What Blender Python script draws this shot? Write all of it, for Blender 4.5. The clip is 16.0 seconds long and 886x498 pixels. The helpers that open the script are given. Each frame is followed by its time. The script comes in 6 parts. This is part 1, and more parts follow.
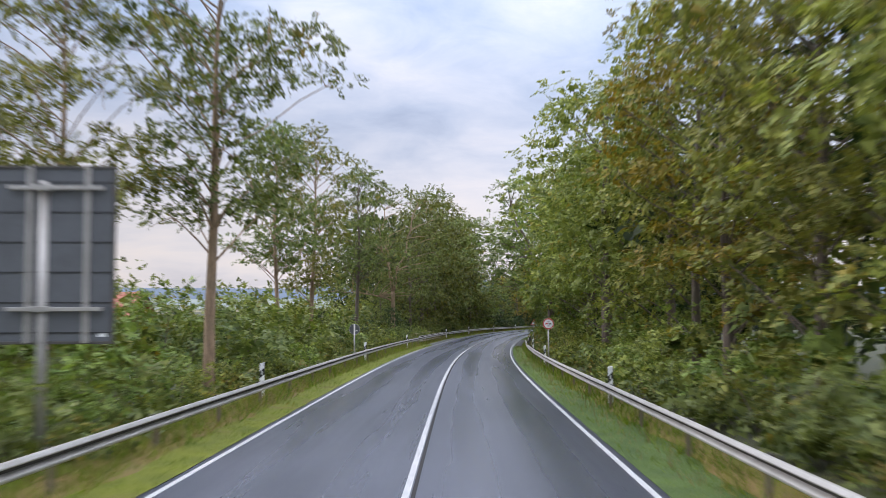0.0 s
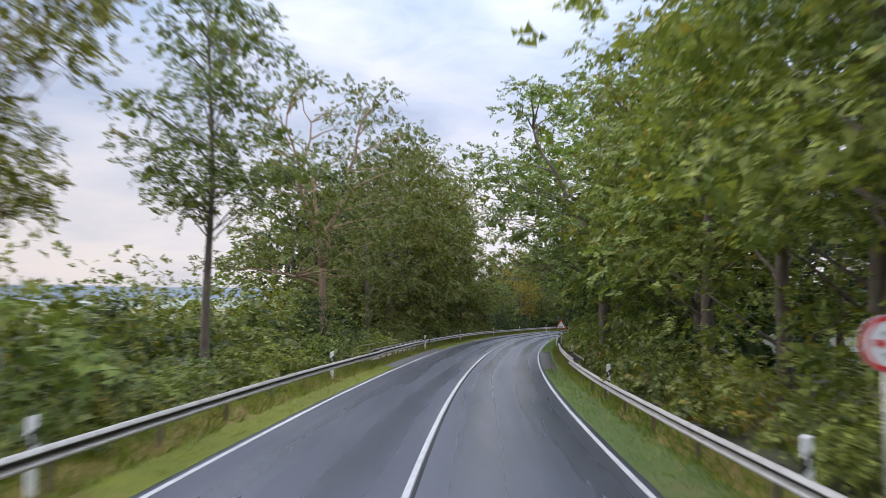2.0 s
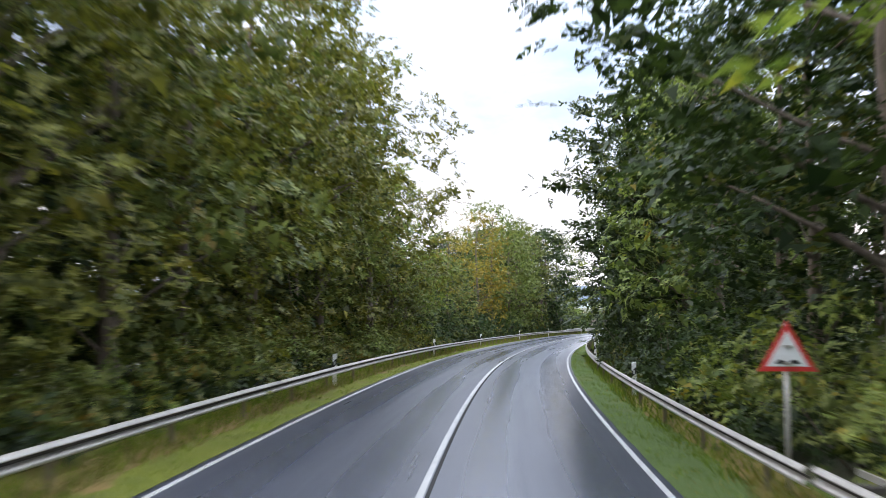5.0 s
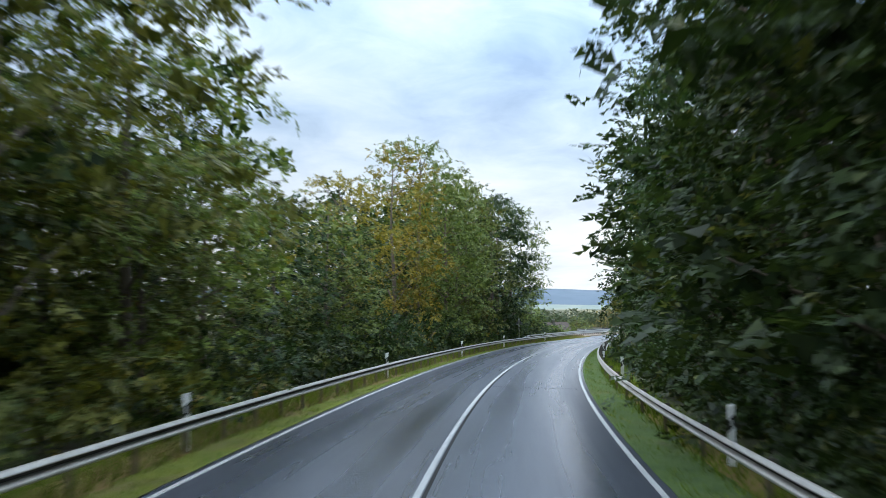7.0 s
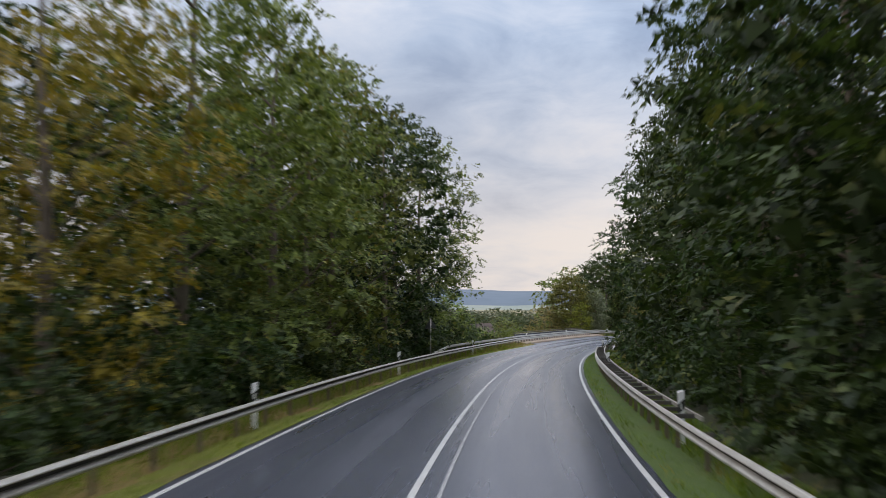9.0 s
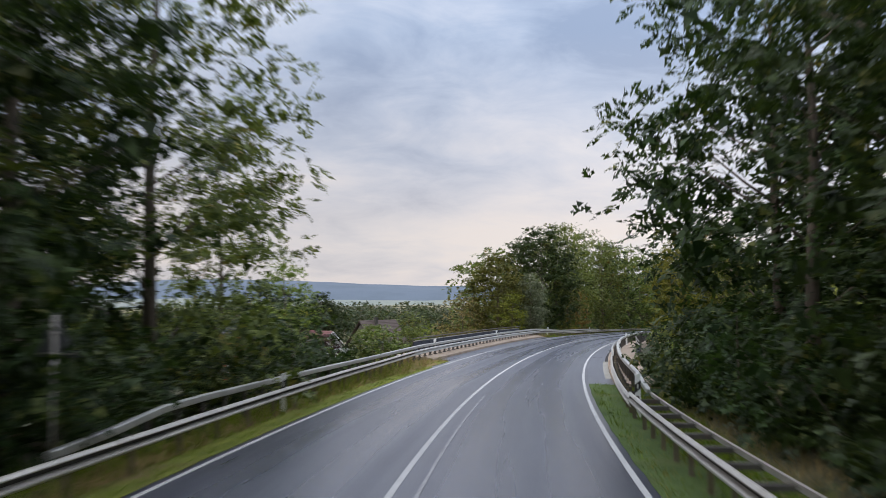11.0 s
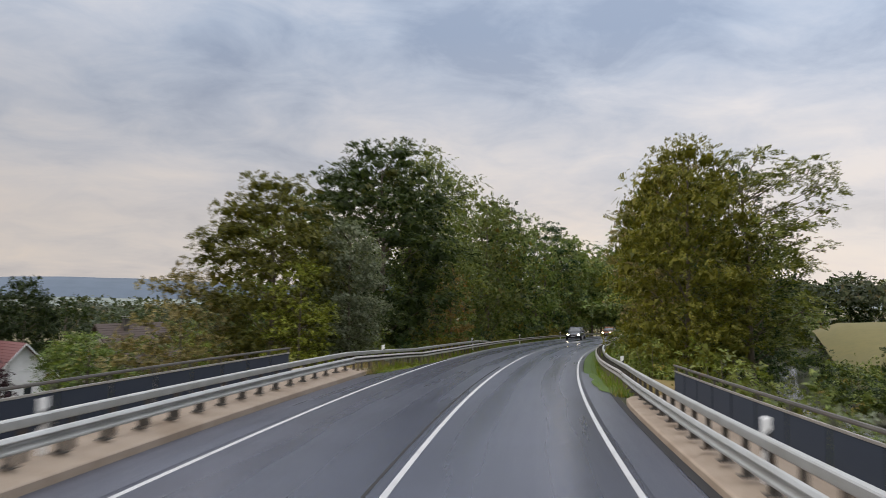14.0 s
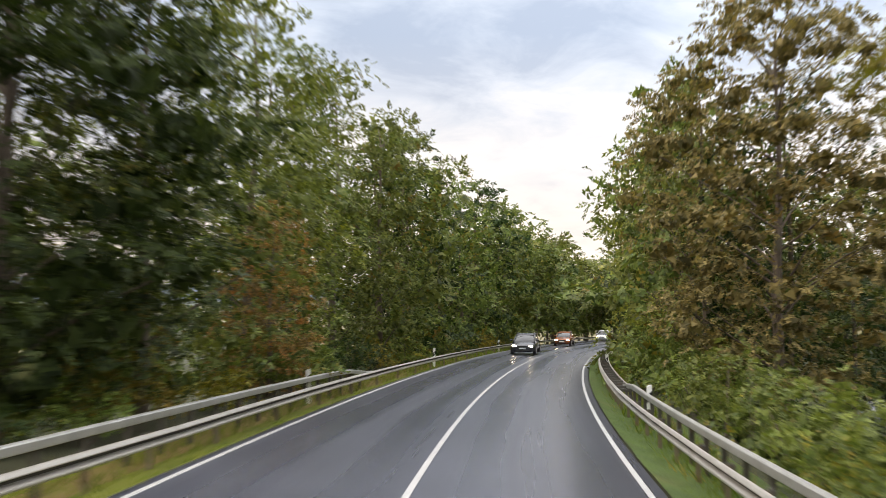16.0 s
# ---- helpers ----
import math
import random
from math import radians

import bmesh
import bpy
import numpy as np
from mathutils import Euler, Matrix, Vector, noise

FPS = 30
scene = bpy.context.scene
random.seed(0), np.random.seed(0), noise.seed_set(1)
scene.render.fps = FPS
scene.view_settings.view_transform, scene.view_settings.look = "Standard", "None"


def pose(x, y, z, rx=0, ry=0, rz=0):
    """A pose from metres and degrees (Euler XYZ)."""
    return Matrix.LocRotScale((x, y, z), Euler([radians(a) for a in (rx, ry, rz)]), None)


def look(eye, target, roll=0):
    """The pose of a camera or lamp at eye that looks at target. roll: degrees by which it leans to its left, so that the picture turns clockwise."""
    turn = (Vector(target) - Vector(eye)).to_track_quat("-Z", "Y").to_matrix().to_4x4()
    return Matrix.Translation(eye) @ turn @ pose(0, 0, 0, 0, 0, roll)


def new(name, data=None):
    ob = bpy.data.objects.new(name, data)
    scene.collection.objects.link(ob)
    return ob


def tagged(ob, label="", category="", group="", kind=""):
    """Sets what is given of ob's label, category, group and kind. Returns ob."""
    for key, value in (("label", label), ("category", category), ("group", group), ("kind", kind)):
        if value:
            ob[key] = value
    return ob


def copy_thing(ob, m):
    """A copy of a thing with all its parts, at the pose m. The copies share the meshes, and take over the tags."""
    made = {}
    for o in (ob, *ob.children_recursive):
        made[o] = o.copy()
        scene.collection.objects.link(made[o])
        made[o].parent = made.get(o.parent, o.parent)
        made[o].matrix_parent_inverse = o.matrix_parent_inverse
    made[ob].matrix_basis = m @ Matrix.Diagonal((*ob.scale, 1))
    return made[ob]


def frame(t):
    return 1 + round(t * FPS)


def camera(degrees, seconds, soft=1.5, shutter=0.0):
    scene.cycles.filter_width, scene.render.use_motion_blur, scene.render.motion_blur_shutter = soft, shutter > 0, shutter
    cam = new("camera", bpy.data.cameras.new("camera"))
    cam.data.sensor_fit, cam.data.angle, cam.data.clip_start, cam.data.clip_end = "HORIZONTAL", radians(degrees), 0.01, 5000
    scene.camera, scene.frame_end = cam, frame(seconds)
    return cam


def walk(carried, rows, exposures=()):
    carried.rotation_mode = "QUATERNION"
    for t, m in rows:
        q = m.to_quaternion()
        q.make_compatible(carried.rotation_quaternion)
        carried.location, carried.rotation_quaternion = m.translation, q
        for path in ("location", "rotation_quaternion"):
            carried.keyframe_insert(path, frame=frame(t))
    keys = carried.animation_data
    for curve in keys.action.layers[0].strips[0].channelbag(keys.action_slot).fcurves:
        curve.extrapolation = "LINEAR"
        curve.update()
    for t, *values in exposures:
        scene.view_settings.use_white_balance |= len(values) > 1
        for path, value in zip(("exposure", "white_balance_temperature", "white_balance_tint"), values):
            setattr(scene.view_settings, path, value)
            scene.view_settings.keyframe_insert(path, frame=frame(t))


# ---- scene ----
EXPOSURES = [(0.0, 0.22, 6300, 16), (2.0, 0.33, 6300, 16), (3.0, 0.66, 6350, 16), (3.5, 0.95, 6500, 16), (4.0, 0.95, 6400, 16), (6.5, 0.8, 6400, 5), (7.0, 0.4, 5900, 3), (7.5, 0.15, 6000, 4), (8.0, -0.12, 6350, 8), (8.5, -0.22, 6750, 12), (10.0, -0.05, 6550, 13), (12.5, -0.45, 6600, 14),
             (13.0, -0.45, 6750, 13), (14.0, -0.38, 7000, 13), (14.5, -0.30, 7250, 13), (15.0, -0.12, 7550, 12), (15.5, 0.0, 7600, 12), (16.0, 0.3, 7600, 13)]
cam = camera(56.0, 16.0, soft=0.75, shutter=0.5)
PATH = [
    (0.0, (0.758, -3.504, 2.604), (0.568, 6.480, 3.128), -0.12),
    (0.5, (0.757, 5.607, 2.327), (0.565, 15.592, 2.838), -0.07),
    (1.0, (0.757, 14.671, 2.042), (0.594, 24.656, 2.561), -0.01),
    (1.5, (0.825, 23.650, 1.751), (0.694, 33.635, 2.293), 0.03),
    (2.0, (1.025, 32.592, 1.457), (0.953, 42.578, 1.982), 0.03),
    (2.5, (1.218, 41.620, 1.160), (1.236, 51.606, 1.690), -0.01),
    (3.0, (1.469, 50.699, 0.863), (1.590, 60.684, 1.394), -0.11),
    (3.5, (1.917, 59.749, 0.565), (2.132, 69.731, 1.109), -0.12),
    (4.0, (2.552, 68.801, 0.277), (2.862, 78.781, 0.823), -0.10),
    (4.5, (3.311, 77.861, 0.005), (3.728, 87.837, 0.557), -0.11),
    (5.0, (4.222, 86.946, -0.251), (4.799, 96.914, 0.304), -0.13),
    (5.5, (5.296, 96.042, -0.491), (6.070, 105.996, 0.067), -0.15),
    (6.0, (6.531, 105.137, -0.717), (7.491, 115.076, -0.157), -0.16),
    (6.5, (7.911, 114.223, -0.951), (9.028, 124.145, -0.388), -0.12),
    (7.0, (9.438, 123.272, -1.196), (10.733, 133.171, -0.624), -0.05),
    (7.5, (11.196, 132.301, -1.454), (12.656, 142.178, -0.885), -0.01),
    (8.0, (13.142, 141.365, -1.725), (14.843, 151.203, -1.147), 0.06),
    (8.5, (15.373, 150.457, -1.990), (17.366, 160.238, -1.404), -0.01),
    (9.0, (17.911, 159.549, -2.242), (20.179, 169.271, -1.658), -0.05),
    (9.5, (20.668, 168.571, -2.479), (23.191, 178.230, -1.899), -0.13),
    (10.0, (23.696, 177.574, -2.702), (26.442, 187.174, -2.162), -0.18),
    (10.5, (26.985, 186.520, -2.927), (29.951, 196.056, -2.401), -0.23),
    (11.0, (30.562, 195.454, -3.167), (33.809, 204.897, -2.643), -0.25),
    (11.5, (34.431, 204.320, -3.423), (38.016, 213.640, -2.894), -0.24),
    (12.0, (38.579, 213.081, -3.693), (42.492, 222.268, -3.158), -0.22),
    (12.5, (42.965, 221.715, -3.977), (47.139, 230.786, -3.443), -0.18),
    (13.0, (47.579, 230.195, -4.252), (51.941, 239.178, -3.732), -0.23),
    (13.5, (52.406, 238.608, -4.518), (56.936, 247.507, -3.993), -0.12),
    (14.0, (57.370, 247.073, -4.776), (62.088, 255.874, -4.251), 0.03),
    (14.5, (62.521, 255.334, -5.038), (67.412, 264.041, -4.523), 0.38),
    (15.0, (67.847, 263.422, -5.318), (72.938, 272.014, -4.804), 0.48),
    (15.5, (73.430, 271.436, -5.621), (78.718, 279.908, -5.096), 0.18),
    (16.0, (79.247, 279.335, -5.947), (84.749, 287.668, -5.407), 0.16),
]
walk(cam, [(t, look(eye, target, roll)) for t, eye, target, roll in PATH], EXPOSURES)

# ---------- world, sun ----------
world = bpy.data.worlds.new("evening_sky")
scene.world = world
world.use_nodes = True
wt = world.node_tree
wt.nodes.clear()


def wn(kind, **props):
    n = wt.nodes.new(kind)
    for k, v in props.items():
        n.inputs[k].default_value = v
    return n


def wmath(op, a, b=None):
    n = wt.nodes.new("ShaderNodeMath")
    n.operation = op
    for i, v in enumerate((a, b)):
        if v is None:
            continue
        if isinstance(v, (int, float)):
            n.inputs[i].default_value = v
        else:
            wt.links.new(v, n.inputs[i])
    return n.outputs[0]


def wmix(fac, a, b):
    n = wt.nodes.new("ShaderNodeMix")
    n.data_type = "RGBA"
    for sock, v in ((n.inputs[0], fac), (n.inputs[6], a), (n.inputs[7], b)):
        if isinstance(v, (int, float)):
            sock.default_value = v
        elif isinstance(v, tuple):
            sock.default_value = (*v, 1)
        else:
            wt.links.new(v, sock)
    return n.outputs[2]


def wramp(fac, stops):
    n = wt.nodes.new("ShaderNodeValToRGB")
    e = n.color_ramp.elements
    while len(e) < len(stops):
        e.new(0.5)
    for el, (p, c) in zip(e, stops):
        el.position, el.color = p, (*c, 1) if isinstance(c, tuple) else (c, c, c, 1)
    wt.links.new(fac, n.inputs[0])
    return n.outputs[0]


SUN_EL, SUN_AZ = radians(38), radians(-75)
sky = wn("ShaderNodeTexSky")
sky.sky_type, sky.sun_disc, sky.sun_elevation, sky.sun_rotation = "NISHITA", False, SUN_EL, SUN_AZ
coord = wn("ShaderNodeTexCoord")
sep = wn("ShaderNodeSeparateXYZ")
wt.links.new(coord.outputs["Generated"], sep.inputs[0])
up = wmath("MAXIMUM", sep.outputs[2], 0.0)
lift = wmath("ADD", up, 0.22)
flat = wn("ShaderNodeCombineXYZ")
wt.links.new(wmath("DIVIDE", sep.outputs[0], lift), flat.inputs[0])
wt.links.new(wmath("DIVIDE", sep.outputs[1], lift), flat.inputs[1])
clouds = wn("ShaderNodeTexNoise", Scale=1.0, Detail=7.0, Roughness=0.52, Distortion=0.35)
wisps = wn("ShaderNodeTexNoise", Scale=3.4, Detail=6.0, Roughness=0.6, Distortion=0.6)
for n in (clouds, wisps):
    wt.links.new(flat.outputs[0], n.inputs["Vector"])
both = wmath("ADD", wmath("MULTIPLY", clouds.outputs[0], 0.72), wmath("MULTIPLY", wisps.outputs[0], 0.28))
bank_of_cloud = wramp(both, [(0.38, (0.37, 0.475, 0.66)), (0.45, (0.515, 0.63, 0.815)), (0.52, (0.68, 0.77, 0.92)), (0.60, (0.88, 0.92, 1.0))])
glow = wramp(up, [(0.0, 1.0), (0.09, 0.95), (0.16, 0.42), (0.30, 0.0)])
warm = wmix(wmath("MULTIPLY", glow, wmath("ADD", wmath("MULTIPLY", both, 1.1), 0.12)), bank_of_cloud, (0.99, 0.885, 0.805))
clear = wt.nodes.new("ShaderNodeVectorMath")
clear.operation = "SCALE"
wt.links.new(sky.outputs[0], clear.inputs[0])
clear.inputs["Scale"].default_value = 0.12
veil = wmix(wramp(up, [(0.34, 0.0), (0.7, 1.0)]), warm, (0.66, 0.71, 0.79))
heaven = wmix(0.88, clear.outputs[0], veil)
overhead = wramp(up, [(0.0, 0.30), (0.18, 0.29), (0.34, 0.345), (0.75, 1.0)])
back = wn("ShaderNodeBackground", Strength=1.0)
wt.links.new(heaven, back.inputs[0])
east = wmath("ADD", wmath("MULTIPLY", wmath("MAXIMUM", sep.outputs[0], -0.5), 0.36), 0.83)
fuller = wmath("ADD", wmath("MULTIPLY", wmath("SUBTRACT", east, 1.0), wramp(up, [(0.25, 1.0), (0.6, 0.0)])), 1.0)
wt.links.new(wmath("MULTIPLY", wmath("MULTIPLY", overhead, fuller), 3.57), back.inputs[1])
wout = wn("ShaderNodeOutputWorld")
wt.links.new(back.outputs[0], wout.inputs[0])

sun = new("sun", bpy.data.lights.new("sun", "SUN"))
sun.data.energy, sun.data.angle, sun.data.color = 1.65, radians(35), (1.0, 0.95, 0.88)
sun.matrix_world = look((0, 0, 60), (-math.sin(SUN_AZ) * 40, -math.cos(SUN_AZ) * 40, 60 - 40 * math.tan(SUN_EL)))

# ---------- materials ----------


class Mat:
    """A node material in the making."""

    def __init__(self, name, rough=0.8, metal=0.0):
        self.m = bpy.data.materials.new(name)
        self.m.use_nodes = True
        self.t = self.m.node_tree
        self.b = self.t.nodes["Principled BSDF"]
        self.b.inputs["Roughness"].default_value = rough
        self.b.inputs["Metallic"].default_value = metal
        self.out = self.t.nodes["Material Output"]

    def node(self, kind, **props):
        n = self.t.nodes.new(kind)
        for k, v in props.items():
            n.inputs[k].default_value = v
        return n

    def link(self, a, b):
        self.t.links.new(a, b)

    def vec(self, source="Object", scale=(1, 1, 1)):
        c = self.node("ShaderNodeTexCoord")
        m = self.node("ShaderNodeMapping", Scale=scale)
        self.link(c.outputs[source], m.inputs[0])
        return m.outputs[0]

    def world_vec(self, scale=(1, 1, 1)):
        c = self.node("ShaderNodeNewGeometry")
        m = self.node("ShaderNodeMapping", Scale=scale)
        self.link(c.outputs["Position"], m.inputs[0])
        return m.outputs[0]

    def noise(self, vec, scale, detail=4.0, rough=0.55, distort=0.0):
        n = self.node("ShaderNodeTexNoise", Scale=scale, Detail=detail, Roughness=rough, Distortion=distort)
        self.link(vec, n.inputs["Vector"])
        return n.outputs[0]

    def ramp(self, fac, stops):
        n = self.node("ShaderNodeValToRGB")
        e = n.color_ramp.elements
        while len(e) < len(stops):
            e.new(0.5)
        for el, (p, c) in zip(e, stops):
            el.position, el.color = p, (*c, 1) if isinstance(c, tuple) else (c, c, c, 1)
        self.link(fac, n.inputs[0])
        return n.outputs[0]

    def mix(self, fac, a, b, mode="MIX"):
        n = self.node("ShaderNodeMix")
        n.data_type, n.blend_type = "RGBA", mode
        for sock, v in ((n.inputs[0], fac), (n.inputs[6], a), (n.inputs[7], b)):
            if isinstance(v, (int, float)):
                sock.default_value = v
            elif isinstance(v, tuple):
                sock.default_value = (*v, 1)
            else:
                self.link(v, sock)
        return n.outputs[2]

    def math(self, op, a, b=0.0):
        n = self.node("ShaderNodeMath")
        n.operation = op
        for i, v in enumerate((a, b)):
            if isinstance(v, (int, float)):
                n.inputs[i].default_value = v
            else:
                self.link(v, n.inputs[i])
        return n.outputs[0]

    def color(self, v):
        if isinstance(v, tuple):
            self.b.inputs["Base Color"].default_value = (*v, 1)
        else:
            self.link(v, self.b.inputs["Base Color"])
        return self

    def rough(self, v):
        self.link(v, self.b.inputs["Roughness"])
        return self

    def bump(self, height, strength=0.3, distance=0.02):
        n = self.node("ShaderNodeBump", Strength=strength, Distance=distance)
        self.link(height, n.inputs["Height"])
        self.link(n.outputs[0], self.b.inputs["Normal"])
        return self


def asphalt_material(name, tone=(0.063, 0.068, 0.090), wet=0.31):
    k = Mat(name)
    uv = k.node("ShaderNodeUVMap")
    sp = k.node("ShaderNodeSeparateXYZ")
    k.link(uv.outputs[0], sp.inputs[0])
    w = k.world_vec()
    stretch = k.node("ShaderNodeMapping", Scale=(1.0, 0.035, 1))
    k.link(uv.outputs[0], stretch.inputs[0])
    streak = k.noise(stretch.outputs[0], 1.6, 3)
    patch = k.noise(w, 0.35, 4, 0.6)
    grain = k.noise(w, 55, 3, 0.7)
    # four worn tyre tracks, two in each lane, lightened in colour for their sheen
    across = k.math("ABSOLUTE", k.math("SUBTRACT", k.math("ABSOLUTE", sp.outputs[0]), 1.75))
    track = k.ramp(k.math("ABSOLUTE", k.math("SUBTRACT", across, 0.78)), [(0.0, 1.0), (0.22, 0.75), (0.5, 0.0)])
    worn = k.math("MULTIPLY", track, k.math("ADD", k.math("MULTIPLY", streak, 0.9), 0.1))
    dark = tuple(c * 0.72 for c in tone)
    light = tuple(c * 1.35 for c in tone)
    c = k.mix(k.ramp(patch, [(0.3, 0.0), (0.7, 1.0)]), dark, tone)
    c = k.mix(k.math("MULTIPLY", worn, 0.7), c, light)
    c = k.mix(k.math("MULTIPLY", k.ramp(grain, [(0.45, 0.0), (0.75, 1.0)]), 0.45), c, tuple(v * 2.2 for v in tone))
    k.color(c)
    r = k.math("ADD", wet, k.math("MULTIPLY", k.math("SUBTRACT", k.noise(stretch.outputs[0], 0.9, 4), 0.5), 0.35))
    r = k.math("SUBTRACT", r, k.math("MULTIPLY", worn, 0.16))
    k.rough(r)
    k.bump(grain, 0.35, 0.006)
    k.b.inputs["Specular IOR Level"].default_value = 0.5
    return k.m


def paint_material(name, base, rough=0.5, dirt=(0.25, 0.24, 0.22), amount=0.35, scale=3.0):
    k = Mat(name, rough)
    w = k.world_vec()
    a = k.ramp(k.noise(w, scale, 5, 0.65), [(0.45, 0.0), (0.72, 1.0)])
    b = k.ramp(k.noise(w, scale * 14, 3, 0.7), [(0.5, 0.0), (0.75, 1.0)])
    c = k.mix(k.math("MULTIPLY", a, amount), base, dirt)
    c = k.mix(k.math("MULTIPLY", b, amount * 0.6), c, dirt)
    k.color(c)
    k.bump(k.noise(w, scale * 20, 3), 0.1, 0.003)
    return k.m


def steel_material(name, base=(0.50, 0.51, 0.50), rough=0.45, metal=0.55, rust=0.0):
    k = Mat(name, rough, metal)
    w = k.world_vec()
    spangle = k.noise(w, 22, 3, 0.7)
    stain = k.noise(w, 1.7, 5, 0.65)
    c = k.mix(k.ramp(spangle, [(0.35, 0.0), (0.7, 1.0)]), tuple(v * 0.82 for v in base), base)
    c = k.mix(k.math("MULTIPLY", k.ramp(stain, [(0.42, 0.0), (0.75, 1.0)]), 0.45), c, (0.17, 0.16, 0.13))
    if rust:
        c = k.mix(k.math("MULTIPLY", k.ramp(k.noise(w, 3.3, 5, 0.7), [(0.55, 0.0), (0.7, 1.0)]), rust), c, (0.16, 0.08, 0.04))
    k.color(c)
    k.rough(k.math("ADD", rough - 0.1, k.math("MULTIPLY", stain, 0.25)))
    k.bump(spangle, 0.08, 0.002)
    return k.m


def leaf_material(name, dark, light, odd=None, odd_share=0.1, glow=0.35):
    """Leaves: each one a little different, each plant a little different, some turned by autumn."""
    k = Mat(name, 0.52)
    geo = k.node("ShaderNodeNewGeometry")
    info = k.node("ShaderNodeObjectInfo")
    per_leaf = geo.outputs["Random Per Island"]
    c = k.mix(per_leaf, dark, light)
    patch = k.noise(k.vec("Object"), 0.55, 3, 0.6)
    if odd:
        reach = k.math("ADD", patch, k.math("MULTIPLY", k.math("SUBTRACT", per_leaf, 0.5), 0.22))
        turned = k.ramp(reach, [(0.66 - odd_share * 0.9, 0.0), (0.74 - odd_share * 0.9, 1.0)])
        c = k.mix(turned, c, odd)
    tuft = k.ramp(k.noise(k.vec("Object"), 1.9, 2, 0.6), [(0.34, 0.70), (0.66, 1.22)])
    c = k.mix(1.0, c, tuft, "MULTIPLY")
    hsv = k.node("ShaderNodeHueSaturation")
    k.link(c, hsv.inputs["Color"])
    k.link(k.math("ADD", k.math("MULTIPLY", info.outputs["Random"], 0.035), 0.482), hsv.inputs["Hue"])
    k.link(k.math("ADD", k.math("MULTIPLY", info.outputs["Random"], 0.35), 0.82), hsv.inputs["Value"])
    k.color(hsv.outputs[0])
    k.b.inputs["Specular IOR Level"].default_value = 0.2
    thin = k.node("ShaderNodeBsdfTranslucent")
    warmer = k.mix(1.0, hsv.outputs[0], (1.0, 1.0, 0.55), "MULTIPLY")
    k.link(warmer, thin.inputs[0])
    m = k.node("ShaderNodeMixShader", Fac=glow)
    k.link(k.b.outputs[0], m.inputs[1])
    k.link(thin.outputs[0], m.inputs[2])
    k.link(m.outputs[0], k.out.inputs[0])
    return k.m


def bark_material(name, base=(0.17, 0.13, 0.10)):
    k = Mat(name, 0.9)
    v = k.vec("Object", (1, 1, 0.22))
    a = k.noise(v, 9, 5, 0.7)
    b = k.noise(k.vec("Object"), 1.1, 3)
    c = k.mix(k.ramp(a, [(0.35, 0.0), (0.65, 1.0)]), tuple(x * 0.45 for x in base), base)
    c = k.mix(k.math("MULTIPLY", k.ramp(b, [(0.5, 0.0), (0.7, 1.0)]), 0.4), c, (0.10, 0.12, 0.07))
    k.color(c)
    k.bump(a, 0.7, 0.03)
    return k.m


def ground_material(name, fields=False):
    k = Mat(name, 0.95)
    w = k.world_vec()
    big = k.noise(w, 0.05, 4, 0.6)
    mid = k.noise(w, 0.9, 5, 0.65)
    fine = k.noise(w, 14, 4, 0.7)
    c = k.mix(k.ramp(mid, [(0.35, 0.0), (0.65, 1.0)]), (0.022, 0.026, 0.010), (0.052, 0.056, 0.020))
    c = k.mix(k.ramp(big, [(0.45, 0.0), (0.62, 1.0)]), c, (0.046, 0.048, 0.019))
    c = k.mix(k.math("MULTIPLY", k.ramp(fine, [(0.45, 0.0), (0.7, 1.0)]), 0.4), c, (0.066, 0.064, 0.028))
    if fields:
        far = k.noise(k.world_vec((0.0035, 0.0035, 0.0)), 1.0, 2, 0.4)
        c = k.mix(k.ramp(far, [(0.47, 0.0), (0.50, 1.0)]), c, (0.19, 0.165, 0.085))
    k.color(c)
    k.bump(fine, 0.8, 0.05)
    return k.m


ASPHALT = asphalt_material("worn_damp_asphalt")
SHOULDER = asphalt_material("old_shoulder_asphalt", (0.075, 0.072, 0.07), 0.6)
# path base colour raised to stand in for the sky it reflects
PATH_ASPHALT = asphalt_material("wet_sky_pale_path_asphalt", (0.16, 0.155, 0.15), 0.24)
WHITE_LINE = paint_material("road_marking_white", (0.43, 0.43, 0.425), 0.55, (0.22, 0.22, 0.23), 0.5, 2.2)
OLD_LINE = paint_material("worn_road_marking", (0.30, 0.30, 0.31), 0.6, (0.08, 0.08, 0.09), 0.9, 5.0)
TAR = paint_material("bitumen_joint", (0.012, 0.012, 0.014), 0.45, (0.05, 0.05, 0.05), 0.4)
STEEL = steel_material("galvanised_steel", (0.48, 0.455, 0.415), 0.45, 0.6, 0.3)
STEEL_LIGHT = steel_material("bright_galvanised_steel", (0.50, 0.50, 0.475), 0.42, 0.6)
STEEL_DARK = steel_material("weathered_steel", (0.075, 0.068, 0.06), 0.65, 0.3, 0.5)
CONCRETE = paint_material("weathered_concrete", (0.20, 0.165, 0.125), 0.9, (0.14, 0.12, 0.09), 0.6, 1.3)
KERB_STONE = paint_material("kerb_cap_concrete", (0.31, 0.245, 0.185), 0.8, (0.17, 0.115, 0.07), 0.7, 0.8)
SCREEN = paint_material("dark_blue_grey_panel", (0.011, 0.019, 0.034), 0.85, (0.018, 0.026, 0.04), 0.4, 1.5)
WHITE_PLASTIC = paint_material("white_plastic", (0.82, 0.82, 0.80), 0.45, (0.45, 0.43, 0.38), 0.25, 9.0)
BLACK_PLASTIC = paint_material("black_plastic", (0.018, 0.018, 0.018), 0.5, (0.08, 0.08, 0.07), 0.3, 9.0)
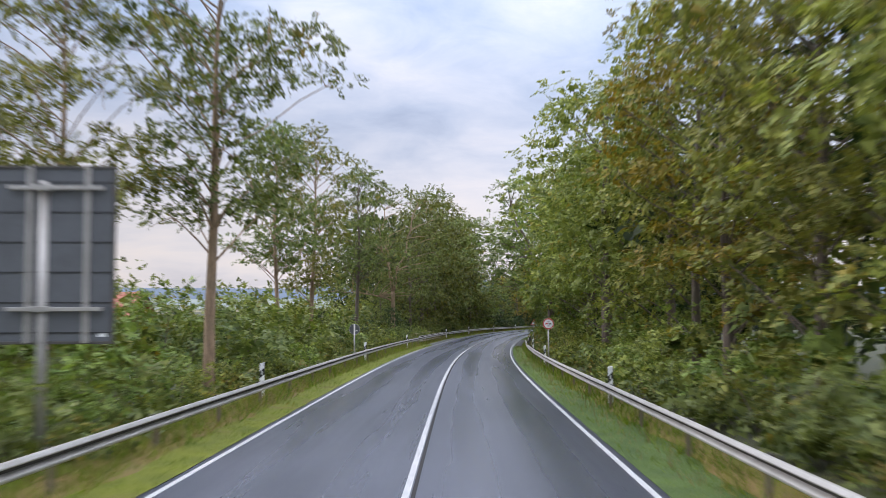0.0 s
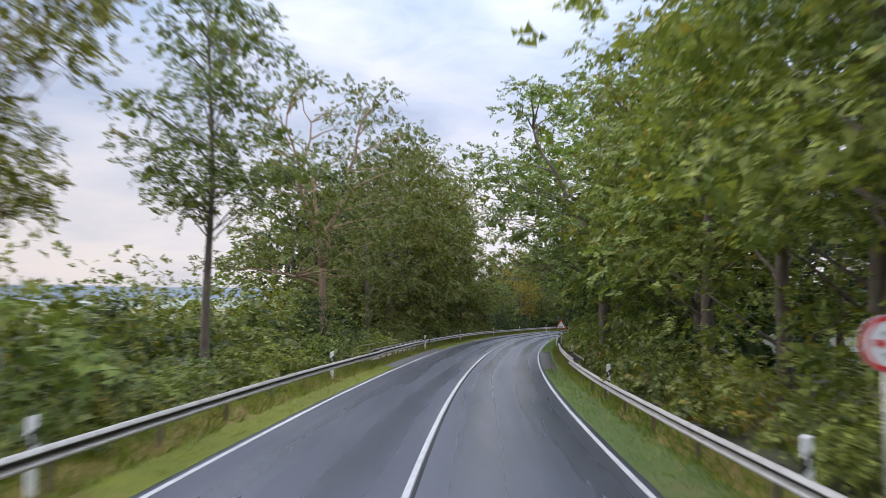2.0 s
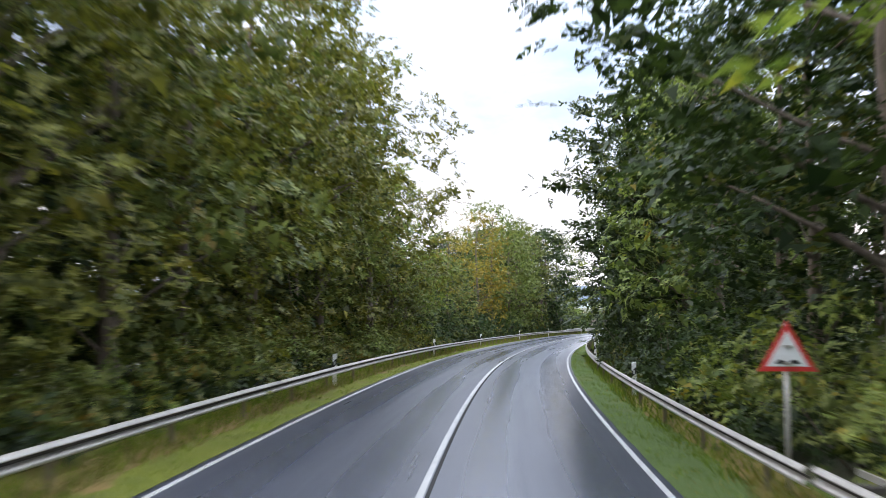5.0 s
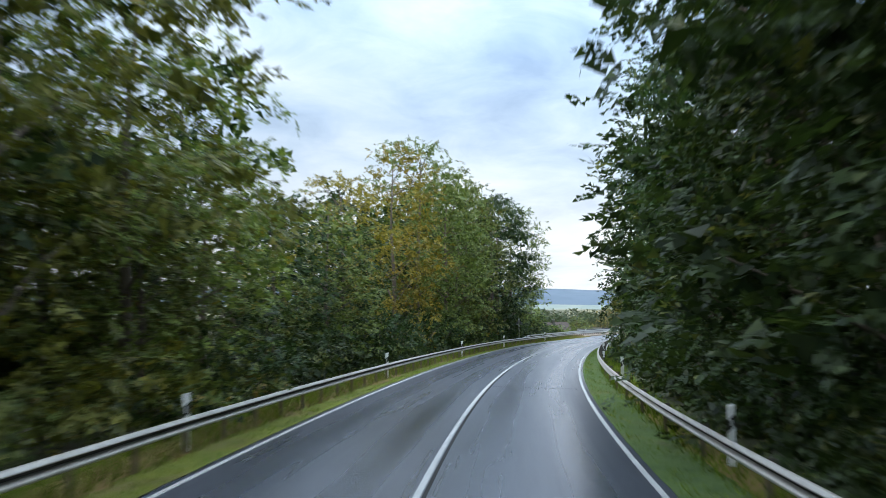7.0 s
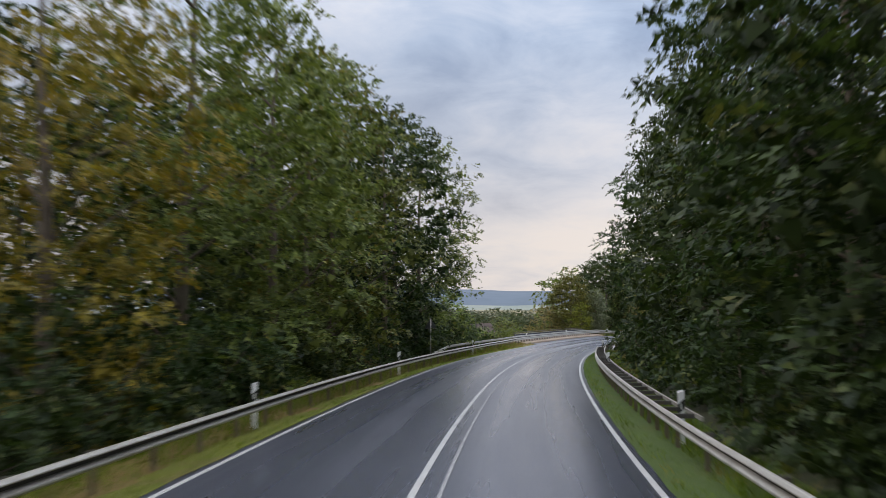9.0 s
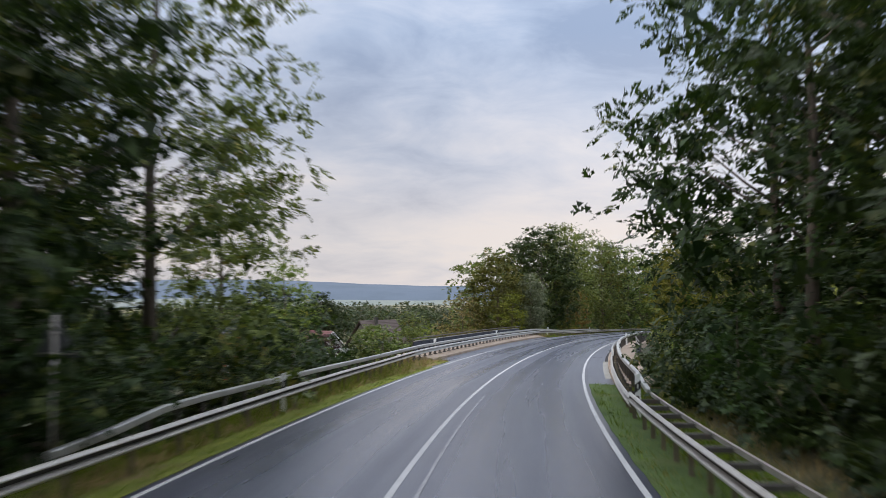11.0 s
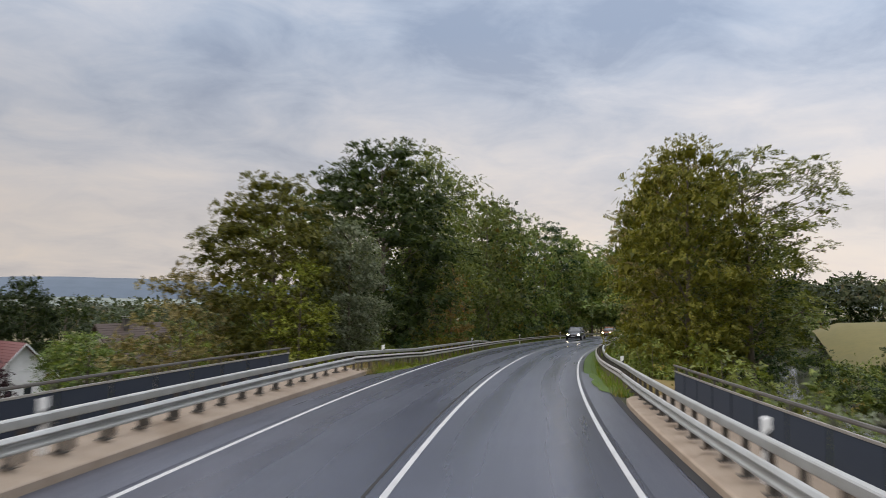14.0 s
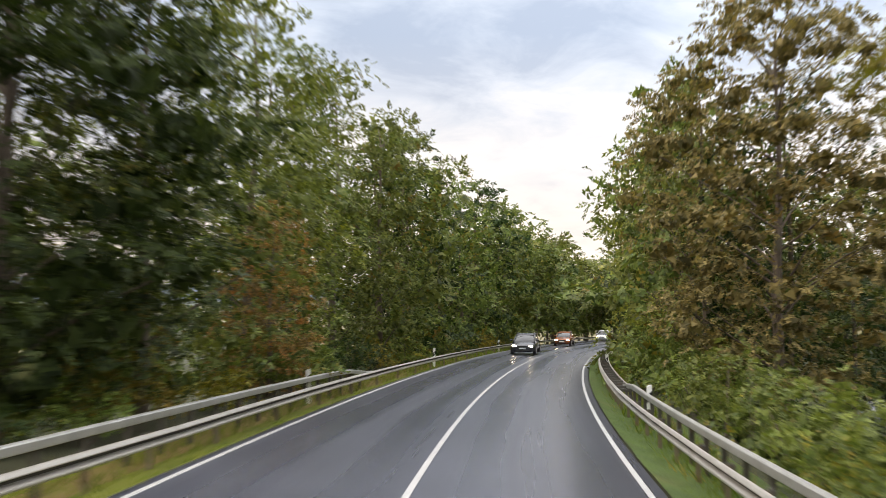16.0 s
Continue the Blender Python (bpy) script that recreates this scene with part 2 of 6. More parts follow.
REFLECTOR = paint_material("pale_reflector", (0.60, 0.60, 0.57), 0.2, (0.4, 0.4, 0.38), 0.1)
SIGN_WHITE = paint_material("sign_white", (0.78, 0.78, 0.78), 0.4, (0.4, 0.38, 0.35), 0.2, 4.0)
SIGN_RED = paint_material("sign_red", (0.62, 0.045, 0.04), 0.4, (0.3, 0.05, 0.04), 0.2, 4.0)
SIGN_BLACK = paint_material("sign_black", (0.015, 0.015, 0.015), 0.4, (0.05, 0.05, 0.05), 0.2)
SIGN_BACK = paint_material("grey_sign_back", (0.10, 0.105, 0.11), 0.55, (0.05, 0.05, 0.05), 0.4, 2.0)
EARTH = ground_material("meadow_and_litter")
FIELDS = ground_material("valley_fields", True)
BARK = bark_material("brown_bark")
BARK_PALE = bark_material("pale_bark", (0.40, 0.27, 0.17))
LEAF = {
    "green": leaf_material("leaf_green", (0.052, 0.080, 0.019), (0.212, 0.248, 0.068), (0.20, 0.15, 0.03), 0.04),
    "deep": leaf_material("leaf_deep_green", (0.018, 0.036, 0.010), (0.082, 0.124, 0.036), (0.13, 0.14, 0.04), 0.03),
    # "dark" also puts the shade of the woods into the leaf colour
    "dark": leaf_material("leaf_dark_and_shaded_green", (0.012, 0.026, 0.008), (0.054, 0.086, 0.024), (0.13, 0.14, 0.04), 0.03),
    "olive": leaf_material("leaf_olive", (0.096, 0.120, 0.024), (0.320, 0.330, 0.076), (0.30, 0.23, 0.05), 0.02),
    "moss": leaf_material("leaf_yellow_green", (0.050, 0.064, 0.012), (0.205, 0.212, 0.040), (0.24, 0.22, 0.04), 0.03),
    "yellow": leaf_material("leaf_yellowing", (0.115, 0.112, 0.016), (0.340, 0.275, 0.038), (0.34, 0.24, 0.03), 0.06),
    "brown": leaf_material("leaf_bronze", (0.070, 0.068, 0.026), (0.335, 0.262, 0.105), (0.30, 0.20, 0.06), 0.03),
    "lime": leaf_material("leaf_light_green", (0.092, 0.138, 0.026), (0.250, 0.300, 0.070), (0.28, 0.23, 0.03), 0.05),
    "rust": leaf_material("leaf_rust", (0.090, 0.064, 0.024), (0.340, 0.185, 0.070), (0.36, 0.13, 0.05), 0.10),
    "gold": leaf_material("leaf_golden_green", (0.080, 0.098, 0.012), (0.300, 0.296, 0.044), (0.26, 0.24, 0.04), 0.02),
    "silver": leaf_material("leaf_silver_green", (0.085, 0.108, 0.058), (0.30, 0.335, 0.225)),
    "purple": leaf_material("leaf_dark_red", (0.030, 0.014, 0.020), (0.080, 0.036, 0.046)),
    "needle": leaf_material("needle_dark_green", (0.014, 0.028, 0.014), (0.050, 0.076, 0.034), None, 0.1, 0.15),
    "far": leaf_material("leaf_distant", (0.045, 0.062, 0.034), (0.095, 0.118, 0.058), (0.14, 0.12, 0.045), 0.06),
}
GRASS = leaf_material("grass_blade", (0.070, 0.122, 0.006), (0.200, 0.262, 0.018), (0.28, 0.22, 0.05), 0.05, 0.3)
DRY_GRASS = leaf_material("dry_grass", (0.20, 0.155, 0.065), (0.42, 0.33, 0.16), (0.16, 0.17, 0.04), 0.12, 0.3)

# ---------- the road's line ----------
BEND = [-0.02, -0.02, 0.19, 0.94, 1.56, 1.77, 1.52, 2.06, 1.88, 2.42, 2.68, 2.83, 2.92, 2.20, 3.36, 3.58, 2.75, 2.90, 2.04, 2.29, 1.66, 3.13, 2.51, 2.31, 2.38, 2.38, 2.38, 2.38, 2.38, 2.38, 2.38]
SLOPE = [-2.84, -3.24, -3.24, -2.41, -2.98, -2.31, -2.92, -2.49, -3.36, -3.34, -3.70, -3.70, -3.70]
BANK = [0.71, 0.66, 2.42, 2.88, 1.97, 0.33, -0.85, 0.44, 4.15, 3.05, 2.76, 2.68, 2.64]
STEP = 1.0
S_LO, S_HI = -120.0, 620.0
ARC = np.arange(S_LO, S_HI + 0.5, STEP)
_bend = np.interp(ARC, -20 + 16.0 * np.arange(len(BEND)), np.array(BEND) / 1000)
_bend[ARC < -20] = 0.0
_turn = np.concatenate([[0], np.cumsum((_bend[1:] + _bend[:-1]) / 2 * STEP)])
_zero = int(-S_LO / STEP)
HEADING = _turn - _turn[_zero]
_mid = (HEADING[1:] + HEADING[:-1]) / 2
CX = np.concatenate([[0], np.cumsum(np.sin(_mid) * STEP)])
CY = np.concatenate([[0], np.cumsum(np.cos(_mid) * STEP)])
CX, CY = CX - CX[_zero], CY - CY[_zero]
_slope = np.interp(ARC, -20 + 40.0 * np.arange(len(SLOPE)), np.array(SLOPE) / 100)
CZ = np.concatenate([[0], np.cumsum((_slope[1:] + _slope[:-1]) / 2 * STEP)])
CZ = CZ - CZ[_zero]
TILT = np.interp(ARC, -20 + 40.0 * np.arange(len(BANK)), np.array(BANK) / 100)


def heading(s):
    return float(np.interp(s, ARC, HEADING))


LEFT_FALL = ([0, 90, 110, 150, 205, 235, 245, 290, 303], [0, 0, -0.05, -0.12, -0.15, -0.10, 0, 0, -0.33])
RIGHT_FALL = ([0, 120, 160, 180, 215, 242, 290, 305], [0, 0, -0.05, -0.12, -0.12, 0, 0, -0.20])


def shoulder_fall(s, d):
    """How far the verge falls away beside the asphalt."""
    k = min(1.0, max(0.0, (abs(d) - 3.9) / 0.5))
    return k * float(np.interp(s, *(LEFT_FALL if d < 0 else RIGHT_FALL)))


def at(s, d, h=0.0):
    """The place s metres along the road, d metres to the right of its middle, h above its surface."""
    a = heading(s)
    dd = max(-9.0, min(9.0, d))
    return Vector((float(np.interp(s, ARC, CX)) + d * math.cos(a), float(np.interp(s, ARC, CY)) - d * math.sin(a),
                   float(np.interp(s, ARC, CZ)) - dd * float(np.interp(s, ARC, TILT)) + shoulder_fall(s, d) + h))


def stand(s, d, h=0.0, turn=0.0, size=1.0):
    """A pose on the road's line whose y axis points along it; turn: degrees to the left."""
    p = at(s, d, h)
    return Matrix.LocRotScale(p, Euler((0, 0, radians(turn) - heading(s))), (size, size, size))


def ease(x, a, b):
    t = max(0.0, min(1.0, (x - a) / (b - a)))
    return t * t * (3 - 2 * t)


def ground_height(s, d):
    """Height of the soil against the road's surface there."""
    a = abs(d)
    over = ease(s, 238, 246) * (1 - ease(s, 293, 301))
    if d < 0:
        low = -1.6 - 0.02 * a + ease(s, 60, 110) * 0.9 - ease(s, 215, 245) * (4.6 + 0.022 * min(a, 120))
        low -= (1 - ease(s, 60, 110)) * 1.6 * ease(a, 14, 40)
        low -= ease(a, 90, 300) * 8
        start, run = 5.9, 7.0
        if s > 300:
            low += 2.5 * ease(s, 300, 315) * (1 - ease(a, 18, 40))
        if s > 215:
            run = 16.0 - 9 * over
    else:
        low = -0.7 + 0.012 * min(a, 100) - 3.4 * ease(s, 222, 248) * (1 - ease(s, 330, 380) * 0.7)
        low -= ease(a, 120, 300) * 10
        start, run = 5.9, 8.0 - 2.0 * over
    h = -0.05 + (low + 0.05) * ease(a, start, start + run)
    return h + 0.10 * math.sin(s * 0.31 + a) * math.sin(a * 0.7 - s * 0.11) * ease(a, 7, 14)


def soil(s, d):
    return at(s, d, ground_height(s, d))


# ---------- mesh helpers ----------


def mesh_data(name, verts, faces, material=None, smooth=False, uv=None):
    me = bpy.data.meshes.new(name)
    me.from_pydata([tuple(v) for v in verts], [], faces)
    if material:
        me.materials.append(material)
    if smooth:
        me.shade_smooth()
    if uv is not None:
        layer = me.uv_layers.new(name="UVMap")
        idx = np.empty(len(me.loops), dtype=np.int32)
        me.loops.foreach_get("vertex_index", idx)
        layer.data.foreach_set("uv", np.array(uv, dtype=np.float32)[idx].ravel())
    me.update()
    return me


def part(name, me, parent=None, label="", m=None):
    ob = new(name, me)
    if parent:
        ob.parent = parent
    if m is not None:
        ob.matrix_basis = m
    if label:
        ob["label"] = label
    return ob


def thing(name, label, category, group="", kind="", m=None):
    ob = new(name)
    ob.empty_display_size = 0.2
    tagged(ob, label, category, group, kind)
    if m is not None:
        ob.matrix_basis = m
    return ob


def sweep(profile, s0, s1, step=2.0, closed=True, caps=True, rise=None):
    """Verts, faces and (d, s) of a profile [(d, h), ...] carried along the road. rise(s): added height."""
    n = max(1, round((s1 - s0) / step))
    ss = [s0 + (s1 - s0) * i / n for i in range(n + 1)]
    v, uv, f = [], [], []
    k = len(profile)
    for s in ss:
        for d, h in profile:
            v.append(at(s, d, h + (rise(s) if rise else 0)))
            uv.append((d, s))
    for i in range(n):
        for j in range(k if closed else k - 1):
            a, b = i * k + j, i * k + (j + 1) % k
            f.append((a, b, b + k, a + k))
    if closed and caps:
        f.append(tuple(range(k - 1, -1, -1)))
        f.append(tuple(n * k + j for j in range(k)))
    return v, f, uv


def merge(*pieces):
    v, f = [], []
    for pv, pf in pieces:
        o = len(v)
        v += list(pv)
        f += [tuple(i + o for i in q) for q in pf]
    return v, f


def box(x0, x1, y0, y1, z0, z1, bevel=0.0):
    bm = bmesh.new()
    bmesh.ops.create_cube(bm, size=1)
    for q in bm.verts:
        q.co = ((x0 + x1) / 2 + q.co.x * (x1 - x0), (y0 + y1) / 2 + q.co.y * (y1 - y0), (z0 + z1) / 2 + q.co.z * (z1 - z0))
    if bevel:
        bmesh.ops.bevel(bm, geom=list(bm.edges), offset=bevel, segments=2, affect="EDGES", profile=0.6)
    bm.verts.index_update()
    v = [q.co.copy() for q in bm.verts]
    f = [tuple(q.index for q in p.verts) for p in bm.faces]
    bm.free()
    return v, f


def tube(points, radii, n=7, cap=True):
    """A tube along points with one radius for each."""
    pts = [Vector(p) for p in points]
    v, f = [], []
    for i, p in enumerate(pts):
        way = (pts[min(i + 1, len(pts) - 1)] - pts[max(i - 1, 0)]).normalized()
        side = way.cross(Vector((0.31, 0.87, 0.38))).normalized()
        other = way.cross(side)
        for j in range(n):
            a = 2 * math.pi * j / n
            v.append(p + (side * math.cos(a) + other * math.sin(a)) * radii[i])
    for i in range(len(pts) - 1):
        for j in range(n):
            a, b = i * n + j, i * n + (j + 1) % n
            f.append((a, b, b + n, a + n))
    if cap:
        f.append(tuple(range(n - 1, -1, -1)))
        f.append(tuple((len(pts) - 1) * n + j for j in range(n)))
    return v, f


def prism(outline, y0, y1):
    """An outline [(x, z), ...] pulled from y0 to y1."""
    k = len(outline)
    v = [Vector((x, y0, z)) for x, z in outline] + [Vector((x, y1, z)) for x, z in outline]
    f = [tuple(range(k)), tuple(range(2 * k - 1, k - 1, -1))]
    f += [(j, j + k, (j + 1) % k + k, (j + 1) % k) for j in range(k)]
    return v, f


def disc(radius, y0, y1, n=40):
    return prism([(radius * math.cos(2 * math.pi * i / n), radius * math.sin(2 * math.pi * i / n)) for i in range(n)], y0, y1)


def ring(r0, r1, y0, y1, n=40):
    v, f = [], []
    for i in range(n):
        a = 2 * math.pi * i / n
        c, s = math.cos(a), math.sin(a)
        v += [Vector((r0 * c, y0, r0 * s)), Vector((r1 * c, y0, r1 * s)), Vector((r1 * c, y1, r1 * s)), Vector((r0 * c, y1, r0 * s))]
    for i in range(n):
        a, b = 4 * i, 4 * ((i + 1) % n)
        for j in range(4):
            f.append((a + j, a + (j + 1) % 4, b + (j + 1) % 4, b + j))
    return v, f


# ---------- ground, road, bridge deck ----------
cols = [-330, -220, -150, -105, -75, -55, -42, -33, -26, -21, -17, -14, -11.5, -9.5, -8, -7, -6.3, -5.6, -4.6, -3.9,
        0, 3.9, 4.6, 5.6, 6.3, 7, 8, 9.5, 11.5, 14, 17, 21, 26, 33, 42, 55, 75, 105, 150, 200]
rows = list(np.arange(-110, 611, 3.0))
gv = [soil(s, d) for s in rows for d in cols]
nc, nr = len(cols), len(rows)
gf = [(i * nc + j, i * nc + j + 1, (i + 1) * nc + j + 1, (i + 1) * nc + j) for i in range(nr - 1) for j in range(nc - 1)]
rim = [j for j in range(nc)] + [i * nc + nc - 1 for i in range(1, nr)] + [(nr - 1) * nc + j for j in range(nc - 2, -1, -1)] + [i * nc for i in range(nr - 2, 0, -1)]
hub = Vector((60, 220, 0))
for grow, level in ((1.35, -24), (2.2, -34), (5, -44), (16, -60)):
    first = len(gv)
    for i in rim:
        src = gv[i]
        out = hub + (src - hub) * grow if grow == 1.35 else hub + (src - hub) * grow_by
        gv.append(Vector((out.x, out.y, level)))
    fresh = list(range(first, len(gv)))
    for j in range(len(rim)):
        a, b, c, d = rim[j], rim[(j + 1) % len(rim)], fresh[(j + 1) % len(rim)], fresh[j]
        gf.append((b, a, d, c))
    rim, grow_by = fresh, 2.2
ground_mesh = mesh_data("ground", gv, gf, EARTH, True)
ground_mesh.materials.append(FIELDS)
for p in ground_mesh.polygons[(nr - 1) * (nc - 1):]:
    p.material_index = 1
ground = tagged(part("ground", ground_mesh), "rough grass and leaf litter falling away beside the road", "ground", kind="structure")

v, f, uv = sweep([(-3.84, -0.05), (-3.77, 0.001), (-1.8, 0.012), (0, 0.018), (1.8, 0.012), (3.77, 0.001), (3.84, -0.05)], -100, 600, 2.0, closed=False)
road = tagged(part("road", mesh_data("road", v, f, ASPHALT, True, uv)), "damp dark grey asphalt road with worn wheel tracks", "road", kind="structure")


def strip(name, d0, d1, s0, s1, material, label, h=0.018, lift=0.005, category="road marking"):
    v, f, uv = sweep([(d0, h + lift - 0.012), (d0, h + lift), (d1, h + lift), (d1, h + lift - 0.012)], s0, s1, 2.0)
    return tagged(part(name, mesh_data(name, v, f, material, False, uv)), label, category, kind="structure")


strip("left_edge_line", -3.60, -3.50, -100, 600, WHITE_LINE, "solid white edge line painted on the asphalt", 0.004)
strip("right_edge_line", 3.50, 3.60, -100, 600, WHITE_LINE, "solid white edge line painted on the asphalt", 0.004)
strip("centre_line", -0.052, 0.052, -100, 600, WHITE_LINE, "solid white centre line painted on the asphalt")

# ---------- guard rails ----------
RISE_L, RISE_R = 0.29, 0.24  # how high the bridge caps stand over the asphalt
WAVE = [(0.018, 0.492), (0.056, 0.496), (0.080, 0.508), (0.087, 0.526), (0.082, 0.546), (0.060, 0.562), (0.018, 0.588), (0.002, 0.600),
        (0.0, 0.628), (0.006, 0.640), (0.034, 0.654), (0.082, 0.668), (0.089, 0.678), (0.086, 0.690), (0.052, 0.728), (0.036, 0.738), (0.012, 0.740)]
BACK = [(u - 0.007, h) for u, h in reversed(WAVE)]
post_v, post_f = merge(box(-0.035, 0.035, -0.025, 0.025, -0.55, 0.70), box(-0.045, 0.045, -0.04, -0.025, -0.55, 0.68))
# Puts the groove's shade into its colour, together with some grime.
GROOVE_SHADE_DIRT = paint_material("groove_shade_and_grime", (0.050, 0.044, 0.036), 0.85, (0.10, 0.09, 0.07), 0.4, 3.0)
POST_STEEL = steel_material("dull_rusty_steel", (0.20, 0.165, 0.105), 0.75, 0.2, 0.6)
POST_MESH = mesh_data("rail_post", post_v, post_f, POST_STEEL)
foot_v, foot_f = merge(box(-0.05, 0.05, -0.035, 0.035, 0.0, 0.38), box(-0.11, 0.11, -0.10, 0.10, 0.0, 0.02),
                       box(-0.085, -0.06, -0.085, -0.06, 0.02, 0.05), box(0.06, 0.085, 0.06, 0.085, 0.02, 0.05))
FOOT_MESH = mesh_data("bolted_post", foot_v, foot_f, STEEL_DARK)
arm_v, arm_f = box(-0.13, 0.13, -0.03, 0.03, 0.60, 0.70)
ARM_MESH = mesh_data("spacer_arm", arm_v, arm_f, STEEL_DARK)
RUNG_MESH = mesh_data("rung", *box(-0.24, 0.24, -0.06, 0.06, 0.64, 0.725), STEEL_DARK)
TALL_MESH = mesh_data("tall_post", *merge(box(-0.045, 0.045, -0.035, 0.035, 0.0, 0.84), box(-0.10, 0.10, -0.09, 0.09, 0.0, 0.02)), STEEL_DARK)


def guard_rail(label, d0, s0, s1, side, spacing=4.0, arms=True, footed=False, base=0.0, d1=None, material=None, ladder=False, group="guard rails"):
    """A wavy steel rail on posts. side: +1 where the road lies to its left, -1 to its right."""
    rail = thing("guard_rail", label, "guard rail", group, m=Matrix.Translation(at(s0, d0)))
    back = Matrix.Translation(-at(s0, d0))
    d1 = d0 if d1 is None else d1
    n = max(1, round((s1 - s0) / 4))
    for i in range(n):
        a, b = s0 + (s1 - s0) * i / n, s0 + (s1 - s0) * (i + 1) / n
        da, db = d0 + (d1 - d0) * i / n, d0 + (d1 - d0) * (i + 1) / n
        v, f = [], []
        loop = WAVE + BACK
        k = len(loop)
        for q in range(3):
            s = a + (b + 0.06 - a) * q / 2
            dd = da + (db - da) * q / 2
            for u, h in loop:
                v.append(at(s, dd - side * (u + (0.006 if i % 2 else 0)), h + base) - at(s0, d0))
        for q in range(2):
            for j in range(k):
                f.append((q * k + j, q * k + (j + 1) % k, q * k + k + (j + 1) % k, q * k + k + j))
        beam = mesh_data("rail_beam", v, f, material or STEEL)
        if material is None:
            # groove and underside of the upper hump get the painted shade
            beam.materials.append(GROOVE_SHADE_DIRT)
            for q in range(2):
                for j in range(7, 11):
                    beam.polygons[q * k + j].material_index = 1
        part("rail_beam", beam, rail)
        if ladder:
            flat_bar = [(0.44, 0.66), (0.49, 0.66), (0.49, 0.74), (0.44, 0.74)]
            v = [at(a + (b - a) * q / 2, da + (db - da) * q / 2 + side * u, h + base) - at(s0, d0) for q in range(3) for u, h in flat_bar]
            f = [(q * 4 + j, q * 4 + (j + 1) % 4, q * 4 + 4 + (j + 1) % 4, q * 4 + 4 + j) for q in range(2) for j in range(4)] + [(3, 2, 1, 0), (8, 9, 10, 11)]
            part("rear_bar", mesh_data("rear_bar", v, f, STEEL), rail)
    count = int((s1 - s0) / spacing)
    for i in range(count):
        s = s0 + (i + 0.5) * spacing
        dd = d0 + (d1 - d0) * (s - s0) / (s1 - s0)
        p = part("post", FOOT_MESH if footed else POST_MESH, rail)
        p.matrix_basis = back @ stand(s, dd + side * 0.11, base + (0.28 if footed else 0.0))
        if arms:
            p = part("spacer", RUNG_MESH if ladder else ARM_MESH, rail)
            p.matrix_basis = back @ stand(s, dd + side * (0.25 if ladder else 0.10), base)
    return rail


def box_rail(label, d0, s0, s1, side, spacing=1.33, base=0.0, ramp0=0.0, ramp1=0.0, d1=None):
    """A tall rail with a flat box beam along its top."""
    rail = thing("box_rail", label, "guard rail", "tall rails", m=Matrix.Translation(at(s0, d0)))
    o = at(s0, d0)
    back = Matrix.Translation(-o)
    d1 = d0 if d1 is None else d1

    def top(s):
        drop = 0.0
        if ramp0:
            drop = max(drop, 0.30 * (1 - ease(s, s0, s0 + ramp0)))
        if ramp1:
            drop = max(drop, 0.30 * ease(s, s1 - ramp1, s1))
        return 0.90 - drop - (0.13 * (1 - ease(s, 240, 250)) if d0 > 0 else 0.0)

    loop = [(-0.055, -0.15), (0.055, -0.15), (0.068, -0.135), (0.068, -0.02), (0.05, 0.0), (-0.05, 0.0), (-0.068, -0.02), (-0.068, -0.135)]
    n = max(1, round((s1 - s0) / 4))
    for i in range(n):
        a, b = s0 + (s1 - s0) * i / n, s0 + (s1 - s0) * (i + 1) / n
        v, f = [], []
        for q in range(3):
            s = a + (b - 0.012 - a) * q / 2
            dd = d0 + (d1 - d0) * (s - s0) / (s1 - s0)
            for u, h in loop:
                v.append(at(s, dd + u, top(s) + h + base) - o)
        for q in range(2):
            for j in range(8):
                f.append((q * 8 + j, q * 8 + (j + 1) % 8, q * 8 + 8 + (j + 1) % 8, q * 8 + 8 + j))
        f += [tuple(range(7, -1, -1)), tuple(16 + j for j in range(8))]
        part("box_beam", mesh_data("box_beam", v, f, STEEL_LIGHT), rail)
    for i in range(int((s1 - s0) / spacing)):
        s = s0 + (i + 0.5) * spacing
        if top(s) < 0.72:
            continue
        dd = d0 + (d1 - d0) * (s - s0) / (s1 - s0)
        part("post", TALL_MESH, rail, m=back @ stand(s, dd, base + top(s) - 0.96))
    return rail


WOOD_L = "galvanised wave-profile guard rail on steel posts in grass"
LADDER = "double guard rail with cross rungs on steel posts"
ON_BRIDGE = "guard rail bolted along the concrete edge of the bridge"
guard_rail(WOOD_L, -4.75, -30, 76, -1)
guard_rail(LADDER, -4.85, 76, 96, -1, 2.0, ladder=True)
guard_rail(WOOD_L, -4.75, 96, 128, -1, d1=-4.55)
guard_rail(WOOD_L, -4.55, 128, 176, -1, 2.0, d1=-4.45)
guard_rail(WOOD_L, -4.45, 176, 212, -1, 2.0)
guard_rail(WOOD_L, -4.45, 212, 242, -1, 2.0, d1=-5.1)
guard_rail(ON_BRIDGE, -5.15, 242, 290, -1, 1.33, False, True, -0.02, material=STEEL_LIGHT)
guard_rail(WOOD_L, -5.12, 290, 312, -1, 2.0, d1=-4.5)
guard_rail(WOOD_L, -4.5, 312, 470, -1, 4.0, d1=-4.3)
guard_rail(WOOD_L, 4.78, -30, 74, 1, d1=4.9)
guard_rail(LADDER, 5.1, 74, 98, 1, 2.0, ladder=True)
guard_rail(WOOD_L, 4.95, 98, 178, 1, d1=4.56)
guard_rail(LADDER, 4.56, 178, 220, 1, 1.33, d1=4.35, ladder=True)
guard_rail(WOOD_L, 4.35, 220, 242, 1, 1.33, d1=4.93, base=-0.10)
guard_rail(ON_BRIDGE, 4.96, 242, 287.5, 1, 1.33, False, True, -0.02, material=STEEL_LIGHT)
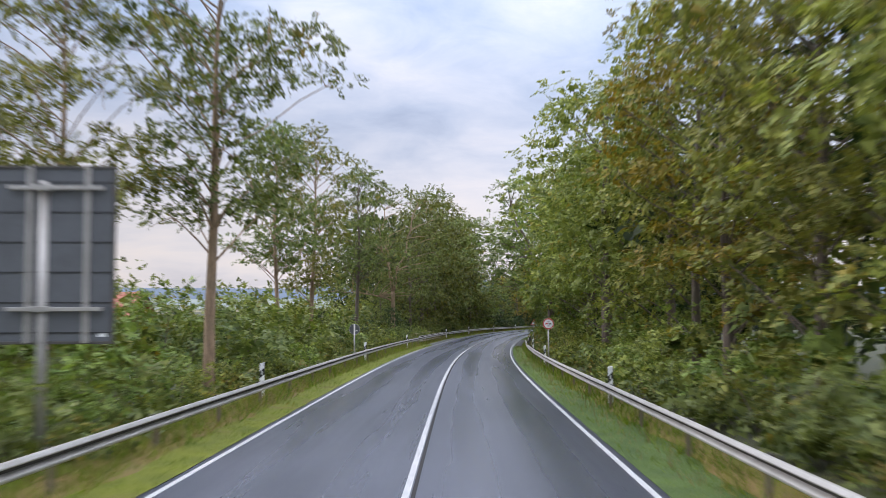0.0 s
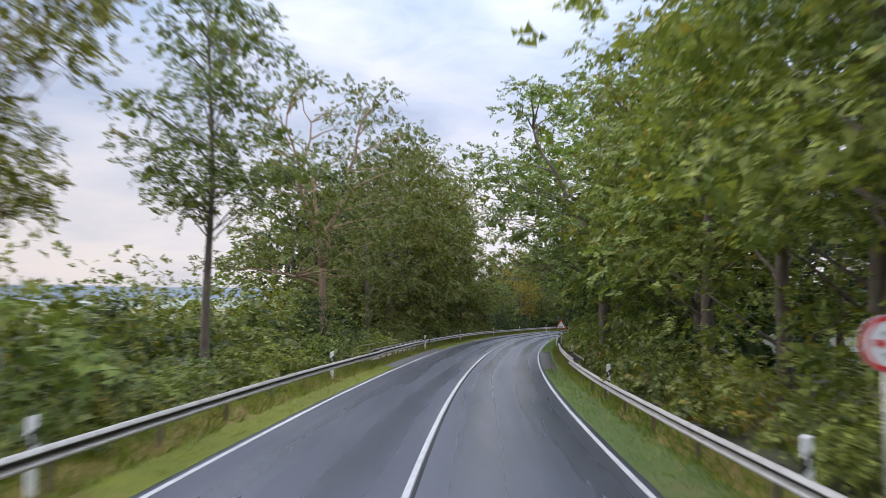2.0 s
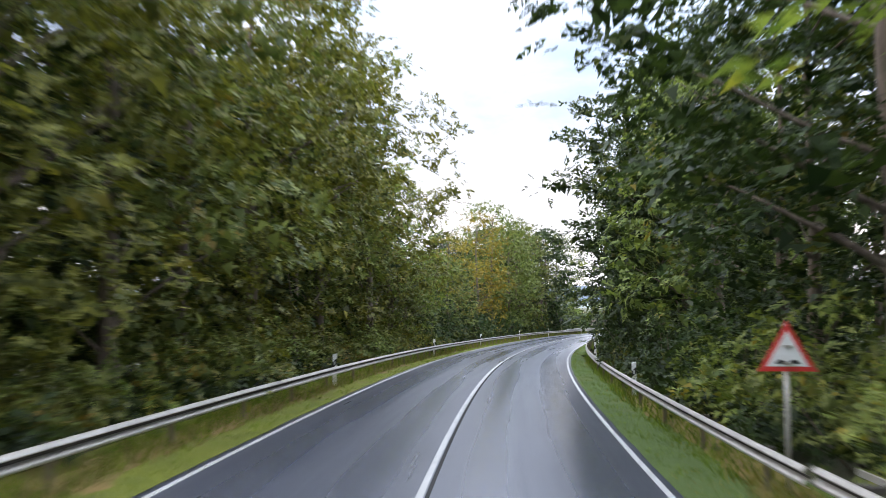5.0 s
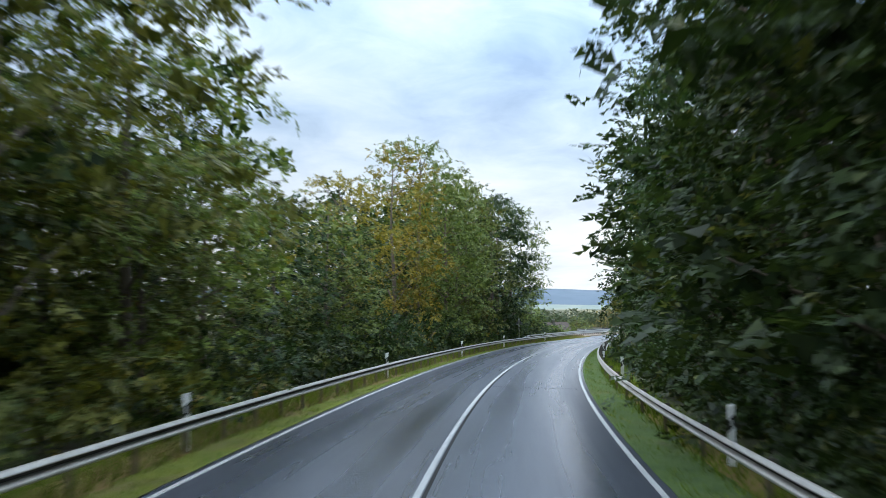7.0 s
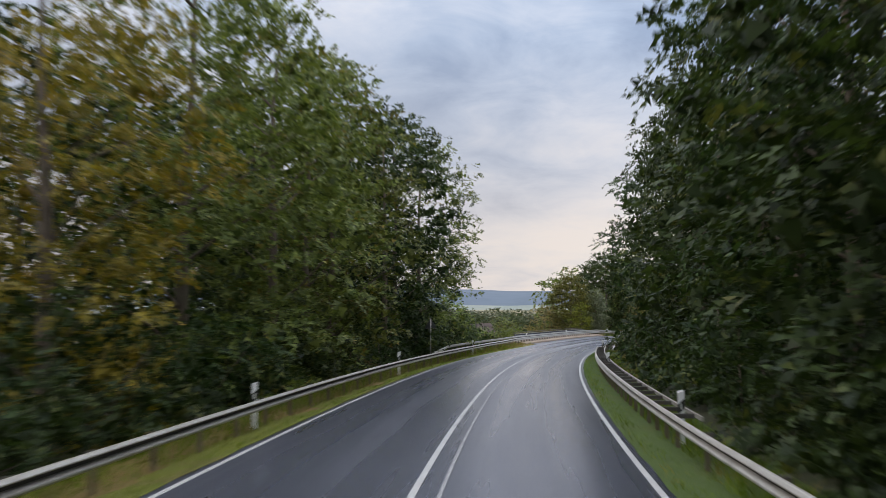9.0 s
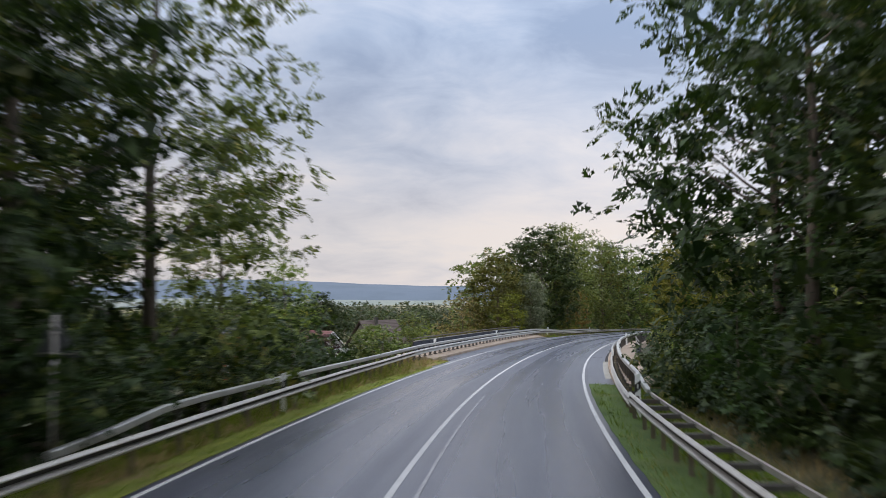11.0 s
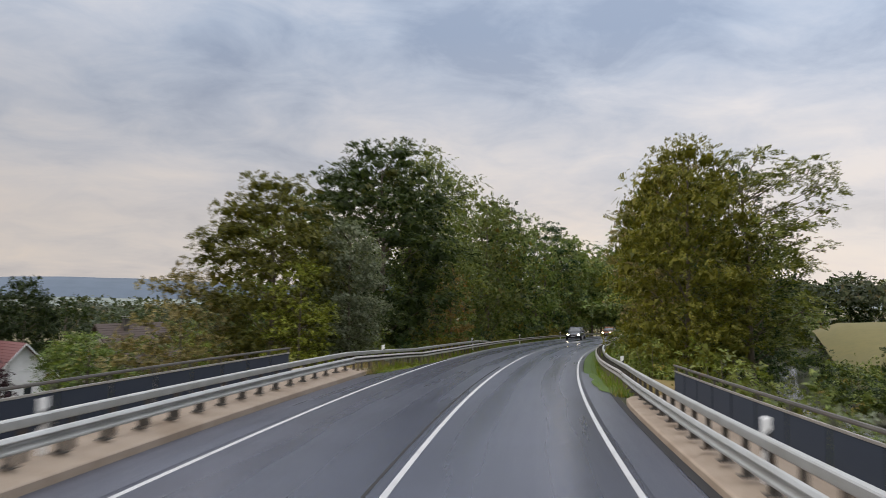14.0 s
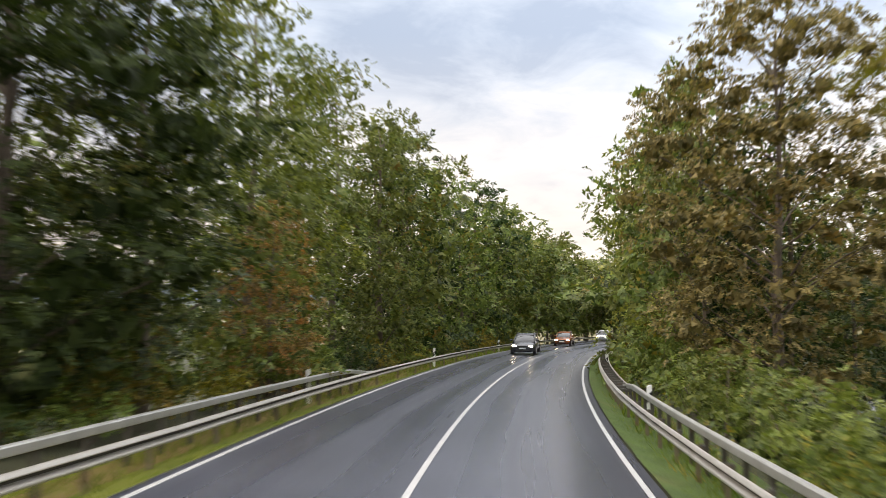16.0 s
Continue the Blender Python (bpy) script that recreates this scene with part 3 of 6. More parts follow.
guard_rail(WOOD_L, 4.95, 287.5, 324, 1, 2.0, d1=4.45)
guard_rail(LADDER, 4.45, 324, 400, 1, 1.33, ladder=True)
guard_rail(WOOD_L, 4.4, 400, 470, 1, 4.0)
TALL = "tall box-section steel rail behind the guard rail"
box_rail(TALL, -5.42, 212, 296, -1, 1.33, 0, 5, 0)
box_rail(TALL, -5.42, 296, 331, -1, 1.33, 0, 0, 5, d1=-4.9)
box_rail(TALL, 5.22, 224, 298, 1, 1.33, 0, 5, 0)
box_rail(TALL, 5.22, 298, 328, 1, 1.33, 0, 0, 3, d1=4.85)

# ---------- marker posts ----------


def marker_post(label):
    ob = thing("marker_post", label, "marker post", "roadside marker posts")
    low = [(-0.070, -0.040), (0.070, -0.040), (0.065, 0.0), (0.024, 0.062), (-0.024, 0.062), (-0.065, 0.0)]

    def slab(z0, z1, lean0=0.0, lean1=0.0, grow=0.0):
        v = []
        for z, lean in ((z0, lean0), (z1, lean1)):
            for x, y in low:
                v.append(Vector((x * (1 + grow), y * (1 + grow), z + lean * x)))
        k = len(low)
        f = [tuple(range(k - 1, -1, -1)), tuple(range(k, 2 * k))] + [(j, (j + 1) % k, (j + 1) % k + k, j + k) for j in range(k)]
        return v, f

    part("body", mesh_data("body", *slab(-0.3, 0.70, 0, 0.9), WHITE_PLASTIC), ob)
    band = part("band", mesh_data("band", *slab(0.70, 0.91, 0.9, 0.9, 0.03), BLACK_PLASTIC), ob, "black slanting band")
    part("reflector", mesh_data("reflector", *box(-0.020, 0.020, -0.050, -0.040, 0.75, 0.87, 0.003), REFLECTOR), band)
    part("head", mesh_data("head", *slab(0.91, 1.12, 0.9, 0.30), WHITE_PLASTIC), ob)
    return ob


marker = marker_post("white plastic marker post with a black slanting band")
spots = [(22.2, -5.35), (43.7, -4.95), (65.0, -4.95), (94.0, -4.75), (115.6, -4.85), (139.3, -4.75), (160.0, -4.8), (180.3, -4.6), (199, -4.6), (221.8, -4.75),
         (248.8, -5.45), (270.5, -5.5), (296.7, -5.45), (322.5, -5.1), (344.7, -4.9), (370, -4.9), (396, -4.9),
         (21.5, 5.2), (43.4, 5.15), (61.7, 5.3), (82, 5.5), (115, 5.2), (139.3, 5.2), (160.4, 5.3), (179.3, 4.85), (199, 4.75), (221, 4.6),
         (248.5, 5.32), (270.5, 5.32), (294, 5.35), (321, 5.0), (344, 4.8), (370, 4.8)]
marker.matrix_basis = stand(*spots[0])
for i, (s, d) in enumerate(spots[1:]):
    copy_thing(marker, stand(s, d, 0.0, random.uniform(-8, 8)))

# ---------- trees ----------


def leaf_quads(rng, p, normal, size, narrow=0.72, droop=0.25):
    """Pointed leaves at the places p, facing roughly along normal, as numpy arrays."""
    n = len(p)
    normal = normal + rng.normal(0, 0.5, (n, 3))
    normal /= np.linalg.norm(normal, axis=1, keepdims=True)
    along = np.cross(normal, rng.normal(0, 1, (n, 3)))
    along /= np.linalg.norm(along, axis=1, keepdims=True) + 1e-9
    along[:, 2] -= droop
    across = np.cross(normal, along)
    length = (size * rng.uniform(0.65, 1.3, n))[:, None]
    wide = length * narrow
    v = np.stack([p - along * length * 0.45 - across * wide * 0.5, p - along * length * 0.3 + across * wide * 0.5, p + along * length * 0.55], 1)
    return v.reshape(-1, 3), np.arange(n * 3).reshape(-1, 3)


def ripple(p, seed, scale):
    """A cheap smooth wobble between about -1 and 1 at each place."""
    a, b, c = (p * scale).T
    return (np.sin(a * 1.7 + b * 0.9 + seed) + np.sin(b * 2.1 - c * 1.3 + seed * 2.3) + np.sin(c * 1.9 + a * 1.1 - seed * 1.7)) / 2.4


def unit(v):
    return v / (np.linalg.norm(v, axis=1, keepdims=True) + 1e-9)


def sprays(rng, p, way, size, each=8, narrow=0.62, hang=0.30):
    """Leafy twigs that start at p and grow roughly along way: leaves in pairs along a flat, drooping shoot."""
    n = len(p)
    axis = way * np.array([1, 1, 0.55]) + rng.normal(0, 0.62, (n, 3))
    axis[:, 2] -= hang * rng.uniform(0.3, 1.6, n)
    axis = unit(axis)
    face = unit(np.array([0, 0, 0.50]) + way * 0.85 + rng.normal(0, 0.30, (n, 3)))
    side = unit(np.cross(axis, face))
    face = np.cross(side, axis)
    out = []
    stretch = size * rng.uniform(0.8, 1.3, n)
    for k in range(each):
        t = (k + 0.5) / each
        hand = 1.0 if k % 2 else -1.0
        last = 0.25 if k == each - 1 else 1.0
        base = p + axis * (stretch * each * 0.35 * t)[:, None] - np.array([0, 0, 1.0]) * (stretch * 0.55 * t * t)[:, None]
        along = unit(axis * 0.75 + side * hand * last * 0.85 + rng.normal(0, 0.24, (n, 3)) - np.array([0, 0, 0.16]))
        across = unit(np.cross(unit(face + rng.normal(0, 0.30, (n, 3))), along))
        length = (stretch * rng.uniform(0.75, 1.25, n) * (1.1 - 0.35 * abs(t - 0.45)))[:, None]
        root = base + along * length * 0.25
        out.append(np.stack([root - across * length * narrow * 0.5, root + across * length * narrow * 0.5, base + along * length * 1.15], 1))
    v = np.stack(out, 1).reshape(-1, 3)
    return v, np.arange(len(v)).reshape(-1, 3)


def bough_leaves(rng, boughs, total, size, seed, ragged=0.22, core=5, narrow=0.86, each=8):
    """Leafy twigs on the outer skins of boughs (centre, radius), with larger shaded leaves inside."""
    c = np.array([tuple(b[0]) for b in boughs])
    r = np.array([b[1] for b in boughs])
    share = r ** 2 / (r ** 2).sum()
    many = total // each
    who = rng.choice(len(boughs), many, p=share)
    way = unit(rng.normal(0, 1, (many, 3)))
    low = way[:, 2] < -0.25
    way[low, 2] *= -0.6
    axis = unit(c[who] * np.array([1, 1, 0]))
    way = unit(way + axis * 0.22 + np.array([0, 0, 0.22]))
    reach = r[who] * rng.uniform(0.62, 1.0, many)
    p = c[who] + way * reach[:, None] * np.array([1.08, 1.08, 0.66])
    p[:, 2] -= 0.20 * ((p - c[who])[:, :2] ** 2).sum(1) / r[who]
    p += way * (ripple(p, seed, 2.1) * ragged * r[who])[:, None]
    v, f = sprays(rng, p, way, size, each, narrow)
    if core:
        m = len(boughs) * core
        who = np.repeat(np.arange(len(boughs)), core)
        way = unit(rng.normal(0, 1, (m, 3)))
        q = c[who] + way * (r[who] * rng.uniform(0.12, 0.52, m))[:, None] * np.array([1, 1, 0.56]) - np.array([0, 0, 0.10])
        v2, f2 = leaf_quads(rng, q, way * 1.4, np.minimum(max(size * 2.1, 0.34 if core > 50 else 0.0), r[who] * 0.26), 0.75)
        f = np.concatenate([f, f2 + len(v)])
        v = np.concatenate([v, v2])
    return v, f


def numpy_mesh(name, v, f, material=None):
    me = bpy.data.meshes.new(name)
    me.vertices.add(len(v))
    me.vertices.foreach_set("co", np.asarray(v, dtype=np.float32).ravel())
    me.loops.add(f.size)
    me.loops.foreach_set("vertex_index", f.astype(np.int32).ravel())
    me.polygons.add(len(f))
    me.polygons.foreach_set("loop_start", np.arange(0, f.size, f.shape[1], dtype=np.int32))
    if material:
        me.materials.append(material)
    me.update(calc_edges=True)
    return me


def crown_boughs(rng, n, low, high, radius, shape, size, lumps=0.3, hollow=0.45, apart=0.85):
    """Leafy boughs (centre, radius) in an uneven crown between two heights. shape: fraction of the height where it is widest."""
    found, tries = [], 0
    seed = rng.uniform(0, 50)
    while len(found) < n and tries < n * 60:
        tries += 1
        u = rng.uniform(0, 1)
        if u < shape:
            w = math.sin(math.pi / 2 * (0.42 + 0.58 * u / shape))
        else:
            w = math.sqrt(max(0.0, 1 - ((u - shape) / (1.04 - shape)) ** 2))
        a = rng.uniform(0, 2 * math.pi)
        w *= 1 + lumps * (math.sin(a * 2 + seed + u * 3) * 0.5 + math.sin(a * 3 - seed * 2 + u * 7) * 0.5)
        b = size * rng.uniform(0.65, 1.3) * (1.1 - 0.35 * u)
        r = max(0.0, w * radius - b * 0.8) * math.sqrt(rng.uniform(hollow, 1.0))
        z = low + b * 0.5 + (high - low - b * 1.1) * u
        p = Vector((r * math.cos(a), r * math.sin(a), z))
        if all((p - q).length > apart * (b + s) * 0.5 for q, s in found):
            found.append((p, b))
    return found


def limb(rng, start, end, bow, radius, tip=0.015, steps=6):
    mid = (start + end) / 2 + Vector((0, 0, bow))
    pts = []
    for i in range(steps + 1):
        t = i / steps
        p = start * (1 - t) ** 2 + mid * 2 * t * (1 - t) + end * t * t
        if 0 < i < steps:
            p = p + Vector(rng.normal(0, 0.06, 3)) * (end - start).length * 0.25
        pts.append(p)
    return pts, [radius + (tip - radius) * (i / steps) ** 0.8 for i in range(steps + 1)]


def tree_parts(seed, height, radius, clear, shape=0.45, boughs=60, size=1.35, leaves=7000, leaf=0.27, lumps=0.3, hollow=0.4, fork=0.0, girth=0.19, lean=0.3, core=17, apart=0.85, ragged=0.25, twigs=0, low_limb=()):
    """The trunk with its limbs and the crown of one tree, as two meshes. clear: bare height below the crown; fork: height where the stem divides."""
    rng = np.random.default_rng(seed)
    leafy = crown_boughs(rng, boughs, clear, height, radius, shape, size, lumps, hollow, apart)
    leafy += [(Vector(p), r) for p, r in low_limb]
    pieces = []
    bend = Vector((rng.uniform(-lean, lean), rng.uniform(-lean, lean), 0))
    top = height * 0.88

    def stem(z):
        t = max(0.0, z) / top
        return bend * t * t + Vector((0.12 * math.sin(z * 0.7 + seed), 0.12 * math.cos(z * 0.6 + seed), 0)) * t + Vector((0, 0, z))

    limbs = []
    if fork:
        zs = np.linspace(-0.5, fork, 9)
        pieces.append(tube([stem(z) for z in zs], [girth * (1.35 if i == 0 else 1 - 0.1 * i / 8) for i in range(9)], 9))
        for j in range(3):
            a = 2 * math.pi * j / 3 + rng.uniform(-0.4, 0.4)
            end = Vector((math.cos(a) * radius * 0.42, math.sin(a) * radius * 0.42, top * rng.uniform(0.82, 1.0)))
            bent = limb(rng, stem(fork) - Vector((0, 0, 0.1)), end, 0.5, girth * 0.72, 0.03, 9)
            limbs += bent[0][2:]
            pieces.append(tube(*bent, 7))
        if low_limb:
            bent = limb(rng, stem(fork * 0.82), Vector(low_limb[-1][0]), 0.55, girth * 0.42, 0.02, 9)
            limbs += bent[0][2:]
            pieces.append(tube(*bent, 7))
    else:
        zs = np.linspace(-0.5, top, 11)
        pieces.append(tube([stem(z) for z in zs], [girth * (1.35 if i == 0 else (1 - 0.9 * i / 10) + 0.04) for i in range(11)], 9))
    for c, b in leafy[::1 if twigs else 4]:
        z = max(clear * 0.7, c.z - 0.5 - 0.55 * math.hypot(c.x, c.y))
        z = min(z, (fork or top) * 0.96)
        root = min(limbs, key=lambda q: (q - c).length + 2.0 * max(0.0, q.z - c.z + 0.6)) if limbs else stem(z)
        pieces.append(tube(*limb(rng, root, c, rng.uniform(-0.1, 0.4), girth * 0.22 * min(1.2, b), 0.015, 3), 4, False))
        for k in range(twigs):
            w = Vector(rng.normal(0, 1, 3)).normalized() * b * 0.8
            pieces.append(tube(*limb(rng, c * 0.9 + root * 0.1, c + w, 0.05, 0.022, 0.006, 2), 3, False))
    cv, cf = bough_leaves(rng, leafy, leaves, leaf, seed, ragged, core)
    return mesh_data("trunk", *merge(*pieces), BARK, True), numpy_mesh("crown", cv, cf, LEAF["green"])


def spruce_parts(seed, height, radius, tiers=28, leaf=0.34):
    rng = np.random.default_rng(seed)
    pieces = [tube([(0, 0, -0.5), (0, 0, height * 0.5), (0, 0, height)], [0.18, 0.11, 0.02], 7)]
    centres = []
    for i in range(tiers):
        u = i / tiers
        z = 0.6 + (height - 0.8) * u
        r = radius * (1 - u) ** 0.85 + 0.15
        for j in range(max(5, int(12 * (1 - u) + 4))):
            a = rng.uniform(0, 2 * math.pi)
            reach = r * rng.uniform(0.7, 1.1)
            for t in (0.3, 0.5, 0.68, 0.84, 1.0):
                for k in range(4):
                    side = rng.normal(0, 0.10 + 0.10 * (1 - t))
                    centres.append((math.cos(a) * reach * t - math.sin(a) * side, math.sin(a) * reach * t + math.cos(a) * side, z - 0.34 * reach * t + rng.normal(0, 0.05)))
            if j % 3 == 0:
                pieces.append(tube([(0, 0, z), (math.cos(a) * reach, math.sin(a) * reach, z - 0.34 * reach)], [0.03, 0.008], 4, False))
    p = np.array(centres)
    out = p * np.array([1, 1, 0])
    out /= np.linalg.norm(out, axis=1, keepdims=True) + 1e-6
    cv, cf = leaf_quads(rng, p, out * 0.6 + np.array([0, 0, 0.8]), leaf, 0.4, 0.5)
    return mesh_data("trunk", *merge(*pieces), BARK, True), numpy_mesh("crown", cv, cf, LEAF["needle"])


def bush_parts(seed, height, radius, boughs=13, size=0.62, leaves=900, leaf=0.20):
    rng = np.random.default_rng(seed)
    leafy = crown_boughs(rng, boughs, 0.05, height, radius, 0.4, size, 0.35, 0.3, 0.6)
    pieces = []
    for c, b in leafy[::3]:
        pieces.append(tube(*limb(rng, Vector((c.x * 0.15, c.y * 0.15, -0.25)), c, 0.2, 0.03, 0.008, 3), 3, False))
    cv, cf = bough_leaves(rng, leafy, leaves, leaf, seed, 0.3, 8, 0.75, 6)
    return mesh_data("branch_frame", *merge(*pieces), BARK, True), numpy_mesh("foliage", cv, cf, LEAF["green"])


# kind: meshes of the parts and the height that they were grown to
GROWN = {
    "ash": [tree_parts(11, 15, 3.3, 4.4, 0.5, 50, 1.0, 17500, 0.104, 0.35, 0.12, girth=0.17, lean=0.9, core=8, apart=1.05, ragged=0.3, twigs=2), 15],
    "ash_b": [tree_parts(12, 14, 2.9, 5.0, 0.55, 44, 0.95, 14500, 0.104, 0.4, 0.12, girth=0.15, lean=1.2, core=8, apart=1.1, ragged=0.3, twigs=2), 14],
    "oak": [tree_parts(21, 14, 5.4, 3.6, 0.5, 58, 1.25, 22000, 0.104, 0.3, 0.3, fork=4.6, girth=0.19, core=14, apart=1.05, ragged=0.24, twigs=1, low_limb=[((-2.6, 0.4, 5.2), 0.9), ((-3.6, -0.5, 5.0), 1.1), ((-4.6, 0.4, 4.8), 1.1), ((-5.6, 0.0, 4.6), 1.0)]), 14],
    "oak_b": [tree_parts(22, 15, 5.0, 2.6, 0.5, 58, 1.7, 13200, 0.142, 0.3, 0.4, girth=0.26, ragged=0.17, core=31, apart=0.9), 15],
    "edge": [tree_parts(31, 14, 4.2, -0.9, 0.42, 60, 1.55, 17600, 0.119, 0.3, 0.4, girth=0.2, ragged=0.17, core=31, apart=0.88), 14],
    "edge_b": [tree_parts(32, 13, 3.8, -0.9, 0.38, 56, 1.45, 12400, 0.136, 0.35, 0.4, girth=0.18, ragged=0.19, core=31, apart=0.88), 13],
    "edge_c": [tree_parts(33, 15, 4.3, -0.9, 0.5, 62, 1.55, 18400, 0.119, 0.3, 0.4, girth=0.2, ragged=0.17, core=31, apart=0.88), 15],
    "thick": [tree_parts(35, 14, 4.2, -0.9, 0.45, 66, 1.55, 10400, 0.155, 0.2, 0.4, girth=0.2, ragged=0.15, core=31, apart=0.82), 14],
    "thick_b": [tree_parts(36, 15, 4.3, -0.9, 0.5, 66, 1.55, 10400, 0.155, 0.2, 0.4, girth=0.2, ragged=0.15, core=31, apart=0.82), 15],
    "airy": [tree_parts(34, 14, 4.0, 1.8, 0.5, 52, 1.2, 10800, 0.130, 0.4, 0.25, girth=0.18, core=14, apart=1.02, ragged=0.28, twigs=1), 14],
    "round": [tree_parts(41, 13, 4.6, 0.2, 0.46, 96, 1.65, 32000, 0.120, 0.14, 0.4, girth=0.2, ragged=0.13, core=60, apart=0.72), 13],
    "tufted": [tree_parts(42, 17, 4.9, 2.2, 0.5, 135, 1.2, 32000, 0.118, 0.2, 0.4, girth=0.24, ragged=0.2, core=56, apart=0.8), 17],
    "middle": [tree_parts(37, 14, 4.4, -0.6, 0.48, 54, 1.6, 6000, 0.205, 0.3, 0.4, girth=0.2, core=26, ragged=0.17), 14],
    "back": [tree_parts(51, 14, 4.2, 0.8, 0.5, 40, 1.8, 2600, 0.40, 0.35, 0.4, girth=0.18, core=8), 14],
    "back_b": [tree_parts(52, 15, 4.4, 0.6, 0.55, 40, 1.8, 2600, 0.40, 0.35, 0.4, girth=0.18, core=8), 15],
    "far": [tree_parts(61, 12, 4.6, 0.4, 0.5, 34, 1.8, 2600, 0.42, 0.3, 0.4, girth=0.2, core=8), 12],
    "far_b": [tree_parts(62, 12, 4.2, 0.4, 0.55, 32, 1.7, 2400, 0.42, 0.4, 0.4, girth=0.2, core=8), 12],
    "spruce": [spruce_parts(71, 12, 2.4), 12],
    "garden": [tree_parts(63, 8, 4.0, -0.8, 0.42, 50, 1.3, 4600, 0.20, 0.3, 0.4, girth=0.16, core=18, ragged=0.18), 8],
    "bush": [bush_parts(81, 2.4, 1.6, 13, 0.68, 1060, 0.122), 2.4],
    "bush_b": [bush_parts(82, 2.8, 1.8, 14, 0.72, 1120, 0.126), 2.8],
    "bush_c": [bush_parts(83, 1.7, 1.7, 12, 0.6, 1020, 0.120), 1.7],
}
for _kind in GROWN.values():
    _co = np.empty(len(_kind[0][1].vertices) * 3, dtype=np.float32)
    _kind[0][1].vertices.foreach_get("co", _co)
    _kind[1] = float(_co[2::3].max())
SEEDS = {}


def plant(kind, tone, s, d, height, label, category="tree", group="", pale=False, wide=1.0, turn=None, top=None):
    """A tree or bush of a kind, a leaf tone and a height, rooted in the soil. top: its height over the road instead."""
    if top is not None:
        height = top - ground_height(s, d)
    (wood, leaves), grown = GROWN[kind]
    name = "bush" if kind.startswith("bush") else "tree"
    if (kind, tone, pale) not in SEEDS:
        ob = thing(name, label, category, group)
        a = part("branch_frame" if name == "bush" else "trunk", wood, ob)
        b = part("foliage" if name == "bush" else "crown", leaves, ob)
        b.material_slots[0].link = "OBJECT"
        b.material_slots[0].material = LEAF[tone]
        if pale:
            a.material_slots[0].link = "OBJECT"
            a.material_slots[0].material = BARK_PALE
        SEEDS[kind, tone, pale] = ob
        fresh = ob
    else:
        fresh = None
    k = height / grown
    m = Matrix.LocRotScale(soil(s, d), Euler((0, 0, random.uniform(0, 6.28) if turn is None else radians(turn))), (k * wide, k * wide, k))
    if fresh:
        fresh.matrix_basis = m
        return fresh
    c = copy_thing(SEEDS[kind, tone, pale], m)
    c.matrix_basis = m
    tagged(c, label, category, group)
    return c


DENSE = "dense broadleaf tree with branches hanging low over the verge"
BEHIND = "broadleaf tree standing deeper in the roadside wood"
SHRUB = "leafy green roadside shrub behind the guard rail"


def belt(s0, s1, d0, d1, gap, kinds, tones, h0, h1, label, group, category="tree", wide=1.0, over=False):
    rnd = random.Random(f"{s0} {d0} {gap}")
    s = s0
    while s < s1:
        tall = rnd.uniform(h0, h1)
        plant(rnd.choice(kinds), rnd.choice(tones), s + rnd.uniform(-0.3, 0.3) * gap, rnd.uniform(d0, d1), tall, label, category, group, wide=wide, turn=rnd.uniform(0, 360), top=tall if over else None)
        s += gap * rnd.uniform(0.8, 1.2)


def undergrowth(label, tone, spots, seed):
    """Thicket that nobody could count, as one mass. spots: (s0, s1, d0, d1, least and most height over the soil, clumps)."""
    rng = np.random.default_rng(seed)
    vs, ns, hearts = [], [], []
    for s0, s1, d0, d1, h0, h1, many in spots:
        for _ in range(many):
            p = soil(rng.uniform(s0, s1), rng.uniform(d0, d1))
            h = rng.uniform(h0, h1)
            r = rng.uniform(0.7, 1.15)
            way = rng.normal(0, 1, (170, 3))
            way /= np.linalg.norm(way, axis=1, keepdims=True)
            way[:, 2] = np.abs(way[:, 2]) * 1.1 - 0.1
            q = way * np.array([r, r, h * 0.55]) * rng.uniform(0.6, 1.05, (170, 1)) + np.array([p.x, p.y, p.z + h * 0.45])
            q += way * (ripple(q, seed, 3.0) * 0.22)[:, None]
            vs.append(q[:26])
            ns.append(way[:26])
            hearts.append(np.array([p.x, p.y, p.z + h * 0.42]) + way[140:] * np.array([r, r, h * 0.5]) * rng.uniform(0.1, 0.6, (30, 1)))
    v, f = sprays(rng, np.concatenate(vs), np.concatenate(ns), 0.165, 5, 0.9)
    v2, f2 = leaf_quads(rng, np.concatenate(hearts), rng.normal(0, 1, (len(hearts) * 30, 3)), 0.55 if spots[0][5] > 2 else 0.26, 1.0)
    v, f = np.concatenate([v, v2]), np.concatenate([f, f2 + len(v)])
    return tagged(part("undergrowth", numpy_mesh("undergrowth", v, f, LEAF[tone])), label, "undergrowth", kind="stuff")


# dark leaf tone paints in the deep shade under the trees
undergrowth("thicket beneath the trees of the wood, leaves darkened for shade", "dark", [(62, 236, 9.5, 14, 2.2, 4.6, 105)], 3)
undergrowth("green thicket beneath the roadside trees", "lime", [(4, 62, 9.5, 13, 2.2, 4.6, 36)], 12)
undergrowth("thicket beneath the trees of the opposite wood, leaves darkened for shade", "dark", [(98, 236, -15, -10, 2.8, 6.0, 150), (98, 160, -21, -17, 4.0, 7.5, 60), (178, 240, -16, -9.5, 2.5, 5.0, 90)], 4)
undergrowth("green thicket beneath the trees beyond the bridge", "green", [(304, 400, -14, -9, 1.6, 3.0, 80)], 13)
undergrowth("dense hedge of shrubs behind the roadside bushes", "lime", [(4, 98, -17, -11.5, 5.0, 7.2, 230)], 5)
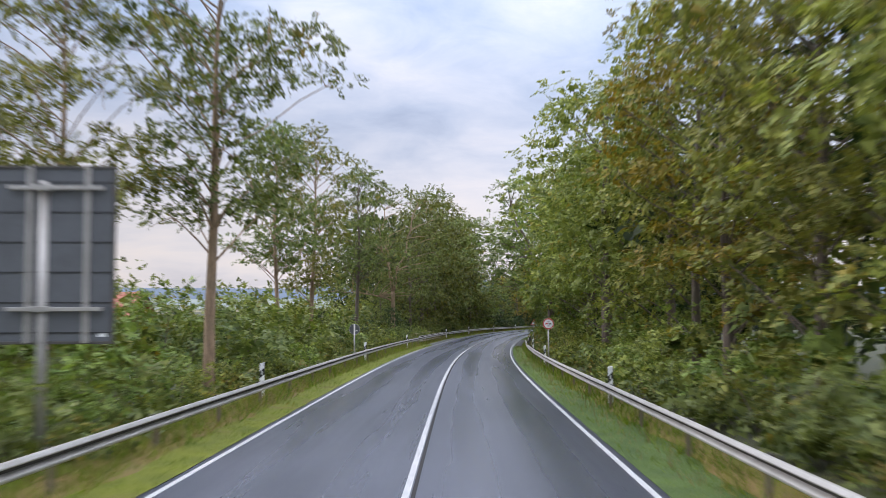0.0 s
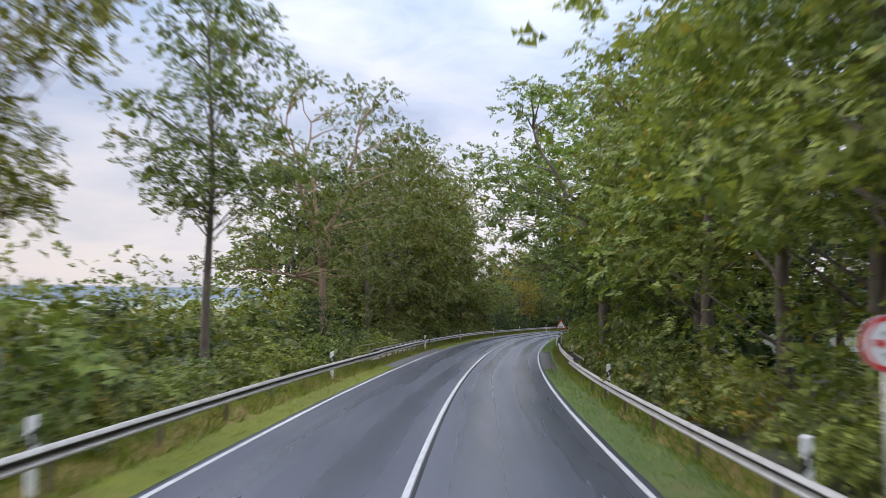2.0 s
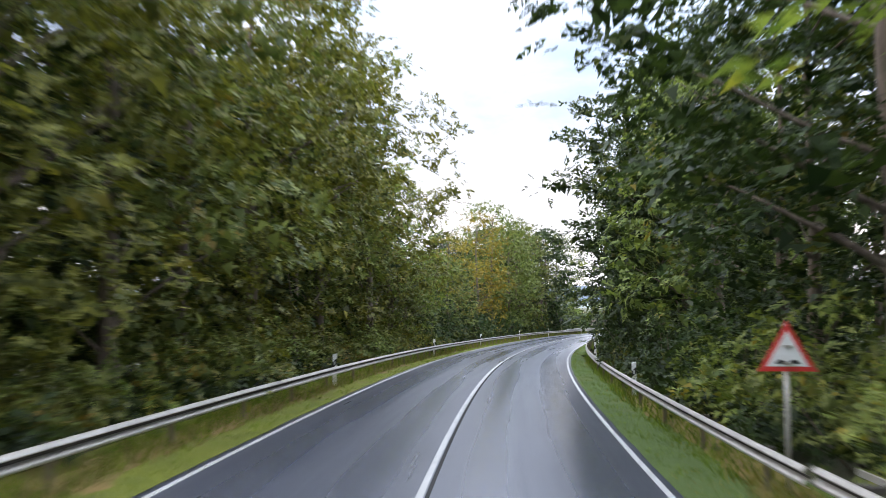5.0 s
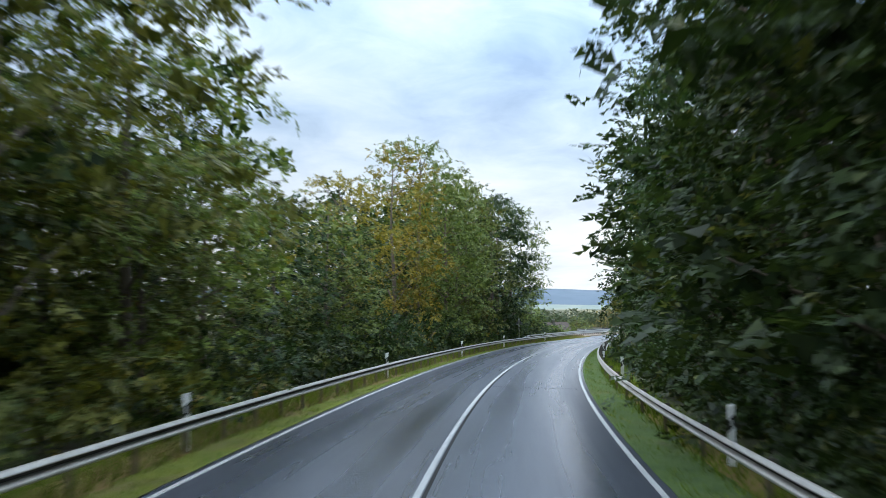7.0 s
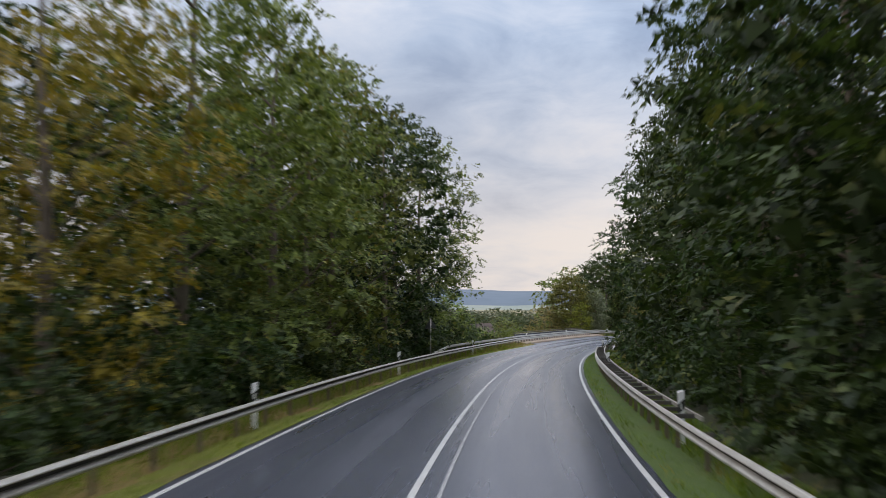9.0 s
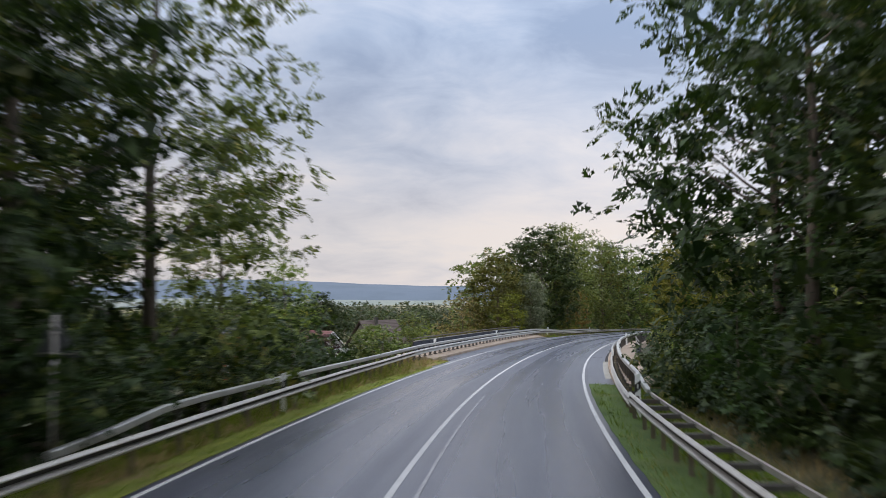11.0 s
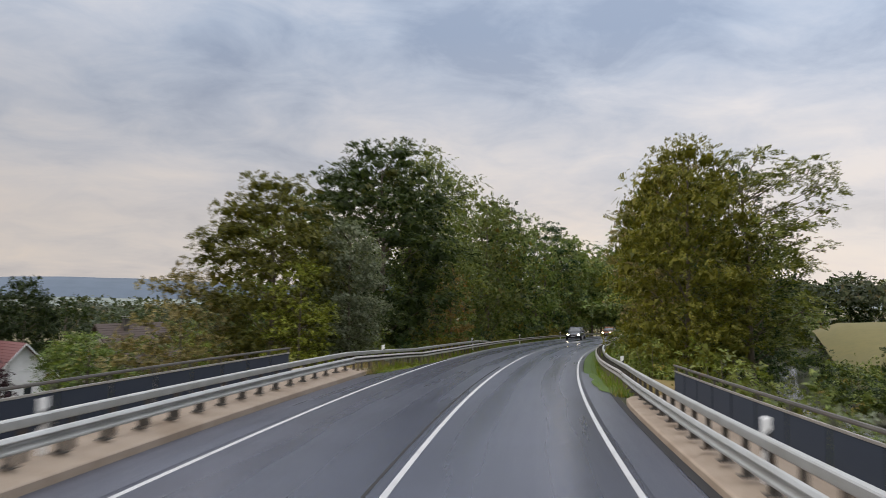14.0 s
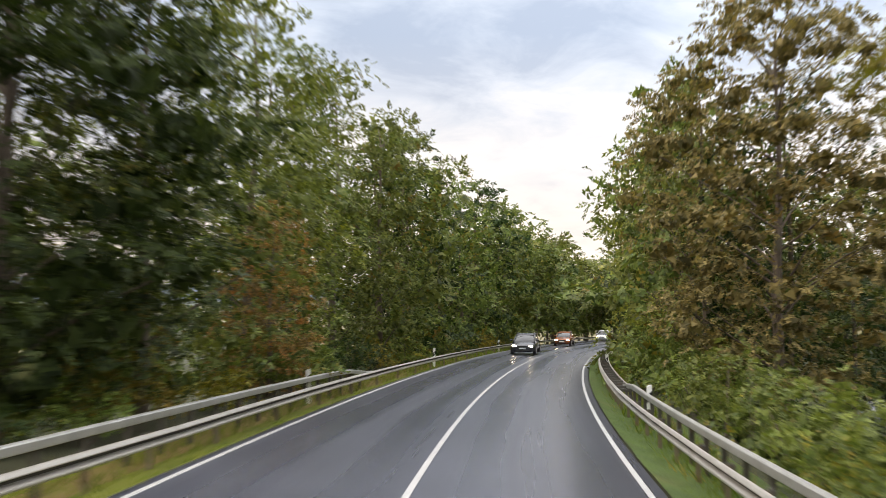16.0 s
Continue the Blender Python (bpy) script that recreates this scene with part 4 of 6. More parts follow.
undergrowth("tangled shrubs on the bank below the bridge", "green", [(262, 345, 8.6, 13, 1.6, 3.0, 110), (280, 360, 21.5, 34, 1.4, 3.2, 150)], 6)
undergrowth("tangled shrubs and weeds on the slope below the bridge", "olive", [(246, 305, -34, -9, 1.2, 2.6, 260)], 7)
# brambles darkened in colour for the shade at the wood's foot
undergrowth("low brambles and nettles at the edge of the wood, darkened for shade", "dark", [(100, 238, 6.1, 8.6, 0.5, 1.3, 210), (98, 238, -8.6, -6.0, 0.5, 1.3, 120)], 9)
undergrowth("low green weeds and brambles behind the guard rails", "green", [(2, 100, 6.2, 8.2, 0.5, 1.2, 100), (2, 98, -7.4, -5.9, 0.4, 1.0, 70)], 10)
# right-hand wood before the bridge
R1 = "trees of the wood"
TALLER = "tall broadleaf tree leaning out over the road"
belt(8, 40, 10.0, 12.0, 6.5, ["edge", "edge_c", "airy"], ["olive", "olive", "lime", "yellow"], 17, 20, DENSE, R1)
plant("oak_b", "olive", 49, 9.4, 0, TALLER, group=R1, top=19, wide=1.1)
belt(55, 86, 9.5, 11.5, 6.5, ["edge", "edge_c", "oak_b"], ["olive", "lime", "lime", "green"], 17, 20, DENSE, R1, wide=1.08)
plant("oak", "green", 82, 7.4, 0, "broad oak reaching over the road", group=R1, top=17.5, wide=1.5)
plant("oak_b", "lime", 93, 9.6, 0, TALLER, group=R1, top=21, wide=1.3)
plant("edge_b", "lime", 86, 8.6, 0, DENSE, group=R1, top=13)
plant("edge", "lime", 78.5, 10.4, 0, DENSE, group=R1, top=14)
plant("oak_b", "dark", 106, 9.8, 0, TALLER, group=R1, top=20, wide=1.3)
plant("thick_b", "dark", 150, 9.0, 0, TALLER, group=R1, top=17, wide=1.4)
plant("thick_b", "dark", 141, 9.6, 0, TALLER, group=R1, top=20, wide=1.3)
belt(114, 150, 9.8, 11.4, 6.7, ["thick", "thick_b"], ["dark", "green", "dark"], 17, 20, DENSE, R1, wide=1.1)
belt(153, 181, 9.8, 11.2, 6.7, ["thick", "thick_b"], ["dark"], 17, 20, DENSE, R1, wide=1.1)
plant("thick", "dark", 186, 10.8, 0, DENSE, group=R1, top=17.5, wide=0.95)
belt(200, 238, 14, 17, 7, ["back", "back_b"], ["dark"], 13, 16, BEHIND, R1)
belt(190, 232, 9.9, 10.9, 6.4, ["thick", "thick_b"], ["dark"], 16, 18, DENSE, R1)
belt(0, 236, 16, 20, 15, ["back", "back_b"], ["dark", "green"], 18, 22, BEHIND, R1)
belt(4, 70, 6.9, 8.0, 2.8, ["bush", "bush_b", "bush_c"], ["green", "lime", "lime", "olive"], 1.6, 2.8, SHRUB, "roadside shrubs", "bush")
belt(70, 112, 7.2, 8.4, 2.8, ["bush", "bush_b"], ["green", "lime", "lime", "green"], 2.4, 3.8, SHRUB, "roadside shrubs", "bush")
# these shrubs take the dark tone for the shade they stand in
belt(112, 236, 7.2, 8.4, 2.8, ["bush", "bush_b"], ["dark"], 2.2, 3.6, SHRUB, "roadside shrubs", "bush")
# left side before the wood
L1 = "slender trees of the hedge"
SLIM = "tall slender tree with a bare trunk and thin crown"
plant("ash", "green", 23.5, -7.4, 0, SLIM, group=L1, pale=True, top=18, turn=40)
plant("ash_b", "olive", 20, -11.0, 0, SLIM, group=L1, pale=True, top=14.5)
plant("ash_b", "green", 43, -9.8, 0, SLIM, group=L1, pale=True, top=14)
plant("ash", "olive", 49, -9.2, 0, SLIM, group=L1, pale=True, top=15)
plant("ash_b", "green", 60, -8.2, 0, SLIM, group=L1, top=14.5, wide=1.15)
for s, d, top, tone in ((58, -10.6, 3.2, "dark"), (71.5, -7.3, 3.6, "dark"), (84, -10.5, 6.0, "green")):
    plant("edge_b", tone, s, d, 0, "small dense tree standing in the hedge", group=L1, top=top)
plant("oak", "green", 75, -7.6, 0, "broad oak with a forked trunk and spreading limbs", group=L1, pale=True, top=15.5, wide=0.95, turn=0)
belt(2, 92, -7.8, -6.6, 2.7, ["bush", "bush_b", "bush_c"], ["lime", "green", "lime", "olive"], 1.2, 2.0, SHRUB, "roadside shrubs", "bush", over=True)
belt(2, 50, -11, -9, 2.6, ["bush_b"], ["green", "lime", "lime", "green"], 3.3, 4.3, SHRUB, "roadside shrubs", "bush", over=True)
belt(50, 92, -11, -9, 2.9, ["bush_b"], ["green", "dark", "lime", "green"], 2.2, 3.5, SHRUB, "roadside shrubs", "bush", over=True)
# left-hand wood
L2 = "trees of the opposite wood"
plant("edge_c", "green", 92.5, -8.8, 0, "leafy tree with a slim trunk at the edge of the wood", group=L2, top=14.5, wide=0.95, turn=120)
plant("edge", "moss", 102, -9.0, 0, DENSE, group=L2, top=18)
belt(108, 146, -10.6, -8.8, 6.5, ["edge", "oak_b", "edge_c"], ["green", "moss", "olive", "green"], 20, 23, DENSE, L2)
belt(104, 150, -14.5, -12.5, 6.5, ["back", "back_b"], ["dark"], 15, 19, BEHIND, L2)
belt(106, 152, -12.2, -10.8, 5.5, ["middle"], ["green"], 8, 11, BEHIND, L2)
plant("edge", "lime", 146, -9.4, 0, "tall tree with yellowing leaves", group=L2, top=14)
belt(147, 170, -9.8, -8.4, 4.6, ["thick", "thick_b"], ["green", "green", "dark"], 7.5, 9.2, DENSE, L2, wide=1.25)
plant("airy", "yellow", 172, -10.5, 0, "thinning tree with bronze autumn leaves", group=L2, top=11.5)
plant("edge_c", "yellow", 179, -9.0, 0, "tree with yellowing leaves on one side", group=L2, top=14.5)
plant("edge_c", "green", 187, -9.4, 0, DENSE, group=L2, top=17, wide=1.1)
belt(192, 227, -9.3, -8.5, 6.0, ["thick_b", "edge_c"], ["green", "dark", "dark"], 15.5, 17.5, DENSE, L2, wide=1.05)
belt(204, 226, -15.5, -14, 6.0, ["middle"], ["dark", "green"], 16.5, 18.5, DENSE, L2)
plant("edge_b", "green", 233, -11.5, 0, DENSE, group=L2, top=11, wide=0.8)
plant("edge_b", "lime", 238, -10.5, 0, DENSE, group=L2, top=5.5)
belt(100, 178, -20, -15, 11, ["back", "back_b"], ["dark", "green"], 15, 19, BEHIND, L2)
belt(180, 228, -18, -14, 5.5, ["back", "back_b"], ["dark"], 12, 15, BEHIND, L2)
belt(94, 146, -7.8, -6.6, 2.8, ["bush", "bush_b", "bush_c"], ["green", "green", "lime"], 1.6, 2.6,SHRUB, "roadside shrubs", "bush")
# dark tone again paints the shade low in the wood into the leaves
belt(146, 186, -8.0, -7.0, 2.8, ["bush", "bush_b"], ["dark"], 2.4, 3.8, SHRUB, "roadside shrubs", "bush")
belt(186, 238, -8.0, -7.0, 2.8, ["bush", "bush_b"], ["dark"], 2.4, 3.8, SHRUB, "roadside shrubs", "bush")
# beyond the bridge
L3 = "trees beyond the bridge"
plant("round", "moss", 301, -12.6, 0, "olive-brown tree beside the far bridge end", group=L3, top=10.3)
plant("edge_b", "brown", 297.5, -16.0, 0, "low spreading tree below the bridge end", group=L3, top=5.2)
plant("round", "silver", 302.5, -8.8, 0, "silvery-leaved young tree beside the far bridge end", group=L3, top=7.9, wide=0.85)
plant("edge_b", "gold", 298, -10.0, 0, "low tree with orange-tinged leaves", group=L3, top=5.4, wide=1.0)
plant("bush_b", "brown", 293, -9.5, 3.6, "browning shrub at the bridge end", "bush", L3)
plant("round", "deep", 315, -10.3, 0, "dense dark green oak beside the road", group=L3, top=15.2, wide=1.15)
plant("edge_c", "green", 320, -14.5, 0, BEHIND, group=L3, top=13)
belt(322, 346, -12, -9.5, 6.7, ["edge", "edge_c", "oak_b"], ["green", "moss", "green"], 16, 18.5, DENSE, L3)
plant("edge_b", "rust", 326, -7.6, 0, "small tree with rust-red leaves", group=L3, top=7.0)
belt(349, 400, -12, -9.0, 6.0, ["middle"], ["green", "dark", "green"], 16, 18.5, DENSE, L3)
belt(400, 470, -12, -9, 5.5, ["back", "back_b"], ["olive", "green"], 15, 18, DENSE, L3)
belt(404, 470, -8.8, -7.2, 6, ["back", "back_b"], ["dark", "green"], 12, 16, DENSE, L3)
belt(322, 440, -22, -16, 14, ["back", "back_b"], ["dark", "green"], 14, 18, BEHIND, L3)
belt(306, 400, -7.8, -6.8, 3.4, ["bush", "bush_b", "bush_c"], ["green", "dark", "lime", "yellow"], 1.4, 2.6, SHRUB, "roadside shrubs", "bush")
plant("round", "gold", 304.5, 9.3, 0, "large rounded yellow-green tree beside the bridge end", group=L3, top=13.0, wide=0.86)
plant("edge_c", "dark", 311, 12.6, 0, "dark green tree behind the rounded one", group=L3, top=13, wide=0.8)
plant("ash", "moss", 306.5, 13.0, 0, "open twiggy olive-green tree behind the rounded one", group=L3, top=12.8, wide=1.4)
plant("edge_c", "dark", 336, 12.5, 0, DENSE, group=L3, top=14)
plant("tufted", "brown", 331, 10.9, 0, "tall tree with bronze tufts of seed among the leaves", group=L3, top=17)
belt(338, 400, 8.8, 10.5, 6.7, ["middle"], ["green", "olive", "green"], 16, 19, DENSE, L3)
belt(400, 470, 8.5, 11, 5.5, ["back", "back_b"], ["olive", "green"], 14, 17, DENSE, L3)
belt(345, 440, 15, 20, 14, ["back", "back_b"], ["dark", "green"], 13, 16, BEHIND, L3)
belt(299, 400, 6.9, 8, 3.0, ["bush", "bush_b", "bush_c"], ["lime", "green", "green"], 2.0, 3.6, SHRUB, "roadside shrubs", "bush")

# ---------- verges ----------


def turf_material(name, dark, light, mid_tone, straw):
    k = Mat(name, 0.95)
    w = k.world_vec()
    mid = k.noise(w, 1.3, 5, 0.65)
    fine = k.noise(w, 30, 4, 0.7)
    c = k.mix(k.ramp(mid, [(0.3, 0.0), (0.6, 1.0)]), dark, light)
    c = k.mix(k.math("MULTIPLY", k.ramp(k.noise(w, 0.03, 2, 0.5), [(0.42, 0.0), (0.58, 1.0)]), 0.6), c, mid_tone)
    c = k.mix(k.math("MULTIPLY", k.ramp(k.noise(w, 0.45, 4, 0.6), [(0.56, 0.0), (0.72, 1.0)]), straw), c, (0.17, 0.115, 0.045))
    c = k.mix(k.math("MULTIPLY", k.ramp(fine, [(0.45, 0.0), (0.7, 1.0)]), 0.5), c, tuple(1.25 * v for v in light))
    k.color(c)
    k.bump(fine, 1.0, 0.05)
    return k.m


# left turf colour yellowed for the light falling there; right turf stays deeper green
TURF = turf_material("lit_yellow_verge_turf", (0.082, 0.106, 0.005), (0.160, 0.178, 0.008), (0.130, 0.138, 0.012), 1.0)
LUSH_TURF = turf_material("lush_verge_turf", (0.034, 0.070, 0.010), (0.078, 0.128, 0.020), (0.070, 0.110, 0.018), 0.35)
DRY_TURF = paint_material("straw_and_earth", (0.175, 0.112, 0.030), 0.95, (0.098, 0.100, 0.014), 0.85, 1.1)


def verge(d0, d1, s0, s1, label, lead=0.0):
    n = int((s1 - s0) / 1.0)
    cols = [d0, d0 + (d1 - d0) * 0.2, d0 + (d1 - d0) * 0.55, d1]
    v, f = [], []
    for i in range(n + 1):
        s = s0 + (s1 - s0) * i / n
        for j, d in enumerate(cols):
            lift = (0.010, 0.035, 0.02, -0.03)[j] + 0.03 * noise.noise(Vector((s * 0.6, d, 0))) * (j > 0)
            jut = 0.045 * noise.noise(Vector((s * 0.9, 5, 0))) * (j == 0)
            late = (1 - ease(s, s0, s0 + lead)) * (1 - j / 3) if lead else 0.0
            v.append(at(s, d + jut * (1 + 4 * (lead > 0)) + (d1 - d0) * 0.62 * late, lift * (1 + (lead > 0)) - 0.02 * late))
    k = len(cols)
    for i in range(n):
        for j in range(k - 1):
            q = (i * k + j, i * k + j + 1, i * k + k + j + 1, i * k + k + j)
            f.append(q if d1 > d0 else q[::-1])
    return tagged(part("verge", mesh_data("verge", v, f, TURF if d1 < 0 else LUSH_TURF, True)), label, "grass verge", kind="structure")


def dry_strip(d0, d1, s0, s1):
    """Trampled earth and straw under a rail, with a ragged edge, a little above the turf."""
    n = int((s1 - s0) / 0.5)
    v = []
    for i in range(n + 1):
        s = s0 + (s1 - s0) * i / n
        ragged = 0.38 * noise.noise(Vector((s * 0.35, d0, 2))) + 0.16 * noise.noise(Vector((s * 1.3, d0, 7)))
        for j, d in enumerate((d0 + ragged, (d0 + d1) / 2, d1)):
            v.append(at(s, d, (0.030, 0.062, 0.045)[j]))
    f = [(i * 3 + j, i * 3 + j + 1, i * 3 + j + 4, i * 3 + j + 3) for i in range(n) for j in range(2)]
    if d1 < d0:
        f = [q[::-1] for q in f]
    return tagged(part("dry_strip", mesh_data("dry_strip", v, f, DRY_TURF, True)), "strip of brown straw and bare earth beneath the guard rail", "grass verge", kind="structure")


VERGE = "narrow strip of short green grass along the asphalt edge"
for d0, d1, s0, s1 in ((-3.72, -6.1, -40, 74.5), (-4.40, -6.1, 74.5, 96), (-3.72, -6.1, 96, 240), (-3.88, -6.1, 240, 245.2), (-3.72, -6.1, 299, 480),
                       (3.72, 6.1, -40, 77), (4.40, 6.1, 77, 97), (3.72, 6.1, 97, 231), (3.85, 6.1, 299, 480)):
    verge(d0, d1, s0, s1, VERGE)
verge(-3.90, -6.4, 291.0, 299, "tufted green grass beside the tapering bridge cap", 7.0)
verge(4.10, 6.4, 284.5, 299, "tufted green grass beside the tapering bridge cap", 5.0)


for d0, d1, s0, s1 in ((-4.62, -5.7, -20, 73), (-4.42, -5.5, 98, 236), (-4.5, -5.6, 305, 400), (4.95, 5.9, -20, 76), (4.9, 5.8, 99, 170), (5.2, 8.0, 285.5, 298), (-4.15, -6.2, 237, 245.8), (-5.4, -7.2, 288, 303)):
    dry_strip(d0, d1, s0, s1)


def blades(name, label, spots, tall, wide, material):
    """Grass blades as single triangles. spots: (s0, s1, d0, d1, blades for each square metre)."""
    rng = np.random.default_rng(len(spots) * 7 + int(tall * 100))
    verts = []
    for s0, s1, d0, d1, many in spots:
        n = int((s1 - s0) * abs(d1 - d0) * many)
        s = rng.uniform(s0, s1, n)
        d = d0 + (d1 - d0) * rng.uniform(0, 1, n) ** 0.8
        a = np.interp(s, ARC, HEADING)
        x = np.interp(s, ARC, CX) + d * np.cos(a)
        y = np.interp(s, ARC, CY) - d * np.sin(a)
        beside = np.clip((np.abs(d) - 3.9) / 0.5, 0, 1) * np.interp(s, *(LEFT_FALL if d0 < 0 else RIGHT_FALL))
        z = np.interp(s, ARC, CZ) - np.clip(d, -9, 9) * np.interp(s, ARC, TILT) + beside
        if abs(d1) > 6:
            z = z + np.array([ground_height(p, q) for p, q in zip(s, d)])
        tuft = 0.65 + 0.35 * np.sin(s * 2.3 + d * 4.1) * np.sin(s * 0.9 - d * 2.7)
        h = tall * tuft * rng.uniform(0.6, 1.3, n)
        turn = rng.uniform(0, 2 * np.pi, n)
        w = wide * rng.uniform(0.6, 1.4, n)
        lx, ly = rng.normal(0, 0.45, n) * h, rng.normal(0, 0.45, n) * h
        p = np.stack([x, y, z], 1)
        side = np.stack([np.cos(turn), np.sin(turn), np.zeros(n)], 1) * w[:, None] / 2
        verts.append(np.stack([p - side, p + side, p + np.stack([lx, ly, h], 1)], 1).reshape(-1, 3))
    v = np.concatenate(verts)
    return tagged(part(name, numpy_mesh(name, v, np.arange(len(v)).reshape(-1, 3), material)), label, "grass", kind="stuff")


blades("grass", "short green grass blades on the road verges",
       [(-8, 74, -3.75, -5.5, 80), (74, 97, -4.4, -5.4, 60), (97, 240, -3.75, -5.5, 80), (292.5, 297, -4.5, -6.4, 150), (295, 400, -3.95, -5.4, 90), (-8, 76, 3.78, 5.6, 100), (76, 98, 4.4, 5.4, 60), (98, 231, 3.78, 5.6, 100), (226, 240, -3.95, -7.5, 90), (239, 245.5, -4.0, -7.5, 60), (286.5, 290, 4.8, 6.4, 160), (289.5, 400, 4.2, 5.6, 100)], 0.13, 0.022, GRASS)
blades("long_grass", "longer green grass left standing beneath the rails", [(-8, 240, -4.45, -5.7, 85), (232, 245.5, -4.1, -7.5, 24), (-8, 228, 4.6, 5.8, 64), (300, 390, -4.4, -5.6, 40), (300, 390, 4.4, 5.6, 40), (286, 300, 4.5, 5.6, 70), (292, 300, -4.4, -5.6, 60)], 0.46, 0.03, GRASS)
blades("dry_grass", "tall dry straw-coloured grass beneath the guard rails",
       [(-8, 76, -4.45, -5.6, 60), (76, 100, -4.4, -5.6, 120), (100, 238, -4.35, -5.3, 70), (226, 243, -4.6, -9, 80), (234, 245.8, -3.95, -7.5, 130), (287, 301, -5.6, -8, 130), (291, 302, -4.6, -5.8, 60), (300, 345, -4.7, -5.6, 40),
        (-8, 76, 3.9, 5.8, 13), (76, 100, 4.6, 5.4, 110), (196, 246, 5.0, 7.2, 60), (222, 246, 7, 11, 50), (285, 306, 5.2, 8.2, 130), (286, 296, 4.5, 5.4, 40), (312, 350, 4.9, 5.8, 30)], 0.42, 0.02, DRY_GRASS)

DRY_TAR = paint_material("dull_bitumen", (0.014, 0.013, 0.013), 0.95, (0.03, 0.03, 0.03), 0.4)
# ---------- seams, joints, shoulders ----------
strip("seam", 0.075, 0.135, -40, 166, DRY_TAR, "dark bitumen seam running beside the centre line", category="road seam")
strip("seam", -0.30, -0.25, 262, 300, DRY_TAR, "dark bitumen seam running beside the centre line", category="road seam")
strip("worn_line", 0.36, 0.42, 172, 226, OLD_LINE, "worn remains of an older pale line", category="road marking")
for s0, s1, side in ((74.5, 96, -1), (77, 97, 1)):
    v, f, uv = sweep([(side * 3.74, 0.009), (side * 4.42, 0.012), (side * 4.46, -0.04)], s0, s1, 2.0, closed=False)
    if side < 0:
        f = [q[::-1] for q in f]
    tagged(part("paved_shoulder", mesh_data("paved_shoulder", v, f, SHOULDER, True, uv)), "strip of older grey asphalt widening the road edge", "road", kind="structure")
    a, b = sorted((side * 3.72, side * 3.80))
    strip("seam", a, b, s0, s1, TAR, "dark bitumen seam running beside the edge line", 0.006, category="road seam")


def cross_joint(s, d0, d1, skew, label, half=0.06):
    v, f = [], []
    n = 12
    for i in range(n + 1):
        d = d0 + (d1 - d0) * i / n
        for k in (-half, half):
            v.append(at(s + skew * d + k + 0.015 * math.sin(i * 2.1), d, 0.026 - 0.020 * min(1, abs(d) / 3.9) ** 1.5))
    f = [(2 * i, 2 * i + 2, 2 * i + 3, 2 * i + 1) for i in range(n)]
    return tagged(part("expansion_joint", mesh_data("expansion_joint", v, f, DRY_TAR)), label, "road joint", kind="structure")


cross_joint(253.4, -4.5, 4.4, -0.59, "dark expansion joint across the bridge end")
cross_joint(155.5, 0.2, 3.3, 0.0, "dark patch joint across the lane", 0.03)

# ---------- bridge ----------


def deck_edge(side, edge, out, s0, s1, rise, run):
    """The raised concrete cap that carries the rails, with its kerb and outer face, tapering to a point over the last run metres."""
    prof = [(edge, -0.06), (edge, 0.12), (edge + side * 0.02, 0.14), (edge + side * 0.05, 0.15), (edge + side * 0.5, rise - 0.06), (out, rise + 0.03), (out + side * 0.03, rise), (out + side * 0.03, -1.1), (out - side * 0.4, -1.1)]
    v, f, uv = sweep(prof, s0, s1, 2.0)
    tip = edge + side * 0.85
    for i, (d, s) in enumerate(uv):
        k = ease(s, s1 - run, s1)
        h = prof[i % len(prof)][1]
        v[i] = at(s, d + (tip - d) * 0.94 * k, h + (min(h, 0.05) - h) * k)
    if side > 0:
        f = [q[::-1] for q in f]
    return tagged(part("bridge_cap", mesh_data("bridge_cap", v, f, KERB_STONE)), "sandy concrete cap with a kerb along the bridge edge", "bridge edge", kind="structure")


deck_edge(-1, -4.8, -6.95, 245.2, 297.0, RISE_L, 9.0)
deck_edge(1, 4.68, 6.55, 245.2, 288.2, RISE_R, 5.0)
# grey kerb stones and red-brown pavers before the cap
paved = part("paved_strip", mesh_data("paved_strip", *sweep([(4.68, -0.08), (4.68, 0.12), (4.72, 0.14), (6.2, 0.16), (6.3, -0.3)], 230, 245.15, 1.0)[:2], KERB_STONE))
tagged(paved, "strip of clay pavers and grey kerb stones before the bridge", "paving", kind="structure")
PAVER = paint_material("clay_paver", (0.24, 0.15, 0.10), 0.85, (0.13, 0.09, 0.06), 0.7, 2.0)
STONE = paint_material("grey_kerb_stone", (0.27, 0.26, 0.235), 0.85, (0.13, 0.13, 0.10), 0.7, 2.0)
paver_mesh = mesh_data("paver", *box(-0.046, 0.046, -0.096, 0.096, -0.03, 0.022, 0.004), PAVER)
stone_mesh = mesh_data("kerb_stone", *box(-0.12, 0.12, -0.49, 0.49, -0.03, 0.03, 0.01), STONE)
for i in range(12):
    part("kerb_stone", stone_mesh, paved, m=stand(234.6 + i, 4.545, -0.012))
for i in range(15):
    for j in range(20):
        part("paver", paver_mesh, paved, m=stand(241.1 + 0.2 * j + (0.1 if i % 2 else 0), 4.77 + 0.1 * i, 0.137 + 0.0013 * i, random.uniform(-1, 1)))
for side, d0, d1 in ((-1, -3.72, -4.82), (1, 3.72, 4.70)):
    v, f, uv = sweep([(d0, 0.0045), (d0 + side * 0.25, 0.003), (d1, -0.01)], 240 if side < 0 else 230, 300, 2.0, closed=False)
    if side < 0:
        f = [q[::-1] for q in f]
    tagged(part("paved_shoulder", mesh_data("paved_shoulder", v, f, ASPHALT, True, uv)), "dark asphalt shoulder between edge line and kerb", "road", kind="structure")
